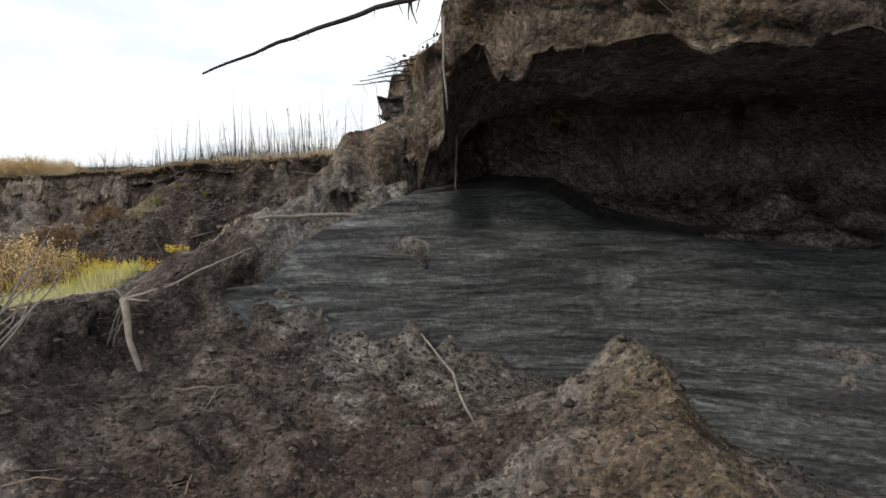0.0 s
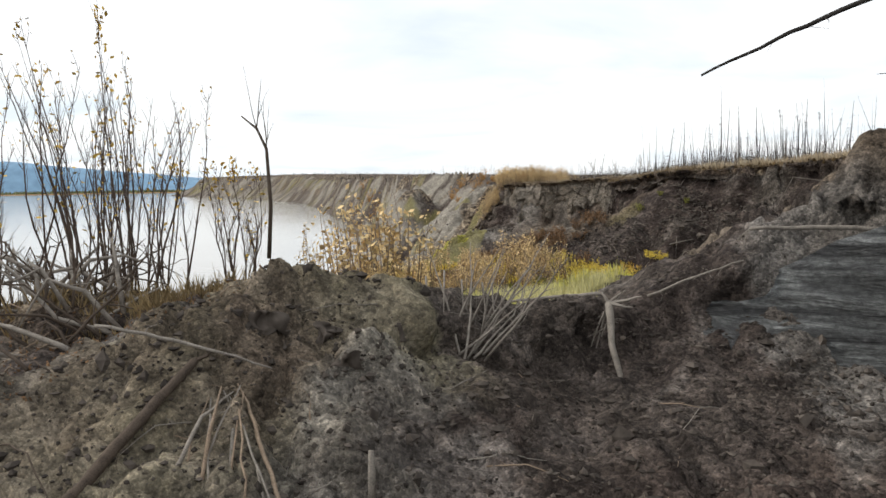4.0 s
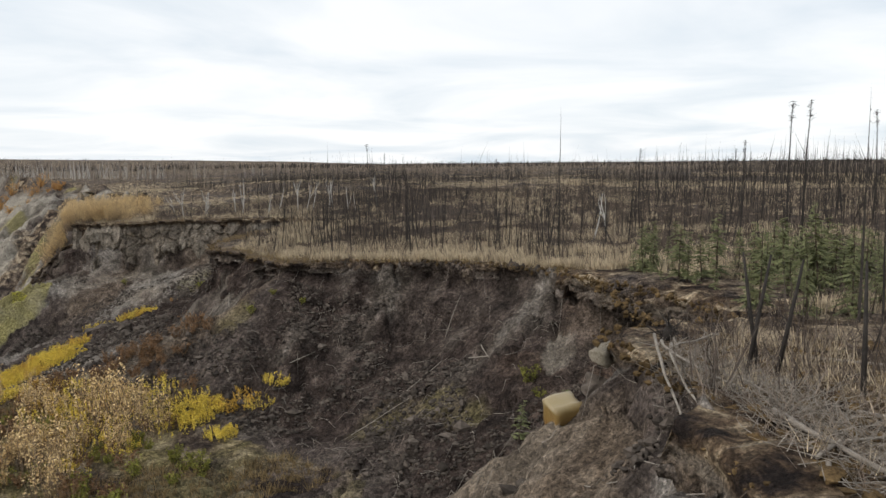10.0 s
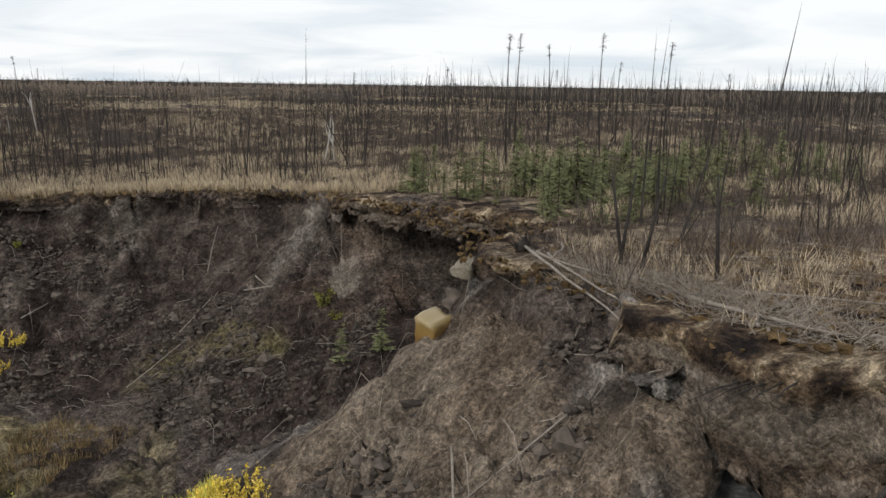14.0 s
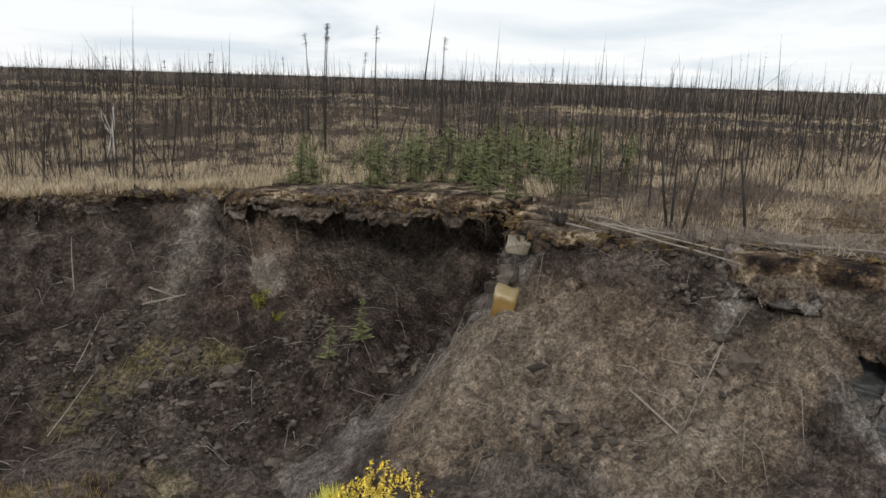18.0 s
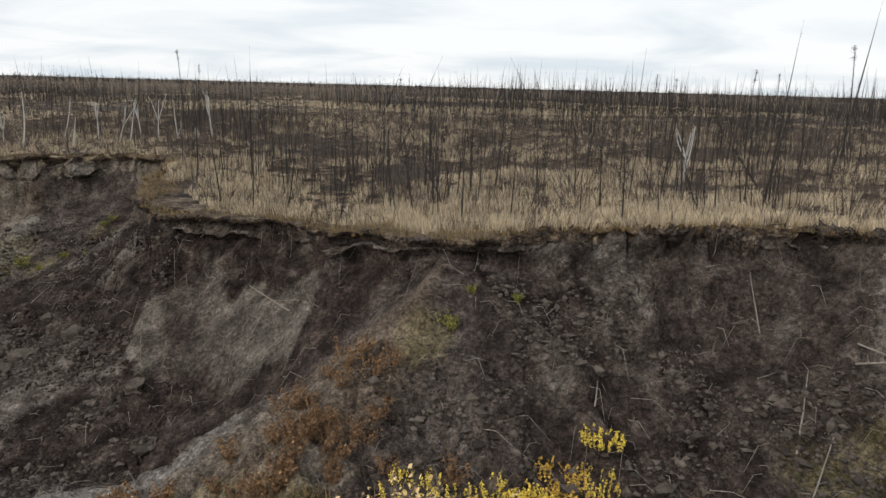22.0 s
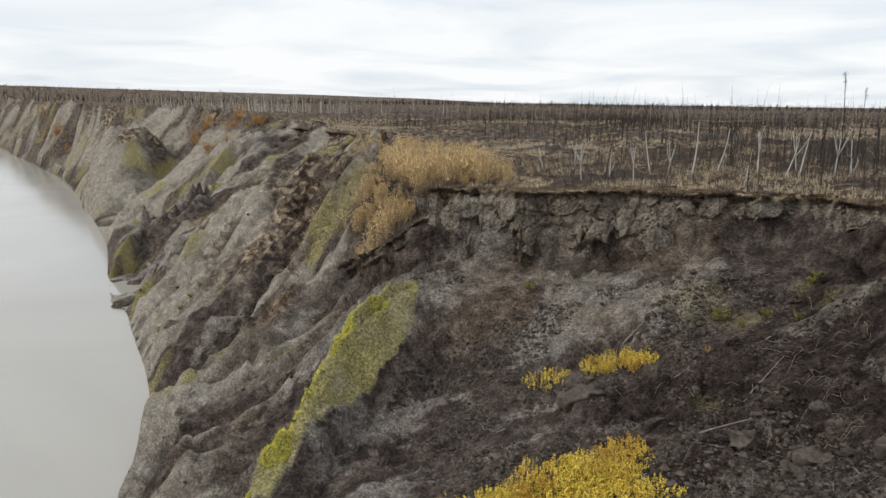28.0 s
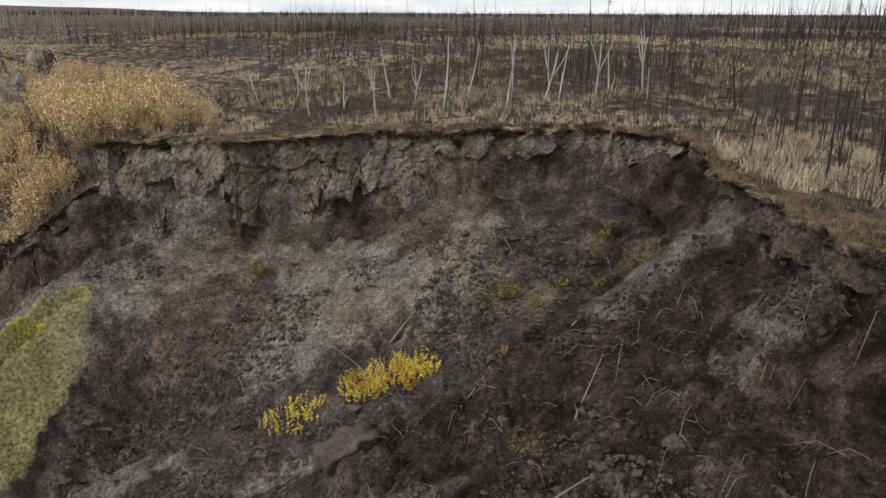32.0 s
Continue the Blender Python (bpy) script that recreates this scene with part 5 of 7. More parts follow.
a = rng.uniform(-1.05, 1.75, 7000)
d = 900 * 4.4 ** rng.uniform(0, 1, 7000)
fx, fy = -20 + d * np.sin(a), 60 + d * np.cos(a)
ok = upland(fx, fy, 10)
fx, fy, h = fx[ok], fy[ok], (rng.uniform(4, 10, 7000))[ok]
tagged(new("skyline_woods", far_snags("skyline_woods", fx, fy, ground_at(fx, fy), h, 2, CHAR, rng, 0.12)), "dark woods on the skyline", "woods", kind="stuff")
a = rng.uniform(0, 6.28, 260)
bx, by = -235 + rng.normal(size=260) * 34, 375 + rng.normal(size=260) * 16
ok = upland(bx, by, 8)
tagged(new("far_birch_snags", far_snags("far_birch_snags", bx[ok], by[ok], ground_at(bx[ok], by[ok]), rng.uniform(6, 11, 260)[ok], 3, BIRCH, rng, 0.012)), "far stand of bare white birch trunks", "dead trees", kind="stuff")


# ---- dead birches ----


def birch(height, rng, forks):
    root = new("dead_birch")
    b = Batch()
    path = stem_path(rng, (0, 0, -0.2), (rng.normal() * 0.25, rng.normal() * 0.25, height), 0.10, 7)
    b.tube(path, 0.085 * np.linspace(1, 0.3, 7), 6)
    part("trunk", b.mesh("trunk", BIRCH, True), root)
    for _ in range(forks):
        t = Batch()
        k = int(rng.integers(1, 4))
        ang, size = rng.uniform(0, 6.28), rng.uniform(0.45, 0.8) * height
        tip = path[k] + [math.cos(ang) * 0.35 * size, math.sin(ang) * 0.35 * size, 0.9 * size]
        t.tube(stem_path(rng, path[k], tip, 0.12, 5), 0.055 * np.linspace(1, 0.3, 5), 5)
        part("limb", t.mesh("limb", BIRCH, True), root)
    return tagged(root, "bare white dead birch on burnt turf", "dead tree", "dead birches")


rng = np.random.default_rng(9)
models = [birch(4.2, rng, 2), birch(3.4, rng, 1), birch(4.8, rng, 0), birch(3.8, rng, 3)]
groves = [(-37.8, 128.2), (-42.5, 122.7), (-36.6, 127.6), (-40, 131), (-33.5, 127), (-31, 130), (-47.5, 124.5), (-49.5, 127), (-53, 124), (-55.5, 129), (-44, 133), (-58.5, 127), (-35, 136), (-29, 126), (-51, 135), (-26.5, 133), (-63, 134), (-60, 141), (3.5, 79), (5, 80)]
for n, (x, y) in enumerate(groves):
    m = Matrix.Translation((x, y, float(top_of(x, y)))) @ Euler((rng.normal() * 0.10, rng.normal() * 0.10, rng.uniform(0, 6.28))).to_matrix().to_4x4() @ Matrix.Scale(rng.uniform(0.75, 1.2), 4)
    if n < 4:
        models[n].matrix_basis = m
    else:
        copy_thing(models[n % 4], m)


# ---- young green spruces by the gully ----


def young_spruce(height, rng):
    root = new("young_spruce")
    b = Batch()
    path = stem_path(rng, (0, 0, -0.15), (rng.normal() * 0.06, rng.normal() * 0.06, height), 0.03, 5)
    b.tube(path, 0.035 * np.linspace(1, 0.2, 5) * height / 2, 5)
    part("trunk", b.mesh("trunk", DARKWOOD), root)
    c = Batch()
    for _ in range(int(46 * height / 2)):
        k = rng.uniform(0.06, 0.99) ** 0.85
        p = np.array([np.interp(k, np.linspace(0, 1, 5), path[:, i]) for i in range(3)])
        ang, size = rng.uniform(0, 6.28), (0.10 + 0.34 * (1 - k)) * height * 0.62 * rng.uniform(0.6, 1.15)
        out = np.array([math.cos(ang), math.sin(ang), rng.uniform(-0.45, 0.25)])
        side = np.array([-math.sin(ang), math.cos(ang), 0])
        for step in np.linspace(0.15, 1, 5):
            q = p + out * size * step - [0, 0, 0.10 * size * step * step]
            w = 0.34 * size * (1.15 - step) + 0.035
            up = np.array([0, 0, 0.25 * w])
            c.put([q - out * 0.10 * size, q + side * w + out * 0.16 * size - up, q + out * 0.24 * size + up, q - side * w + out * 0.16 * size - up], [[0, 1, 2], [0, 2, 3]])
    tagged(part("crown", c.mesh("crown", NEEDLE), root), kind="stuff")
    return tagged(root, "young green spruce sapling among burnt stems", "tree", "young spruces")


rng = np.random.default_rng(10)
models = [young_spruce(hh, rng) for hh in (1.5, 2.0, 2.4, 2.9, 1.1)]
grove = [(3.2, 37.2), (8, 35), (16, 35), (34, 44), (36, 58), (22, 62), (8, 60), (1.2, 54.5), (3.0, 47)]
places = [tuple(p) for p in scatter(rng, grove, 200, lambda x, y: upland(x, y, 0.2) | inside(x, y, [(4.4, 37.6), (9, 38.5), (9, 44), (5, 49), (1.2, 52.5), (1.6, 48), (4.2, 42)]))]
places += [tuple(p) for p in scatter(rng, [(1.6, 53.5), (4.4, 45), (5.2, 38.6), (12, 38), (15, 50), (6, 56)], 26)]
places += [(-4.5, 42.4), (-2.3, 42.4), (20, 70), (31, 77), (-43.5, 150), (-45, 131), (41, 52), (44, 66)]
for n, (x, y) in enumerate(places):
    m = Matrix.Translation((x, y, float(top_of(x, y)))) @ Euler((rng.normal() * 0.05, rng.normal() * 0.05, rng.uniform(0, 6.28))).to_matrix().to_4x4() @ Matrix.Scale(rng.uniform(0.75, 1.2), 4)
    if n < 5:
        models[n].matrix_basis = m
    else:
        copy_thing(models[n % 5], m)


# ---- leafy shrubs ----


def shrub(name, label, group, height, stems, leaves, leaf, bark, leafmat, rng, low=0.25, fan=0.32, foot_spread=0.16, fluff=0.06):
    root = new(name)
    b, c = Batch(), []
    for _ in range(stems):
        ang, r0 = rng.uniform(0, 6.28), foot_spread * math.sqrt(rng.uniform(0, 1)) * height
        hh = height * rng.uniform(0.6, 1.05)
        foot = np.array([math.cos(ang) * r0, math.sin(ang) * r0, -0.15])
        tip = foot + [math.cos(ang) * hh * fan * rng.uniform(0.2, 1.2), math.sin(ang) * hh * fan * rng.uniform(0.2, 1.2), hh]
        path = stem_path(rng, foot, tip, 0.05 * height, 5)
        b.tube(path, 0.012 * height ** 0.5 * np.linspace(1, 0.3, 5), 3)
        k = low + (1 - low) * rng.uniform(0, 1, max(1, leaves // stems)) ** 0.8
        c.append(np.stack([np.interp(k, np.linspace(0, 1, 5), path[:, i]) for i in range(3)], -1) + rng.normal(size=(len(k), 3)) * fluff * height ** 0.6)
    tagged(part("brushwood", b.mesh("brushwood", bark), root), kind="stuff")
    g = Batch()
    g.put(*leaf_quads(rng, np.concatenate(c), leaf))
    tagged(part("foliage", g.mesh("foliage", leafmat), root), kind="stuff")
    return tagged(root, label, "shrub", group)


def plant(models, places, rng, low=0.7, high=1.2):
    for n, (x, y) in enumerate(places):
        m = Matrix.Translation((x, y, float(top_of(x, y)))) @ Euler((rng.normal() * 0.08, rng.normal() * 0.08, rng.uniform(0, 6.28))).to_matrix().to_4x4() @ Matrix.Scale(rng.uniform(low, high), 4)
        if n < len(models):
            models[n].matrix_basis = m
        else:
            copy_thing(models[int(rng.integers(0, len(models)))], m)


rng = np.random.default_rng(11)
YEL = [shrub("yellow_willow", "bushy yellow-leaved willow on the slumped ground", "yellow willows", hh, 48, 1100, 0.052, WILLOWBARK, leafy, rng, 0.22, 0.18, 1.25, 0.036) for hh, leafy in ((0.8, YELLOW), (1.0, YELLOW), (1.25, YELLOW), (0.95, AMBER))]
spots = [tuple(p) for p in scatter(rng, [(-69.3, 85.0), (-62, 86.0), (-53.4, 87.8), (-50.9, 81), (-57.5, 78.8), (-60.5, 82.5), (-66, 83.5)], 135)]
spots += [tuple(p) for p in scatter(rng, [(-56.2, 99.9), (-50.2, 101), (-50.6, 101.8), (-54, 101.4), (-56, 101.2)], 10)] + [(-58.4, 100.6), (-59.6, 99.8)]
spots += [tuple(p) for p in scatter(rng, [(-42, 33), (-47.5, 43), (-48.5, 52), (-50, 60), (-43, 62), (-41, 52), (-43, 44)], 60)]
spots += [tuple(p) for p in scatter(rng, [(-46, 62), (-33, 57), (-24, 54), (-22, 50), (-30, 47), (-40, 57)], 46)]
spots += [(-10.6, 32.3), (-11.2, 33.4), (-10.2, 33.0), (-22.8, 55.1), (-23.8, 54.4), (-26, 54.8), (-21.4, 54.6), (-20.6, 55.6), (-15.8, 13.2)]
plant(YEL, spots, rng, 0.75, 1.2)
GRN = [shrub("olive_shrub", "low olive-green leafy shrub on the bench", "olive shrubs", hh, 14, 380, 0.06, WILLOWBARK, OLIVE, rng, 0.05, 0.5) for hh in (0.8, 1.1)]
spots = [tuple(p) for p in scatter(rng, [(-42, 36), (-47, 46), (-46, 56), (-30, 52), (-22, 48), (-17, 34), (-28, 30)], 150)]
spots += [(-99.8, 127), (-100.6, 127.8), (-122.8, 148), (-121.5, 149.2), (-120.4, 150.2), (-124, 147), (-125.4, 146), (-3.7, 48.6), (-3.2, 47.8), (-23, 63.2), (-24.5, 62.4), (-20.6, 63.0)]
spots += [(-62 - 5 * k, 113 + 0.4 * k) for k in range(1)] + [(-41, 103), (-43, 104), (-45, 102.6), (-46.2, 104.2), (-39.6, 106.5), (-38.8, 108)]
plant(GRN, spots, rng)
TAN = [shrub("tan_willow", "dry tan willow with thin golden leaves", "tan willows", hh, 30, 640, 0.060, TANSTEM, GOLD, rng, 0.25, 0.16, 0.30, 0.05) for hh in (2.2, 2.7, 3.1)]
stand = [(-73.6, 118.6), (-78, 118.2), (-81.5, 121.5), (-84, 131), (-90.5, 146), (-97, 166), (-93, 185), (-84, 176), (-79, 155), (-70.5, 143), (-71, 130), (-69.6, 122)]
spots = [tuple(p) for p in scatter(rng, stand, 90, lambda x, y: fbm(x, y, 12, 2, 81) > -0.35)] + [tuple(p) for p in scatter(rng, [(-65, 121), (-73.5, 120.2), (-78, 120.4), (-83, 124.6), (-89, 136), (-84, 140), (-76, 131), (-67, 127)], 130)]
spots += [tuple(p) for p in scatter(rng, [(-27, 47), (-35, 43), (-40, 47), (-34, 54), (-26, 53)], 22)]
spots += [tuple(p) for p in scatter(rng, [(-40, 34), (-47, 46), (-47, 58), (-36, 58), (-28, 44)], 22)]
spots += [tuple(p) for p in scatter(rng, [(-14, 14), (-22, 20), (-33, 27), (-36, 30), (-24, 24), (-15, 19)], 14)]
plant(TAN, spots, rng, 0.7, 1.3)
RED = [shrub("rusty_brush", "rust-brown dried brush on the buttress", "rusty brush", hh, 20, 260, 0.07, TANSTEM, RUST, rng, 0.1, 0.6) for hh in (0.9, 1.2)]
spots = [tuple(p) for p in scatter(rng, [(-26.5, 63.4), (-31, 63), (-36, 59.6), (-34.5, 56.6), (-28.5, 59)], 34)]
spots += [tuple(p) for p in scatter(rng, [(-40, 57), (-33, 54.5), (-25, 53), (-24, 57), (-33, 60), (-40, 63)], 22)] + [tuple(p) for p in scatter(rng, [(-14, 14), (-22, 20), (-33, 27), (-36, 30), (-24, 24), (-15, 19)], 22)]
spots += [tuple(p) for p in scatter(rng, [(-40, 34), (-47, 48), (-40, 57), (-26, 52), (-24, 40)], 90)]
plant(RED, spots, rng)
ORA = [shrub("orange_shrub", "orange autumn shrub on the silt slope", "orange shrubs", hh, 16, 300, 0.10, TANSTEM, ORANGE, rng, 0.15, 0.4) for hh in (1.8, 2.6)]
spots = [(-47.9, 98.3), (-47.2, 98.7)]
spots += [tuple(p) for p in scatter(rng, [(-160, 262), (-196, 268), (-212, 292), (-180, 281), (-152, 256)], 24)] + [tuple(p) for p in scatter(rng, [(-300, 345), (-420, 452), (-500, 532), (-440, 480), (-330, 375)], 34)]
plant(ORA[:1], spots[:2], rng, 0.25, 0.3)
plant([copy_thing(ORA[0], Matrix()), ORA[1]], spots[2:], rng, 1.0, 1.9)


# ---- grasses ----


def tufts(name, x, y, z, h, blades, mat, rng, wide=0.02, fan=0.35):
    n = len(x)
    made, faces, count = [], [], 0
    for _ in range(blades):
        a, s = rng.uniform(0, 6.28, n), h * rng.uniform(0.5, 1.1, n)
        r = rng.uniform(0, 0.35, n) * h
        p = np.stack([x + np.cos(a) * r, y + np.sin(a) * r, z - 0.06], -1)
        q = p + np.column_stack([np.cos(a) * s * fan * rng.uniform(0, 1.6, n), np.sin(a) * s * fan * rng.uniform(0, 1.6, n), s])
        b = rng.uniform(0, 6.28, n)
        w = np.column_stack([np.cos(b), np.sin(b), np.zeros(n)]) * wide * (0.6 + h[:, None])
        made.append(np.stack([p - w, p + w, q], 1).reshape(-1, 3))
        faces.append(count + np.arange(n)[:, None] * 3 + [[0, 1, 2]])
        count += 3 * n
    return mesh_of(name, np.concatenate(made), np.concatenate(faces), mat, False)


rng = np.random.default_rng(12)
field = [(-1, 22), (20, 12), (70, 40), (70, 120), (0, 170), (-90, 190), (-74, 120), (-44, 117), (-35, 100), (-33, 82), (-23, 67), (-1, 57), (12, 44), (0, 34)]
patchy = lambda x, y: upland(x, y, 0.15) & ((fbm(x, y, 9, 3, 91) + 0.9 * fbm(x, y, 2.4, 2, 90) > 0.16) | ((reach(x, y, EDGE) < 7) & (fbm(x, y, 4, 2, 92) > -0.25) & (y > 52))) & (np.hypot(x - 6, y - 26) > 11) & ((y < 106) | (lattice(np.floor(x * 5), np.floor(y * 5), 88) < 0.3))
p = np.concatenate([scatter(rng, field, 24000, patchy), scatter(rng, field, 11000, lambda x, y: upland(x, y, 0.1) & (reach(x, y, EDGE) < 9) & (y > 53) & (y < 108) & (fbm(x, y, 6, 3, 97) + 0.7 * fbm(x, y, 2, 2, 96) > 0.10))])
tagged(new("dry_grass", tufts("dry_grass", p[:, 0], p[:, 1], top_of(p[:, 0], p[:, 1]), rng.uniform(0.3, 0.85, len(p)), 8, STRAW, rng, 0.028)), "pale straw-coloured grass tufts on burnt turf", "grass", kind="stuff")
p = scatter(rng, [(20, 0), (200, 40), (200, 300), (-60, 360), (-170, 300), (-70, 125), (0, 120), (40, 60)], 15000, lambda x, y: upland(x, y, 1) & (fbm(x, y, 40, 4, 93) + 0.3 * fbm(x, y, 9, 2, 89) > 0.06))
tagged(new("far_dry_grass", tufts("far_dry_grass", p[:, 0], p[:, 1], ground_at(p[:, 0], p[:, 1]), rng.uniform(0.35, 0.9, len(p)), 6, STRAW, rng, 0.06, 0.6)), "patches of pale grass across the upland", "grass", kind="stuff")
meadow = [(-9.4, 17.4), (-9.6, 20), (-10.8, 25), (-11.4, 31), (-10.8, 35.4), (-16, 36.6), (-20.6, 35), (-21, 26), (-16.5, 17.6), (-12.7, 15.7)]
worn = lambda x, y: fbm(x, y, 5, 3, 142) - 0.35 * smooth(1.2, 3.4, reach(x, y, meadow + meadow[:1])) + 0.12
for name, mat, keep, label in (("sedge_meadow", SEDGE, lambda x, y: worn(x, y) > -0.08, "bright yellow-green sedge meadow on the bench"), ("faded_sedge", PALESEDGE, lambda x, y: worn(x, y) < 0.02, "faded pale sedge in the middle of the meadow")):
    p = scatter(rng, meadow, 4700, keep)
    tagged(new(name, tufts(name, p[:, 0], p[:, 1], ground_at(p[:, 0], p[:, 1]), rng.uniform(0.3, 0.75, len(p)), 9, mat, rng, 0.016, 0.25)), label, "grass", kind="stuff")
p = scatter(rng, [(-12, 8), (-13, 16), (-24, 22), (-42, 32), (-48, 44), (-49, 58), (-36, 58), (-24, 54), (-14, 45), (-26, 30), (-22, 12), (-20, 4)], 6000, lambda x, y: fbm(x, y, 5, 3, 94) > -0.1)
tagged(new("bench_grass", tufts("bench_grass", p[:, 0], p[:, 1], ground_at(p[:, 0], p[:, 1]), rng.uniform(0.25, 0.7, len(p)), 7, BROWNGRASS, rng, 0.018, 0.5)), "dry brown grass between the bench shrubs", "grass", kind="stuff")
p = scatter(rng, [(-74.6, 108.6), (-76.8, 103.6), (-77.4, 99), (-77.2, 95), (-76.4, 91), (-76.6, 87.4), (-78.2, 87.4), (-78.0, 92), (-78.6, 99.5), (-78.2, 104), (-76, 108.6)], 5000, lambda x, y: fbm(x, y, 2.2, 3, 144) > -0.1)
tagged(new("fin_moss", tufts("fin_moss", p[:, 0], p[:, 1], ground_at(p[:, 0], p[:, 1]), rng.uniform(0.10, 0.30, len(p)), 6, SEDGE, rng, 0.03, 0.6)), "yellow-green moss and grass along the fin crest", "moss", kind="stuff")
for name, mat, count, level, size, label in (("bluff_scrub", TANSTEM, 5000, 0.05, 0.75, "brown dry scrub on the river bluff"), ("bluff_moss", OLIVE, 2600, 0.22, 0.4, "olive-green moss and weeds on the river bluff")):
    p = scatter(rng, [(-76, 113), (-84, 107), (-92, 116), (-112, 142), (-150, 190), (-146, 240), (-118, 222), (-108, 190), (-98, 164), (-86, 140), (-79, 121)], count, lambda x, y: ~inside(x, y, INLAND) & (fbm(x, y, 11, 3, 147 + (mat is OLIVE)) > level) & (ground_at(x, y) > WATER + 4))
    tagged(new(name, tufts(name, p[:, 0], p[:, 1], ground_at(p[:, 0], p[:, 1]), size * rng.uniform(0.4, 1.2, len(p)), 8, mat, rng, 0.03, 0.6)), label, "scrub", kind="stuff")
# turf edge: dry grass and twigs right out to the torn brink
for name, share, blades, mat, label in (("rim_grass", 0.55, 7, BROWNGRASS, "dry grass hanging over the torn turf edge"), ("rim_brush", 0.35, 5, BRUSH, "leafless twigs along the turf edge")):
    gx_, gy_, gz_ = [], [], []
    for base, out, far_out, top in RIMS:
        for _ in range(16):
            keep = rng.uniform(size=len(base)) < share * np.where((base[:, 1] > 108) & (mat is BROWNGRASS), 0.3, 0.8) * (0.4 + 0.9 * (fbm(base[:, 0], base[:, 1], 3.0, 2, 98) > -0.1))
            off = far_out[keep] * 0.85 - 2.6 * rng.uniform(0, 1, keep.sum()) ** 1.4
            gx_.append(base[keep, 0] + out[keep, 0] * off)
            gy_.append(base[keep, 1] + out[keep, 1] * off)
            gz_.append(top[keep] + 0.04)
    gx_, gy_, gz_ = np.concatenate(gx_), np.concatenate(gy_), np.concatenate(gz_)
    tagged(new(name, tufts(name, gx_, gy_, gz_, rng.uniform(0.15, 0.6, len(gx_)), blades, mat, rng, 0.012, 0.7)), label, "grass", kind="stuff")
# charred twigs and low dead brush
p = scatter(rng, [(-1, 21), (22, 8), (90, 40), (90, 150), (-20, 190), (-74, 150), (-60, 119), (-35, 100), (-33, 82), (-23, 67), (-1, 57), (12, 44), (0, 34)], 34000, lambda x, y: upland(x, y, 0.3))
tagged(new("dead_brush", tufts("dead_brush", p[:, 0], p[:, 1], top_of(p[:, 0], p[:, 1]), 0.3 + rng.gamma(2.5, 0.32, len(p)), 6, CHARBRUSH, rng, 0.010, 0.5)), "dark leafless brush between the snags", "brush", kind="stuff")


# ---- clods, turf rags and roots ----
BALL = np.array([[0, 0, 1], [0.94, 0, 0.3], [0.29, 0.9, 0.3], [-0.76, 0.55, 0.3], [-0.76, -0.55, 0.3], [0.29, -0.9, 0.3], [0.5, 0.5, -0.6], [-0.6, 0.1, -0.7], [0.3, -0.6, -0.7]])
BALL_F = np.array([[0, 1, 2], [0, 2, 3], [0, 3, 4], [0, 4, 5], [0, 5, 1], [1, 6, 2], [2, 6, 3], [3, 6, 7], [3, 7, 4], [4, 7, 8], [4, 8, 5], [5, 8, 1], [1, 8, 6], [6, 8, 7]])


def clods(name, x, y, z, size, mat, rng, flat=1.0):
    n = len(x)
    v = BALL[None] * (1 + 0.35 * rng.normal(size=(n, len(BALL), 1)).clip(-1.5, 1.5))
    v = v * np.stack([rng.uniform(0.7, 1.3, n), rng.uniform(0.7, 1.3, n), rng.uniform(0.65, 1.1, n) * flat], -1)[:, None]
    a = rng.uniform(0, 6.28, n)[:, None]
    v = np.stack([v[..., 0] * np.cos(a) - v[..., 1] * np.sin(a), v[..., 0] * np.sin(a) + v[..., 1] * np.cos(a), v[..., 2]], -1)
    v = v * size[:, None, None] + np.stack([x, y, z + 0.15 * size], -1)[:, None]
    f = (np.arange(n) * len(BALL))[:, None, None] + BALL_F[None]
    return mesh_of(name, v.reshape(-1, 3), f.reshape(-1, 3), mat, False)


rng = np.random.default_rng(13)
bare = lambda x, y: ~inside(x, y, INLAND) & ~inside(x, y, RIVER)
slopes = [(-1, 22), (-8, 22), (-9, 36), (-14, 46), (-24, 53), (-34, 58), (-46, 64), (-60, 80), (-72, 100), (-74, 116), (-44, 115), (-37, 100), (-33, 80), (-23, 65), (-10, 62), (-1, 55), (6, 42), (0, 35)]
p = scatter(rng, slopes, 22000, lambda x, y: bare(x, y) & (fbm(x, y, 6, 3, 95) > 0.02) & ~inside(x, y, SLAB) & ~inside(x, y, FIN) & ~inside(x, y, FLOW))
tagged(new("soil_clods", clods("soil_clods", p[:, 0], p[:, 1], ground_at(p[:, 0], p[:, 1]), 0.026 + 0.040 * rng.gamma(1.5, 1.0, len(p)), CLOD, rng)), "loose thawed clods of dark silt on the slopes", "soil", kind="stuff")
p = scatter(rng, [(-34, 66), (-46, 71), (-54, 82), (-56, 95), (-50, 100), (-42, 108), (-37, 100), (-34, 82)], 6500, lambda x, y: bare(x, y) & (fbm(x, y, 5, 3, 99) > -0.1) & ~inside(x, y, SLAB))
tagged(new("bowl_rubble", clods("bowl_rubble", p[:, 0], p[:, 1], ground_at(p[:, 0], p[:, 1]), np.minimum(0.17, 0.03 + 0.030 * rng.gamma(1.4, 1.0, len(p))), RUBBLE, rng)), "dark rubble of thawed soil in the wide bowl", "soil", kind="stuff")
p = scatter(rng, [(-12, 4), (-12, 13), (-7, 19), (0, 19), (8, 15), (8, 2), (-2, -2)], 15000, bare)
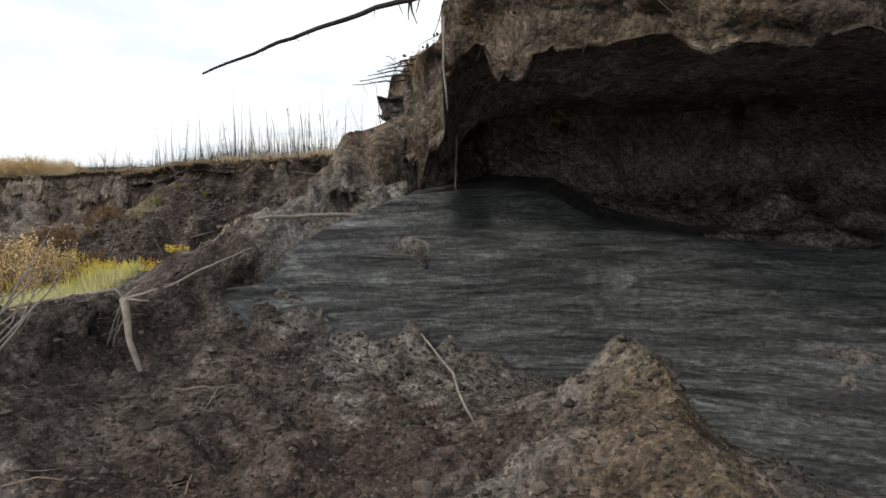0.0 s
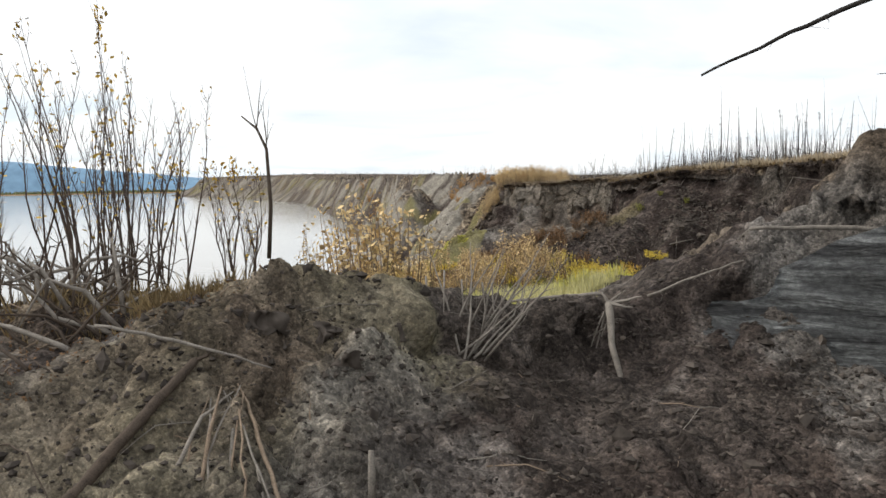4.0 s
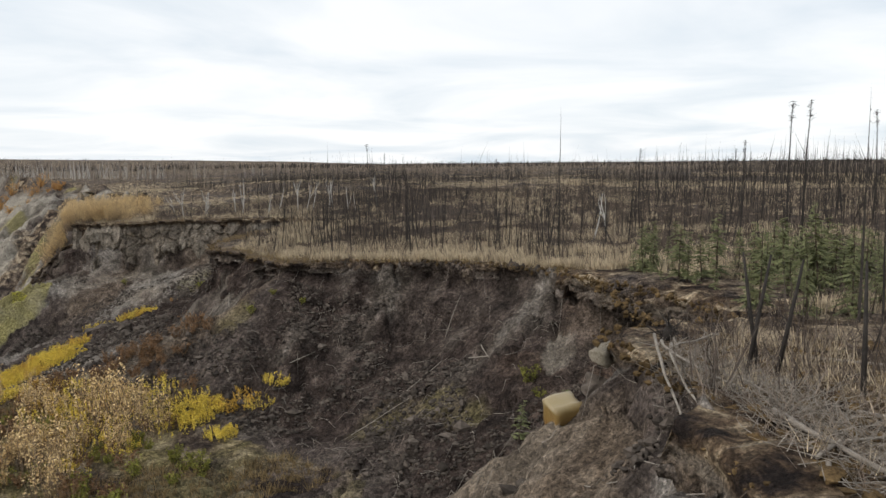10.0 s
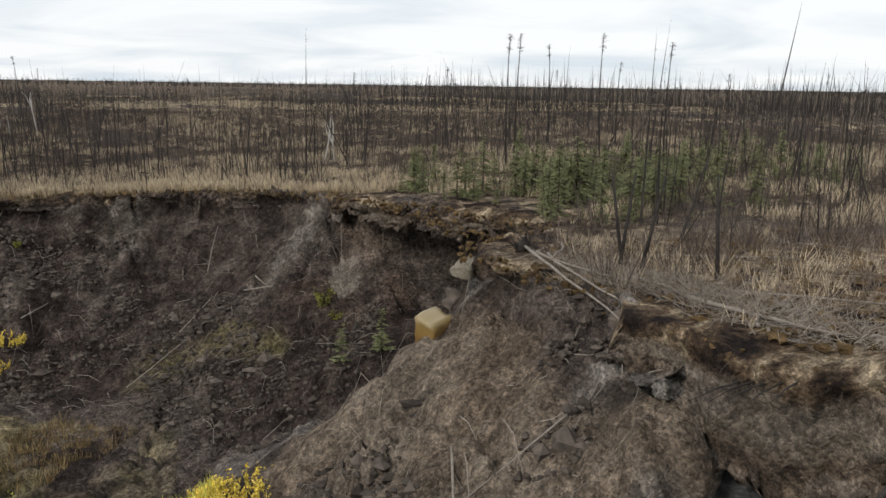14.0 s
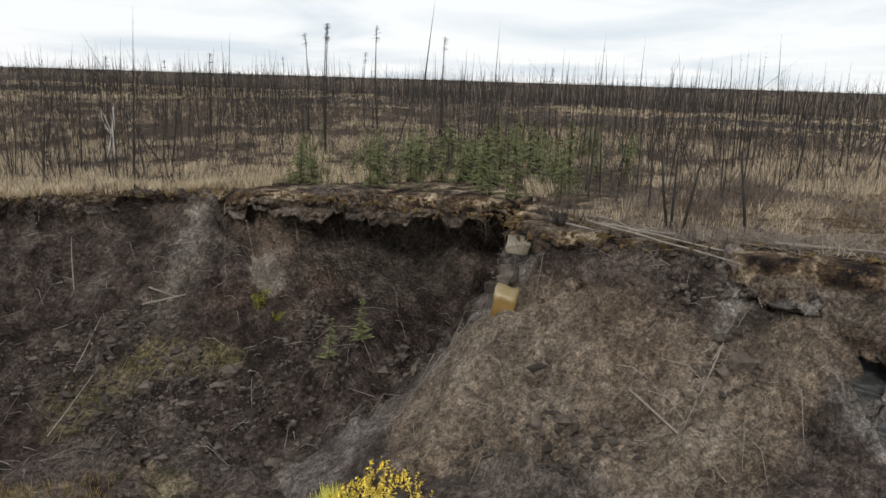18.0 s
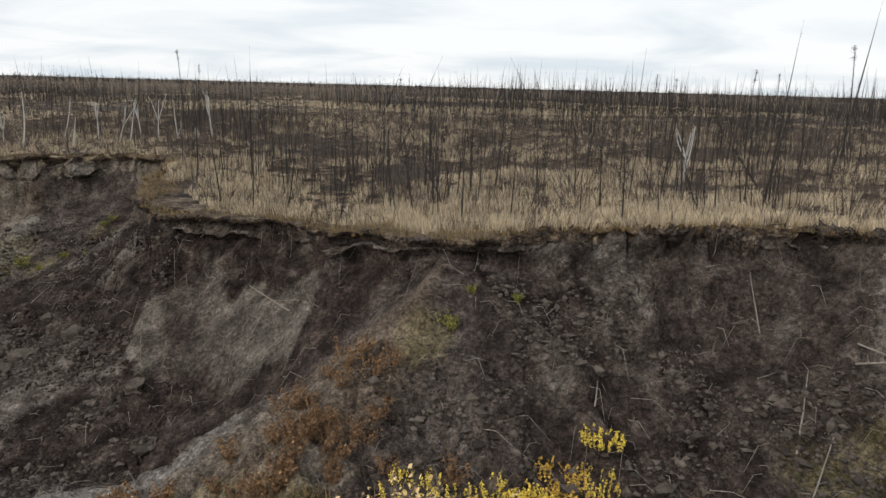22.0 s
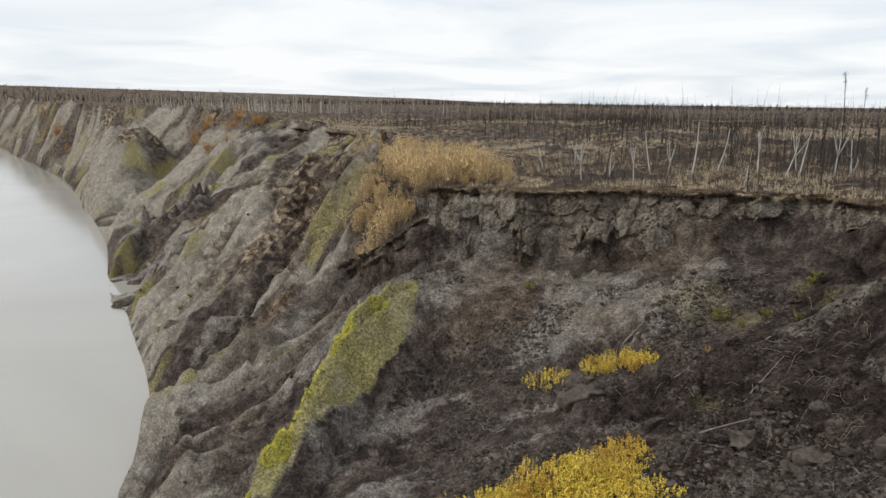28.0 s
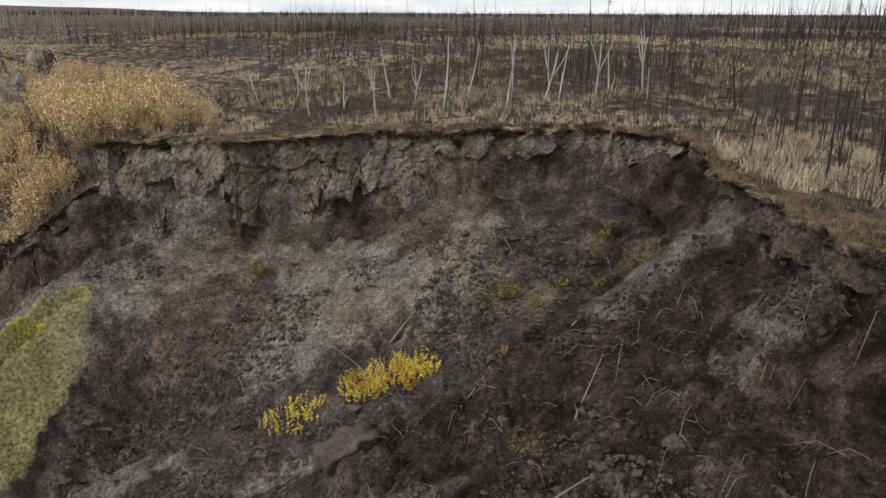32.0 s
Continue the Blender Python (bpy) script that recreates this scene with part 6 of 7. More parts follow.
tagged(new("pit_clods", clods("pit_clods", p[:, 0], p[:, 1], ground_at(p[:, 0], p[:, 1]), 0.012 + 0.016 * rng.gamma(1.4, 1.0, len(p)), CLOD, rng)), "crumbled silt clods on the pit floor", "soil", kind="stuff")
p = scatter(rng, [(-73, 84), (-62, 70), (-58, 56), (-52, 46), (-86, 80), (-101, 97), (-113, 120), (-150, 166), (-110, 160), (-84, 130), (-74, 112)], 700, bare)
tagged(new("bluff_blocks", clods("bluff_blocks", p[:, 0], p[:, 1], ground_at(p[:, 0], p[:, 1]), 0.03 + 0.05 * rng.gamma(1.4, 1.0, len(p)), CLOD, rng)), "dried silt blocks on the river bluff", "soil", kind="stuff")
edge = along([q for q in EDGE if -75 < q[0] < 3], 0.16)
edge = np.concatenate([edge, along([(8, 9.4), (4, 12), (1.7, 14), (0.6, 16.4), (0, 18.6), (-0.8, 20.6), (-1.2, 22.4)], 0.14), along([(0, 35.1), (1.9, 36.1), (3.8, 37.3), (3.7, 40.5), (2.5, 43.4), (1.3, 46.4), (-0.1, 49.2), (-0.7, 51.6), (-1.5, 54.2)], 0.12)])
ex, ey = edge[:, 0] + rng.normal(size=len(edge)) * 0.28, edge[:, 1] + rng.normal(size=len(edge)) * 0.28
ez = plateau(ex, ey) - np.abs(rng.normal(size=len(edge))) * 0.18
tagged(new("turf_rags", clods("turf_rags", ex, ey, ez, rng.uniform(0.04, 0.12, len(ex)) * np.where(ey < 24, 0.55, 1.2), TURFMAT, rng, 1.1)), "torn turf clumps along the rim", "turf", kind="stuff")
p = scatter(rng, [(-0.8, 24), (0.6, 18.8), (3, 15.4), (10, 11.5), (18, 12), (22, 24), (12, 32), (2, 33.4), (-0.6, 31)], 2600)
tagged(new("moss_hummocks", clods("moss_hummocks", p[:, 0], p[:, 1], top_of(p[:, 0], p[:, 1]) - 0.04, rng.uniform(0.05, 0.24, len(p)), TURFMAT, rng, 0.55)), "ochre moss hummocks on the spur top", "moss", kind="stuff")
p = scatter(rng, [(-0.6, 24), (1.4, 19.4), (10, 12.5), (22, 16), (22, 32), (2, 33.4)], 1300, lambda x, y: fbm(x, y, 3, 2, 96) > 0.05)
tagged(new("spur_grass", tufts("spur_grass", p[:, 0], p[:, 1], top_of(p[:, 0], p[:, 1]), rng.uniform(0.15, 0.6, len(p)) * rng.choice([0.6, 1.0, 1.5], len(p)), 7, STRAW, rng, 0.012, 0.5)), "dry grass tufts among dead boughs on the spur", "grass", kind="stuff")
p = scatter(rng, [(-0.6, 24), (0.8, 19), (3, 15.4), (10, 11.5), (24, 14), (24, 34), (2, 33.4), (-0.8, 30)], 4200)
tagged(new("spur_brush", tufts("spur_brush", p[:, 0], p[:, 1], top_of(p[:, 0], p[:, 1]), rng.uniform(0.2, 1.0, len(p)), 5, BRUSH, rng, 0.008, 0.8)), "grey leafless twigs over the burnt spur top", "brush", kind="stuff")
b = Batch()
for k in rng.choice(len(edge), 700):
    foot = np.array([edge[k, 0], edge[k, 1], plateau(edge[k, 0], edge[k, 1]) - 0.15]) + rng.normal(size=3) * [0.35, 0.35, 0.05]
    drop = rng.uniform(0.2, 1.1)
    b.tube(stem_path(rng, foot, foot + [rng.normal() * 0.3 - 0.2, rng.normal() * 0.3 - 0.1, -drop], 0.12, 4), 0.010 * np.linspace(1.2, 0.4, 4), 3)
tagged(new("hanging_roots", b.mesh("hanging_roots", DARKWOOD)), "fine roots hanging from the torn turf edge", "roots", kind="stuff")


# ---- fallen logs and sticks ----


def log(name, label, start, end, thick, mat, rng, stubs=3, sag=0.06, group="fallen logs", lift=0.0, rest=True):
    """A fallen trunk between two places; start and end in plan lie on the ground unless a height is given."""
    pts = []
    for q in (start, end):
        pts.append(np.array([q[0], q[1], q[2] if len(q) > 2 else float(top_of(q[0], q[1])) + thick + lift]))
    root = new(name)
    mid = (pts[0] + pts[1]) / 2
    root.location = mid
    path = stem_path(rng, pts[0] - mid, pts[1] - mid, sag, 7)
    b = Batch()
    b.tube(path, thick * np.linspace(1, 0.45, 7) * rng.uniform(0.9, 1.1, 7), 6)
    part("trunk", b.mesh("trunk", mat, True), root)
    for _ in range(stubs):
        k = int(rng.integers(1, 6))
        tip = path[k] + rng.normal(size=3) * [0.25, 0.25, 0.12] + [0, 0, 0.12]
        t = Batch()
        t.tube([path[k], (path[k] + tip) / 2, tip], thick * np.array([0.4, 0.28, 0.12]), 4)
        part("stub", t.mesh("stub", mat), root)
    return tagged(root, label, "log", group)


rng = np.random.default_rng(14)
for a, c, w, mat in [((0.5, 33.5), (-0.9, 24.8), 0.07, ASHWOOD), ((0.3, 29.6), (-0.6, 24.2), 0.055, ASHWOOD), ((4.1, 37.2), (-0.2, 31.5), 0.05, ASHWOOD), ((0.4, 24.6), (1.6, 19.8), 0.07, DARKWOOD),
                     ((1.6, 19.6), (3.0, 17.2), 0.07, ASHWOOD), ((2.4, 24.6), (5.8, 21.6), 0.05, ASHWOOD), ((6.0, 26.5), (9.4, 22.0), 0.06, DARKWOOD), ((3.4, 30.2), (7.8, 27.0), 0.05, ASHWOOD), ((5.4, 31.8), (4.6, 26.4), 0.05, DARKWOOD), ((9.6, 30), (13, 25.6), 0.06, ASHWOOD),
                     ((12, 33.4), (9.8, 29.2), 0.05, ASHWOOD), ((14, 29), (18, 27), 0.06, DARKWOOD), ((1.6, 27.6), (3.8, 23.8), 0.045, DARKWOOD), ((-0.2, 26.6), (1.0, 22.2), 0.04, DARKWOOD)]:
    log("fallen_log", "weathered fallen trunk lying on the turf rim" if mat is ASHWOOD else "charred fallen trunk lying on burnt turf", a, c, w, mat, rng)
PILE = [((-0.6, 31.2, 3.35), (-1.3, 24.3, 2.75), 0.055), ((-0.3, 30.2, 3.3), (-0.7, 24.4, 2.95), 0.05), ((1.9, 33.0), (-0.6, 29.4, 3.3), 0.05), ((0.5, 24.2), (1.2, 20.2), 0.075), ((0.4, 21.4), (0.3, 19.6), 0.05),
        ((2.0, 20.0), (3.0, 18.6), 0.06), ((0.3, 21.6), (2.2, 22.8), 0.05), ((0.3, 28.7), (0.9, 25.4), 0.045), ((-0.5, 30.6, 3.3), (0.6, 26.0), 0.05)]
for a, c, w in PILE:
    log("piled_log", "bleached grey log in the pile on the spur", a, c, w, ASHWOOD, rng, 4, 0.22, "piled logs", 0.06)
for a, c, w in [((-2.9, 24.6), (-3.9, 24.9), 0.04), ((-5.2, 26.8), (-6.8, 22.9), 0.05), ((-2.8, 24.6), (-6.0, 24.6), 0.03), ((-53.5, 104.6), (-51.9, 104.5), 0.09), ((-59.6, 99.8), (-58.8, 101), 0.05), ((-62, 94), (-58.5, 95.6), 0.04), ((-50.6, 96), (-47.6, 99.4), 0.04),
                ((-12.6, 52.6), (-9.2, 55.2), 0.05), ((-7.4, 54.2), (-5.6, 51.6), 0.06), ((-14.4, 50.4), (-10.6, 52.4), 0.04), ((-6.6, 54.8), (-6.0, 52.6), 0.05), ((-20, 57), (-18, 59.6), 0.04), ((-46, 92), (-43.6, 95.2), 0.05), ((-49.5, 86.5), (-45.4, 88.2), 0.05),
                ((-44, 99), (-41, 101.2), 0.05), ((-57, 104.6), (-55.2, 103.2), 0.03), ((-9.2, 58.2), (-8.2, 60.2), 0.04), ((-30, 72), (-31.5, 76), 0.05)] :
    log("slope_stick", "bleached stick lying on the silt slope", a, c, w, ASHWOOD, rng, 2, 0.05, "slope sticks")


# ---- the ice alcove ----
def ice_material():
    m, t, b = material("silty_ground_ice", 0.42)
    co = add(t, "ShaderNodeTexCoord").outputs["Object"]
    stretch = add(t, "ShaderNodeMapping")
    stretch.inputs["Scale"].default_value = (0.35, 0.35, 4.2)
    t.links.new(co, stretch.inputs["Vector"])
    bands = noise_node(t, 1.0, 7, 0.62, stretch.outputs[0], 0.8)
    patch = noise_node(t, 0.35, 4, 0.5, co)
    fine = noise_node(t, 9.0, 6, 0.7, co)
    c = ramp_node(t, bands.outputs["Fac"], [(0.34, (0.032, 0.032, 0.033)), (0.46, (0.072, 0.073, 0.073)), (0.54, (0.108, 0.111, 0.109)), (0.60, (0.160, 0.164, 0.160)), (0.68, (0.058, 0.059, 0.058))]).outputs[0]
    lens = ramp_node(t, patch.outputs["Fac"], [(0.66, (0, 0, 0)), (0.70, (0.7, 0.7, 0.7))]).outputs[0]
    c = mix_node(t, lens, c, (0.20, 0.207, 0.20))
    thin = add(t, "ShaderNodeMapping")
    thin.inputs["Scale"].default_value = (1.6, 1.6, 11.0)
    t.links.new(co, thin.inputs["Vector"])
    strata = noise_node(t, 1.0, 5, 0.7, thin.outputs[0], 1.2)
    c = mix_node(t, 0.8, c, ramp_node(t, strata.outputs["Fac"], [(0.38, (0.35, 0.35, 0.35)), (0.50, (0.9, 0.9, 0.9)), (0.64, (1.7, 1.7, 1.68))]).outputs[0], "MULTIPLY")
    c = mix_node(t, 0.8, c, ramp_node(t, fine.outputs["Fac"], [(0.36, (0.4, 0.4, 0.4)), (0.62, (1.4, 1.4, 1.4))]).outputs[0], "MULTIPLY")
    t.links.new(c, b.inputs["Base Color"])
    h = add(t, "ShaderNodeMath", operation="MULTIPLY_ADD")
    h.inputs[1].default_value = 0.5
    t.links.new(fine.outputs["Fac"], h.inputs[0])
    t.links.new(strata.outputs["Fac"], h.inputs[2])
    h2 = add(t, "ShaderNodeMath", operation="MULTIPLY_ADD")
    h2.inputs[1].default_value = 1.6
    t.links.new(bands.outputs["Fac"], h2.inputs[0])
    t.links.new(h.outputs[0], h2.inputs[2])
    bump_node(t, b, h2.outputs[0], 0.14, 0.9)
    return m


ICE = ice_material()


def ice_wall():
    top = along([(-5.8, 18.3, -2.7), (-4.4, 18.8, -2.3), (-2.9, 19.1, -1.4), (-1.2, 19.1, -0.7), (0.6, 19.5, -0.5), (2.6, 20.0, -0.6), (4.4, 20.2, -1.6), (8, 19.2, -2.0), (12, 17.3, -2.0), (20, 12.8, -1.9), (28, 5.6, -1.9)], 0.14)
    foot = along([(-5.6, 17.1, -4.2), (-4.4, 17.0, -4.2), (-2.6, 17.5, -4.7), (-1.0, 17.7, -5.0), (0.4, 17.7, -5.2), (2.4, 17.4, -5.8), (4, 16.8, -6.4), (7, 15.2, -7.0), (10, 13.4, -7.5), (16, 9.2, -8.0), (25, -1.0, -8.0)], 0.14)
    n = min(len(top), len(foot))
    top, foot = top[np.linspace(0, len(top) - 1, n).astype(int)], foot[np.linspace(0, len(foot) - 1, n).astype(int)]
    rows = []
    for j in range(-10, 61):
        v = max(j, 0) / 60
        p = top * (1 - v) + foot * v
        if j < 0:
            # the shelf behind the brink, under the roof
            p = top + [0.10 * -j, 0.42 * -j, 0.035 * -j]
            p[:, 2] += 0.05 * fbm(p[:, 0], p[:, 1], 1.2, 3, 101)
        else:
            ledge = 0.26 * np.abs(((p[:, 2] * 1.5 + 0.7 * fbm(p[:, 0], p[:, 1], 3.5, 3, 102)) % 1.0) - 0.35) + 0.22 * fbm(p[:, 0], p[:, 2] * 2.6, 2.6, 4, 103) + 0.10 * np.abs(fbm(p[:, 0] * 1.0, p[:, 2] * 3.5, 0.9, 3, 104))
            # a dark recess runs under the upper lens
            p[:, 1] += 0.7 * smooth(0.2, 1.2, p[:, 0]) * smooth(-1.75, -1.45, p[:, 2]) * smooth(-0.35, -0.6, p[:, 2])
            p = p + np.column_stack([-0.25 * (ledge + 0.2), -0.95 * (ledge + 0.2), 0 * ledge])
        rows.append(p)
    grid = np.stack(rows)
    r, c = grid.shape[:2]
    idx = np.arange(r * c).reshape(r, c)
    ob = new("ice_wall", mesh_of("ice_wall", grid.reshape(-1, 3), np.stack([idx[:-1, :-1], idx[1:, :-1], idx[1:, 1:], idx[:-1, 1:]], -1).reshape(-1, 4), ICE))
    return tagged(ob, "layered wall of grey silty ground ice in the alcove", "ice wall", kind="structure")


ice_wall()
rng = np.random.default_rng(15)


def branchy(name, label, category, path, radii, mat, twigs, rng, group="", partname="trunk"):
    """A bent stem or root with side twigs, each its own part."""
    root = new(name)
    path = np.asarray(path, float)
    root.location = path[0]
    fine = along(path, 0.25)
    k = np.linspace(0, 1, len(fine))
    fine = fine + rng.normal(size=fine.shape) * 0.012 - path[0]
    b = Batch()
    b.tube(fine, np.interp(k, np.linspace(0, 1, len(radii)), radii), 7)
    part(partname, b.mesh(partname, mat, True), root)
    for at, tip, w in twigs:
        p = fine[int(at * (len(fine) - 1))]
        q = p + np.asarray(tip, float)
        t = Batch()
        t.tube(stem_path(rng, p, q, 0.06, 5), w * np.linspace(1, 0.25, 5), 5)
        part("branch", t.mesh("branch", mat), root)
    return tagged(root, label, category, group)


def some(n, spread, drop, w, rng, lo=0.1, hi=0.95):
    return [(rng.uniform(lo, hi), rng.normal(size=3) * spread + [0, 0, drop], w * rng.uniform(0.6, 1.3)) for _ in range(n)]


branchy("leaning_dead_tree", "thin dead tree jutting out over the alcove edge", "dead tree", [(1.6, 17.0, 4.1), (0.1, 16.6, 3.95), (-1.2, 16.3, 3.62), (-3.2, 15.9, 2.85), (-5.0, 15.4, 2.05)], [0.075, 0.065, 0.055, 0.042, 0.022], CHAR,
        [(0.36, (-0.05, 0, -0.42), 0.03), (0.38, (0.12, 0.1, -0.5), 0.03), (0.34, (-0.15, 0.1, -0.35), 0.025), (0.40, (0.05, -0.1, 0.28), 0.02), (0.33, (0.1, -0.1, 0.4), 0.02), (0.25, (-0.3, 0.1, -0.9), 0.02), (0.22, (0.2, 0.0, -0.7), 0.02)] + some(10, 0.16, 0, 0.012, rng, 0.3, 0.9), rng)
branchy("hanging_root_stem", "pale stripped root hanging straight from the turf", "root", [(0.05, 16.0, 3.3), (0.03, 15.95, 2.2), (0.08, 15.95, 1.7), (0.12, 15.95, 1.3)], [0.028, 0.024, 0.03, 0.02], ASHWOOD, some(5, 0.12, -0.15, 0.008, rng), rng)
for n in range(5):
    y0 = 19.6 + 0.3 * n
    branchy("rim_twig", "scorched branch sticking out from the turf edge", "branch", [(-0.4, y0, 2.95 - 0.1 * n), (-1.0 - 0.15 * n, y0 - 0.1, 2.9 - 0.1 * n), (-1.5 - 0.25 * n, y0 - 0.2, 2.72 - 0.08 * n)], [0.03, 0.022, 0.008], CHAR, some(14, 0.16, 0, 0.008, rng), rng, "rim twigs")
branchy("bleached_log", "straight bleached log caught on the pit edge", "log", [(-4.75, 18.5, -1.15), (-3.4, 19.1, -1.12), (-2.0, 19.75, -1.2)], [0.045, 0.055, 0.06], ASHWOOD, [(0.02, (-0.15, 0.0, -0.45), 0.025), (0.05, (-0.4, -0.1, -0.5), 0.02)], rng)
branchy("rooty_branch", "knobbly grey branch with fine roots on the slope edge", "branch", [(-6.6, 16.9, -2.7), (-5.6, 17.4, -2.2), (-4.7, 17.9, -1.85)], [0.032, 0.026, 0.018], ASHWOOD, some(16, 0.12, -0.12, 0.008, rng), rng)
branchy("pit_edge_log", "thick weathered log along the pit edge", "log", [(-9.6, 15.6, -2.9), (-8.5, 16.0, -2.75), (-7.5, 16.4, -2.65)], [0.03, 0.045, 0.05], ASHWOOD, some(3, 0.25, -0.1, 0.02, rng), rng)
branchy("forked_root", "pale gnarled root stump hanging down the pit wall", "root", [(-7.1, 15.9, -2.75), (-6.95, 15.65, -3.1), (-6.85, 15.4, -3.6), (-6.5, 15.1, -4.15), (-6.5, 15.0, -4.4), (-6.9, 14.7, -4.55)], [0.095, 0.085, 0.065, 0.065, 0.085, 0.045], ASHWOOD,
        [(0.12, (0.55, 0.05, -0.05), 0.07), (0.10, (0.75, 0.1, 0.22), 0.055), (0.08, (0.35, 0.1, 0.3), 0.05), (0.05, (-0.4, -0.05, -1.6), 0.03), (0.05, (-0.55, -0.1, -1.7), 0.025), (0.06, (-0.3, 0.1, 0.25), 0.05)] + some(16, 0.22, -0.22, 0.012, rng, 0, 0.35), rng, "", "stump")
for n in range(15):
    foot = np.array([-8.85, 12.7, -3.65]) + rng.normal(size=3) * [0.22, 0.22, 0.06]
    tip = np.array([-8.5, 14.2, -1.75]) + rng.normal(size=3) * [0.75, 0.75, 0.42]
    branchy("dead_willow_stem", "bare grey willow stem of an uprooted clump", "dead shrub", [foot, (foot + tip) / 2 + rng.normal(size=3) * 0.10, tip], [0.030, 0.022, 0.007], ASHWOOD, some(7, 0.30, 0.12, 0.008, rng, 0.4, 1.0), rng, "uprooted willow stems")
for n in range(7):
    foot = np.array([-10.5 + 0.25 * n, 12.4 + 0.28 * n, -1.9 - 0.06 * n]) + rng.normal(size=3) * 0.1
    branchy("dangling_willow", "thin pale willow stem dangling over the pit edge", "dead shrub", [foot, foot + [0.25, -0.3, -0.5], foot + rng.normal(size=3) * 0.25 + [0.5, -0.4, -1.3]], [0.022, 0.018, 0.008], ASHWOOD, some(3, 0.15, -0.1, 0.008, rng), rng, "hanging stems")
for n in range(11):
    foot = np.array([-9.75, 7.6, -3.2]) + rng.normal(size=3) * [0.3, 0.25, 0.12]
    tip = np.array([-8.3 + 0.16 * (n - 5), 6.3 + 0.09 * (n - 5), -4.25]) + rng.normal(size=3) * 0.12
    branchy("cut_stem", "straight bare shrub stem lying down the slope", "dead shrub", [foot, (foot + tip) / 2 + [0, 0, 0.22], tip], [0.012, 0.016 if n % 3 else 0.03, 0.018 if n % 3 else 0.034], TANSTEM if n % 2 else ASHWOOD, some(2, 0.12, 0.05, 0.006, rng), rng, "slid shrub stems")
branchy("rotten_log", "rotten forked log sliding down the mound", "log", [(-10.3, 7.3, -2.75), (-10.15, 6.5, -3.2), (-9.9, 5.2, -3.95), (-9.8, 4.4, -4.4)], [0.07, 0.085, 0.09, 0.08], DARKWOOD, [(0.05, (0.25, 0.1, 0.15), 0.04), (0.1, (-0.2, 0.25, 0.1), 0.03)] + some(6, 0.2, 0.0, 0.012, rng), rng)
branchy("mound_stick", "long bleached stick across the mound", "stick", [(-11.6, 6.4, -2.15), (-10.6, 7.2, -2.45), (-9.4, 8.1, -2.9)], [0.03, 0.03, 0.015], ASHWOOD, some(3, 0.2, 0.05, 0.01, rng), rng)
branchy("post_stub", "short grey stub standing in the pit slope", "stick", [(-7.1, 7.85, -4.6), (-7.15, 7.9, -4.0), (-7.2, 7.95, -3.75)], [0.055, 0.055, 0.04], ASHWOOD, [], rng)
branchy("pit_stick", "thin pale stick leaning on the debris slope", "stick", [(0.5, 11.6, -4.2), (0.12, 12.3, -3.5), (-0.42, 13.0, -2.95)], [0.022, 0.024, 0.012], ASHWOOD, [], rng)
branchy("shelf_log", "pale log lying along the ice brink", "log", [(0.85, 20.75, -1.82), (2.6, 20.6, -1.84), (4.7, 20.2, -1.88)], [0.05, 0.045, 0.03], ASHWOOD, [], rng)
for n in range(26):
    x, y = rng.uniform(-10, -3), rng.uniform(4, 14)
    z = float(ground_at(x, y))
    d = rng.normal(size=2) * 0.35
    branchy("pit_twig", "broken twig on the pit floor", "stick", [(x, y, z + 0.02), (x + d[0], y + d[1], z + 0.12), (x + 2 * d[0], y + 2 * d[1], float(ground_at(x + 2 * d[0], y + 2 * d[1])) + 0.04)], [0.014, 0.011, 0.006], ASHWOOD if n % 2 else TANSTEM, some(1, 0.15, 0.1, 0.006, rng), rng, "pit twigs")

# ---- the tall bare willow on the knoll, and its fallen stems ----


def tall_willow(base, stems, spread, height, rng):
    root = new("tall_willow")
    root.location = base
    leaves = []
    for _ in range(stems):
        foot = rng.normal(size=3) * [spread * 0.45, spread * 0.45, 0]
        foot[2] = float(ground_at(base[0] + foot[0], base[1] + foot[1])) - base[2] - 0.1
        hh = height * rng.uniform(0.6, 1.05)
        tip = foot + [foot[0] * 0.5 + rng.normal() * 0.5, foot[1] * 0.5 + rng.normal() * 0.5, hh]
        path = stem_path(rng, foot, tip, 0.22, 8)
        b = Batch()
        b.tube(path, 0.030 * np.linspace(1, 0.16, 8) * rng.uniform(0.7, 1.2), 5)
        st = part("stem", b.mesh("stem", WILLOWBARK, True), root)
        t = Batch()
        for _ in range(24):
            k = rng.uniform(0.30, 0.98)
            p = np.array([np.interp(k, np.linspace(0, 1, 8), path[:, i]) for i in range(3)])
            ang, size = rng.uniform(0, 6.28), rng.uniform(0.3, 0.9) * (1.15 - 0.6 * k)
            q = p + [math.cos(ang) * size * 0.35, math.sin(ang) * size * 0.35, size]
            t.tube(stem_path(rng, p, q, 0.05, 4), 0.007 * np.linspace(1, 0.4, 4), 3)
            leaves.append(p + (q - p) * rng.uniform(0.3, 1.05, (5, 1)) + rng.normal(size=(5, 3)) * 0.04)
        tagged(part("twig_spray", t.mesh("twig_spray", WILLOWBARK), st), kind="stuff")
    c = np.concatenate(leaves)
    keep = rng.uniform(size=len(c)) < 0.08 + 0.75 * smooth(0.72, 1.0, c[:, 2] / height)
    g = Batch()
    g.put(*leaf_quads(rng, c[keep], 0.056))
    tagged(part("leaves", g.mesh("leaves", AMBER), root), kind="stuff")
    return tagged(root, "tall bare willow clump with a few orange leaves", "willow", "tall willows")


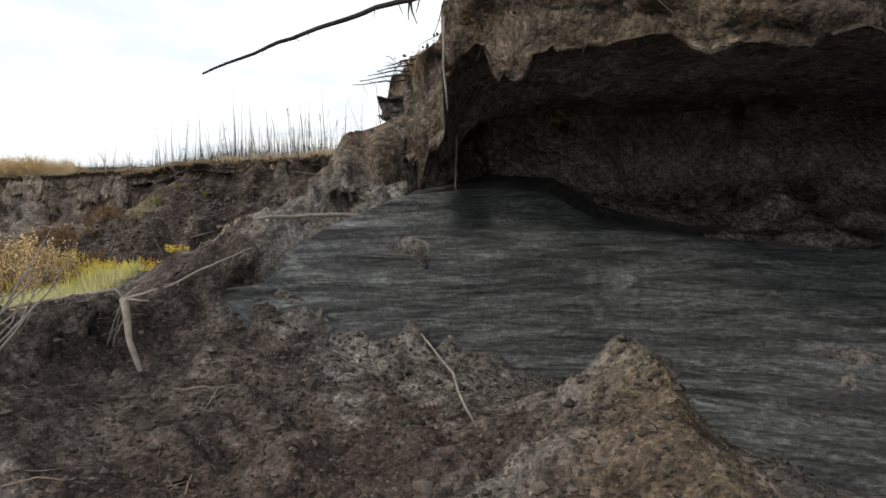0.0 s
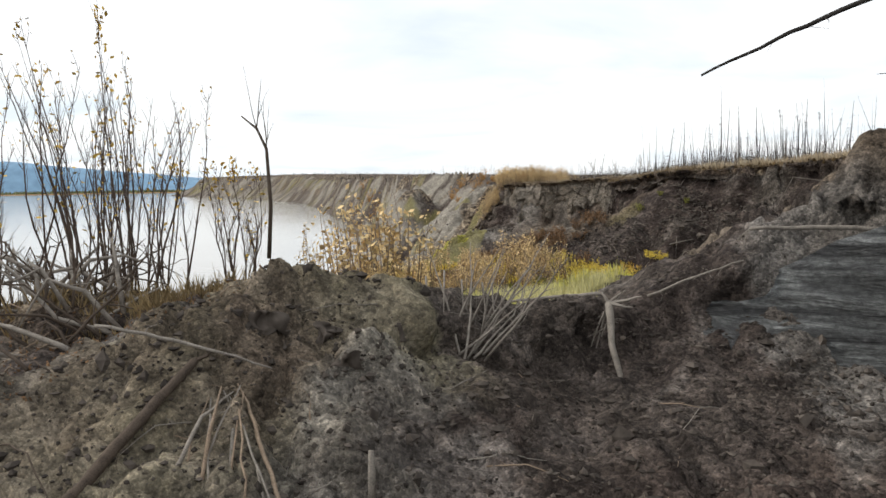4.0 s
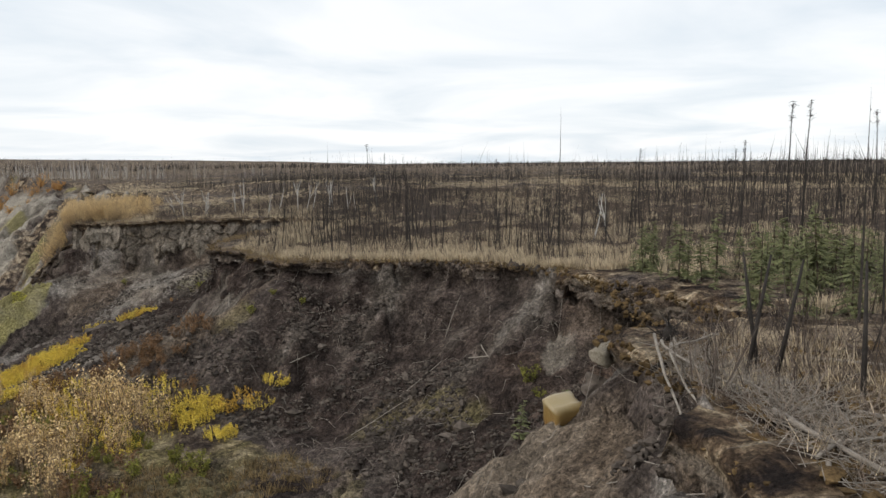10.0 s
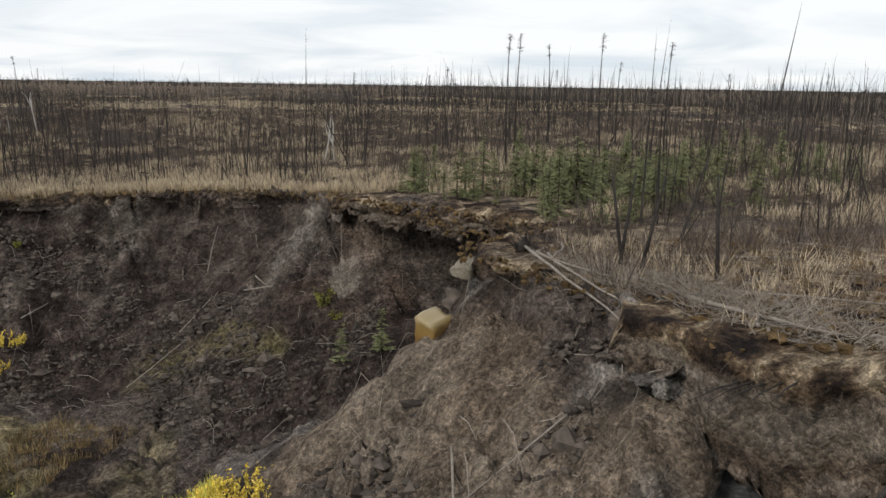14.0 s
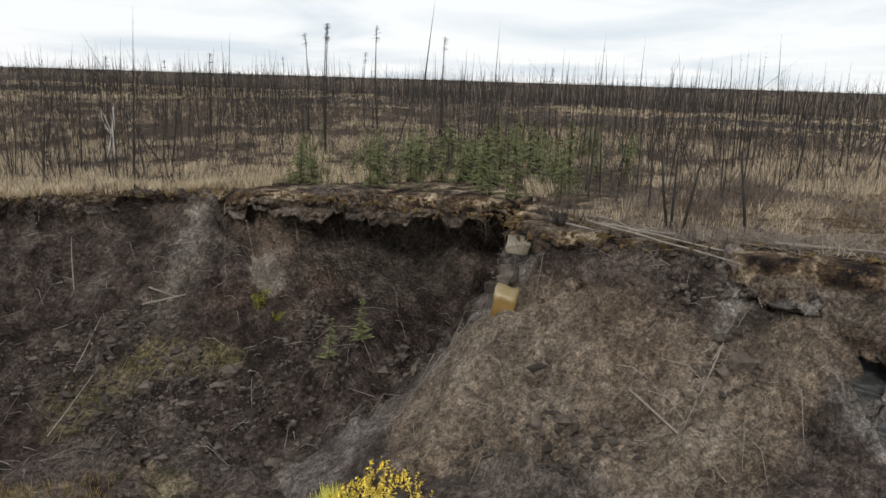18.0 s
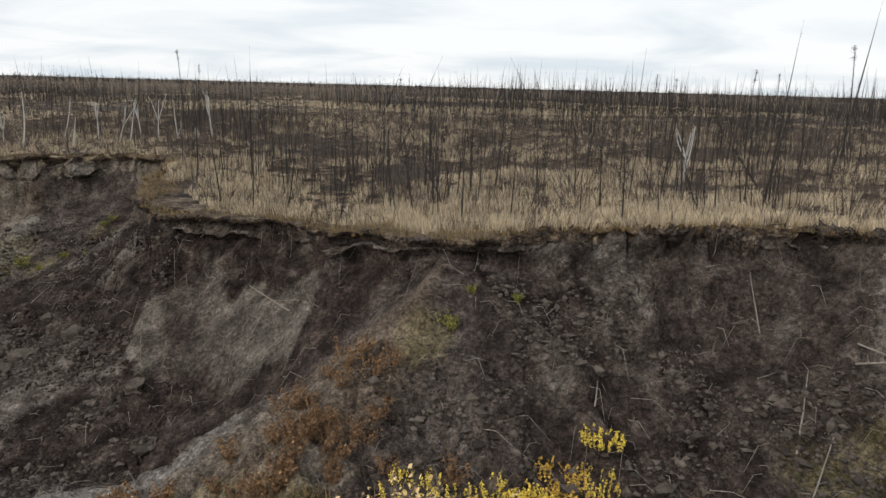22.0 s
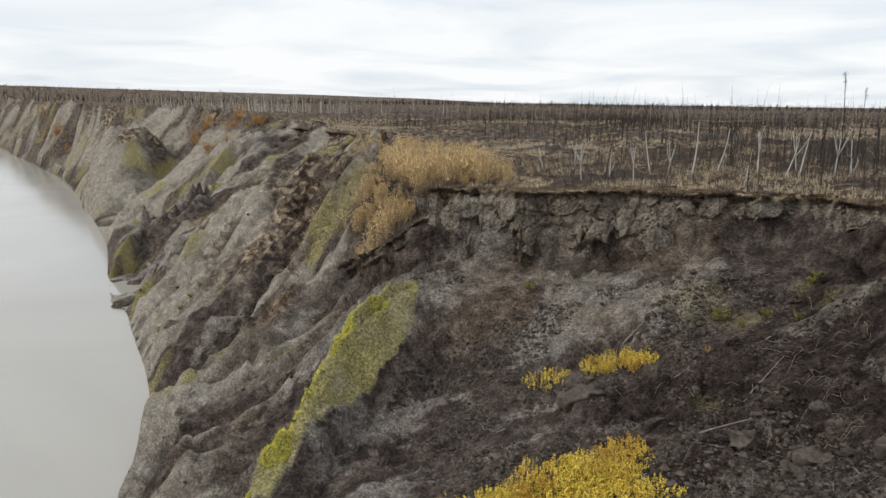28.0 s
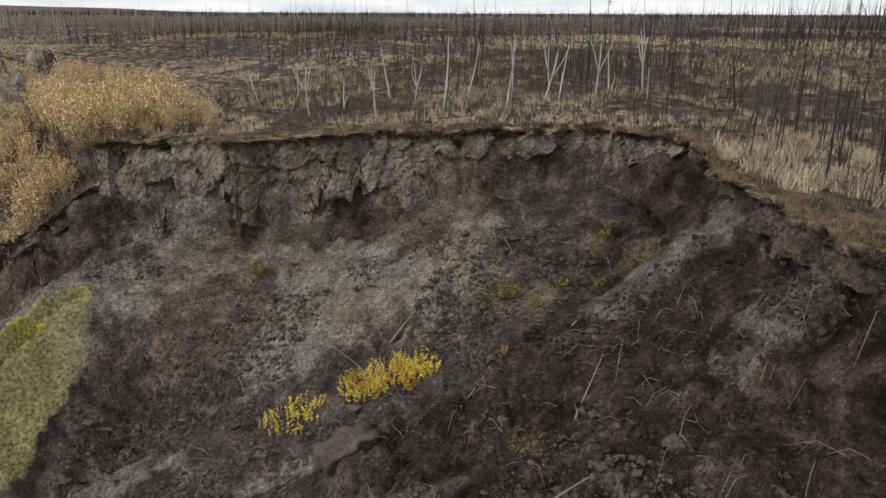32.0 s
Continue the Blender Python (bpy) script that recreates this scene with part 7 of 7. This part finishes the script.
tall_willow((-17.6, 10.4, float(ground_at(-17.6, 10.4))), 42, 1.9, 6.6, rng)
tall_willow((-19.4, 7.6, float(ground_at(-19.4, 7.6))), 30, 1.7, 6.4, rng)
tall_willow((-15.6, 12.2, float(ground_at(-15.6, 12.2))), 12, 1.1, 3.4, rng)
branchy("dead_sapling", "bare dead sapling with a hooked top", "dead tree", [(-12.0, 10.3, -1.5), (-11.95, 10.3, -0.4), (-12.05, 10.35, 0.7), (-12.25, 10.3, 1.15), (-12.6, 10.2, 1.4)], [0.045, 0.04, 0.032, 0.025, 0.015], DARKWOOD, some(7, 0.2, 0.9, 0.012, rng, 0.3, 0.95), rng)
for n in range(64):
    a = rng.uniform(0, 1)
    x0, y0 = -12.6 - 6.5 * a + rng.normal() * 0.4, 6.6 + 3.2 * a + rng.normal() * 0.8
    z0 = float(ground_at(x0, y0))
    dx, dy = rng.uniform(-3.4, 0.9), rng.normal() * 1.5
    branchy("fallen_willow_stem", "dark bent willow stem sprawling over the knoll", "dead shrub", [(x0, y0, z0 + 0.03), (x0 + 0.4 * dx, y0 + 0.4 * dy, z0 + rng.uniform(0.25, 0.9)), (x0 + 0.8 * dx, y0 + 0.8 * dy, z0 + rng.uniform(0.4, 1.5)), (x0 + 1.15 * dx, y0 + 1.15 * dy, z0 + rng.uniform(0.1, 1.5))],
            [0.05, 0.042, 0.03, 0.012] if n % 3 == 0 else [0.032, 0.027, 0.018, 0.008], DARKWOOD if n % 3 else ASHWOOD, some(4, 0.3, 0.25, 0.010, rng, 0.3, 1.0), rng, "sprawling willow stems")
for n in range(40):
    x, y = rng.uniform(-19, -11), rng.uniform(4, 12)
    z, d = float(ground_at(x, y)), rng.normal(size=2) * 0.5
    branchy("knoll_twig", "dry twig among leaf litter on the knoll", "stick", [(x, y, z + 0.01), (x + d[0], y + d[1], z + 0.14), (x + 2 * d[0], y + 2 * d[1], float(ground_at(x + 2 * d[0], y + 2 * d[1])) + 0.05)], [0.014, 0.012, 0.006], DARKWOOD if n % 2 else TANSTEM, [], rng, "knoll twigs")
p = scatter(rng, [(-12, 4), (-11, 11), (-14, 14), (-21, 13), (-21, 3)], 5000)
g = Batch()
g.put(*leaf_quads(rng, np.column_stack([p, ground_at(p[:, 0], p[:, 1]) + 0.02]), 0.035))
tagged(new("leaf_litter", g.mesh("leaf_litter", RUST)), "fallen brown leaves on the knoll", "leaf litter", kind="stuff")

# ---- the ochre ice block and other blocks at the gully ----


def block(name, label, category, at, size, turn, mat, rng, rough=0.06):
    bm = bmesh.new()
    bmesh.ops.create_cube(bm, size=1.0)
    bmesh.ops.subdivide_edges(bm, edges=bm.edges[:], cuts=5, use_grid_fill=True)
    for v in bm.verts:
        v.co = Vector((v.co.x * size[0], v.co.y * size[1], v.co.z * size[2]))
        k = noise.noise_vector(v.co * 1.6 + Vector(at)) * rough * 2 + noise.noise_vector(v.co * 5 + Vector(at)) * rough * 0.7
        r = v.co.length / (0.5 * Vector(size).length)
        v.co = v.co * (1 - 0.07 * r * r) + k
    me = bpy.data.meshes.new(name)
    bm.to_mesh(me)
    bm.free()
    me.materials.append(mat)
    for poly in me.polygons:
        poly.use_smooth = True
    ob = new(name, me)
    ob.matrix_world = pose(*at, *turn)
    return tagged(ob, label, category)


m, t, b = material("ochre_stained_ice", 0.35)
co = add(t, "ShaderNodeTexCoord").outputs["Object"]
sp = add(t, "ShaderNodeSeparateXYZ")
t.links.new(co, sp.inputs[0])
wob = noise_node(t, 2.5, 5, 0.6, co)
mr = add(t, "ShaderNodeMath", operation="MULTIPLY_ADD")
mr.inputs[1].default_value = 0.45
t.links.new(wob.outputs["Fac"], mr.inputs[0])
t.links.new(sp.outputs[2], mr.inputs[2])
t.links.new(ramp_node(t, mr.outputs[0], [(0.05, (0.16, 0.085, 0.024)), (0.45, (0.22, 0.135, 0.045)), (0.75, (0.25, 0.165, 0.060)), (0.98, (0.29, 0.225, 0.115))]).outputs[0], b.inputs["Base Color"])
bump_node(t, b, wob.outputs["Fac"], 0.06, 0.6)
OCHRE = m
block("ochre_ice_block", "ochre-stained block of ice standing on the spur", "ice block", (-3.15, 33.3, -0.28), (1.15, 0.9, 1.75), (6, -10, 24), OCHRE, rng)
block("capping_slab", "pale silt slab capping the spur tip", "block", (-1.5, 33.9, 2.05), (1.3, 1.0, 0.4), (4, -6, 30), PALESILT, rng, 0.12)
for x, y, w, hgt in [(-2.1, 34.0, 0.6, 0.7), (-44.3, 83.6, 1.6, 0.9), (-45.6, 82.4, 1.1, 0.7), (-47.4, 85.4, 1.3, 0.8), (-43.2, 87.8, 0.9, 0.6), (-46.4, 80.6, 0.8, 0.5), (-41.4, 82.6, 1.2, 0.8), (-38.2, 74.6, 1.0, 0.7), (-9.6, 11.6, 0.5, 0.35), (-10.0, 9.9, 0.4, 0.3), (-10.5, 8.9, 0.45, 0.35), (-8.9, 9.4, 0.4, 0.3)]:
    block("silt_block", "tumbled block of frozen silt on the slope", "block", (x, y, float(ground_at(x, y)) + 0.15 * hgt), (w, w * 0.8, hgt), (rng.normal() * 10, rng.normal() * 10, rng.uniform(0, 360)), CLOD, rng, 0.2)
# the dark hollow beside it is shade painted into the ground tint
block("silt_slab", "tilted grey slab of frozen silt beside a dark-painted hollow", "block", (-56.4, 95.6, float(ground_at(-56.4, 95.6)) + 0.25), (3.4, 1.7, 0.7), (8, -14, 28), CLOD, rng, 0.2)
branchy("charred_root_plate", "black upturned root plate beside the gully", "stump", [(0.2, 32.9, 2.75), (0.25, 32.8, 3.1), (0.2, 32.7, 3.3)], [0.25, 0.2, 0.1], CHAR, some(26, 0.42, 0.1, 0.03, rng, 0, 1), rng)
for x, y, dx, dy in [(1.3, 28.4, 0.3, 0.1), (1.7, 28.7, -0.2, 0.2), (2.0, 28.2, 0.2, -0.2), (6.4, 31.5, 0.9, 0.4), (3.2, 26.0, 0.1, 0.3)]:
    z = float(top_of(x, y))
    branchy("leaning_snag", "leaning charred stem with wispy twigs", "dead tree", [(x, y, z - 0.1), (x + dx, y + dy, z + 1.5), (x + 2 * dx, y + 2 * dy, z + 3.2)], [0.07, 0.055, 0.03], CHAR if dx < 1 else ASHWOOD, some(16, 0.3, -0.05, 0.010, rng, 0.1, 1), rng, "leaning snags")
# grey dead boughs piled along the spur rim
b = Batch()
for _ in range(1100):
    k = rng.uniform(0, 1)
    foot = np.array([0.2 + 1.6 * k + rng.normal() * 0.7, 30.5 - 11 * k + rng.normal() * 0.7, 0])
    foot[2] = float(top_of(foot[0], foot[1]))
    b.tube(stem_path(rng, foot, foot + rng.normal(size=3) * [0.5, 0.6, 0.15] + [0, 0, 0.28], 0.12, 4), 0.010 * np.linspace(1.2, 0.4, 4), 3)
tagged(new("bough_tangle", b.mesh("bough_tangle", ASHWOOD)), "tangle of grey dead boughs on the spur rim", "dead brush", kind="stuff")
b = Batch()
for x, y in scatter(rng, slopes, 1500, bare):
    z, d = float(ground_at(x, y)), rng.normal(size=2) * 0.42
    b.tube([(x, y, z), (x + d[0], y + d[1], z + 0.10), (x + 2 * d[0], y + 2 * d[1], float(ground_at(x + 2 * d[0], y + 2 * d[1])) + 0.05)], [0.018, 0.015, 0.007], 3)
tagged(new("slope_twigs", b.mesh("slope_twigs", ASHWOOD)), "small twigs scattered over the silt slopes", "twigs", kind="stuff")

# ---- across the river ----
rng = np.random.default_rng(16)
# distance haze put into the hills' own base colour
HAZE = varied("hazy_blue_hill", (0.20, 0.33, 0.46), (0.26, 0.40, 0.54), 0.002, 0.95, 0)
ang = np.linspace(34, 100, 90)
crest = np.interp(ang, [34, 45, 55, 60, 64, 67, 70, 75, 85, 100], [5, 15, 50, 90, 116, 146, 138, 120, 126, 110]) + 4 * fbm(ang, ang * 0, 3, 3, 111)
ring = []
for d, k in ((4350, 0.0), (4420, 0.45), (4500, 0.8), (4560, 1.0), (4640, 0.9)):
    ring.append(np.column_stack([-d * np.sin(np.radians(ang)), d * np.cos(np.radians(ang)), WATER + (crest - WATER) * k]))
grid = np.stack(ring)
idx = np.arange(grid.shape[0] * grid.shape[1]).reshape(grid.shape[:2])
tagged(new("far_hills", mesh_of("far_hills", grid.reshape(-1, 3), np.stack([idx[:-1, :-1], idx[:-1, 1:], idx[1:, 1:], idx[1:, :-1]], -1).reshape(-1, 4), HAZE)), "low hills coloured haze-blue beyond the river", "hills", kind="structure")
BAR = varied("sandbar_willows", (0.22, 0.12, 0.055), (0.36, 0.23, 0.12), 0.02, 0.95, 0)
MUD = varied("wet_river_mud", (0.17, 0.155, 0.135), (0.25, 0.23, 0.20), 0.02, 0.6, 0)


def bar(name, label, cx, cy, along_m, across_m, turn, height, mat):
    u, v = np.meshgrid(np.linspace(0, 2 * math.pi, 64), np.linspace(0, 1, 9))
    rr = 1 + 0.12 * fbm(np.cos(u) * 3, np.sin(u) * 3, 1.2, 3, 112)
    x, y = along_m * v * rr * np.cos(u), across_m * v * rr * np.sin(u)
    c, s = math.cos(radians(turn)), math.sin(radians(turn))
    z = WATER - 0.3 + height * smooth(1.0, 0.75, v) * (1 + 0.25 * fbm(x, y, 40, 3, 113))
    idx = np.arange(u.size).reshape(u.shape)
    me = mesh_of(name, np.column_stack([(cx + c * x - s * y).ravel(), (cy + s * x + c * y).ravel(), z.ravel()]), np.stack([idx[:-1, :-1], idx[:-1, 1:], idx[1:, 1:], idx[1:, :-1]], -1).reshape(-1, 4), mat)
    return tagged(new(name, me), label, "sandbar", kind="structure")


bar("mud_bar", "grey mud spit at the edge of a sandbar", -1930, 740, 260, 62, 155, 0.8, MUD)
bar("sandbar", "orange willow-covered sandbar in the river", -2010, 700, 260, 44, 155, 6, BAR)
bar("far_sandbar", "long reddish sandbar across the river", -3600, 1330, 620, 120, 158, 10, BAR)
bar("far_bank", "flat wooded far bank of the river", -3700, 1900, 1500, 90, 61, 4, BAR)
k = rng.uniform(-1, 1, 2600) * 1400
fx, fy = -3730 + k * math.cos(radians(61)) + rng.normal(size=2600) * 25, 1910 + k * math.sin(radians(61)) + rng.normal(size=2600) * 25
tagged(new("far_bank_woods", far_snags("far_bank_woods", fx, fy, np.full(2600, WATER + 3), rng.uniform(9, 18, 2600), 1, NEEDLE, rng, 0.55)), "dark conifer woods on the far bank", "woods", kind="stuff")
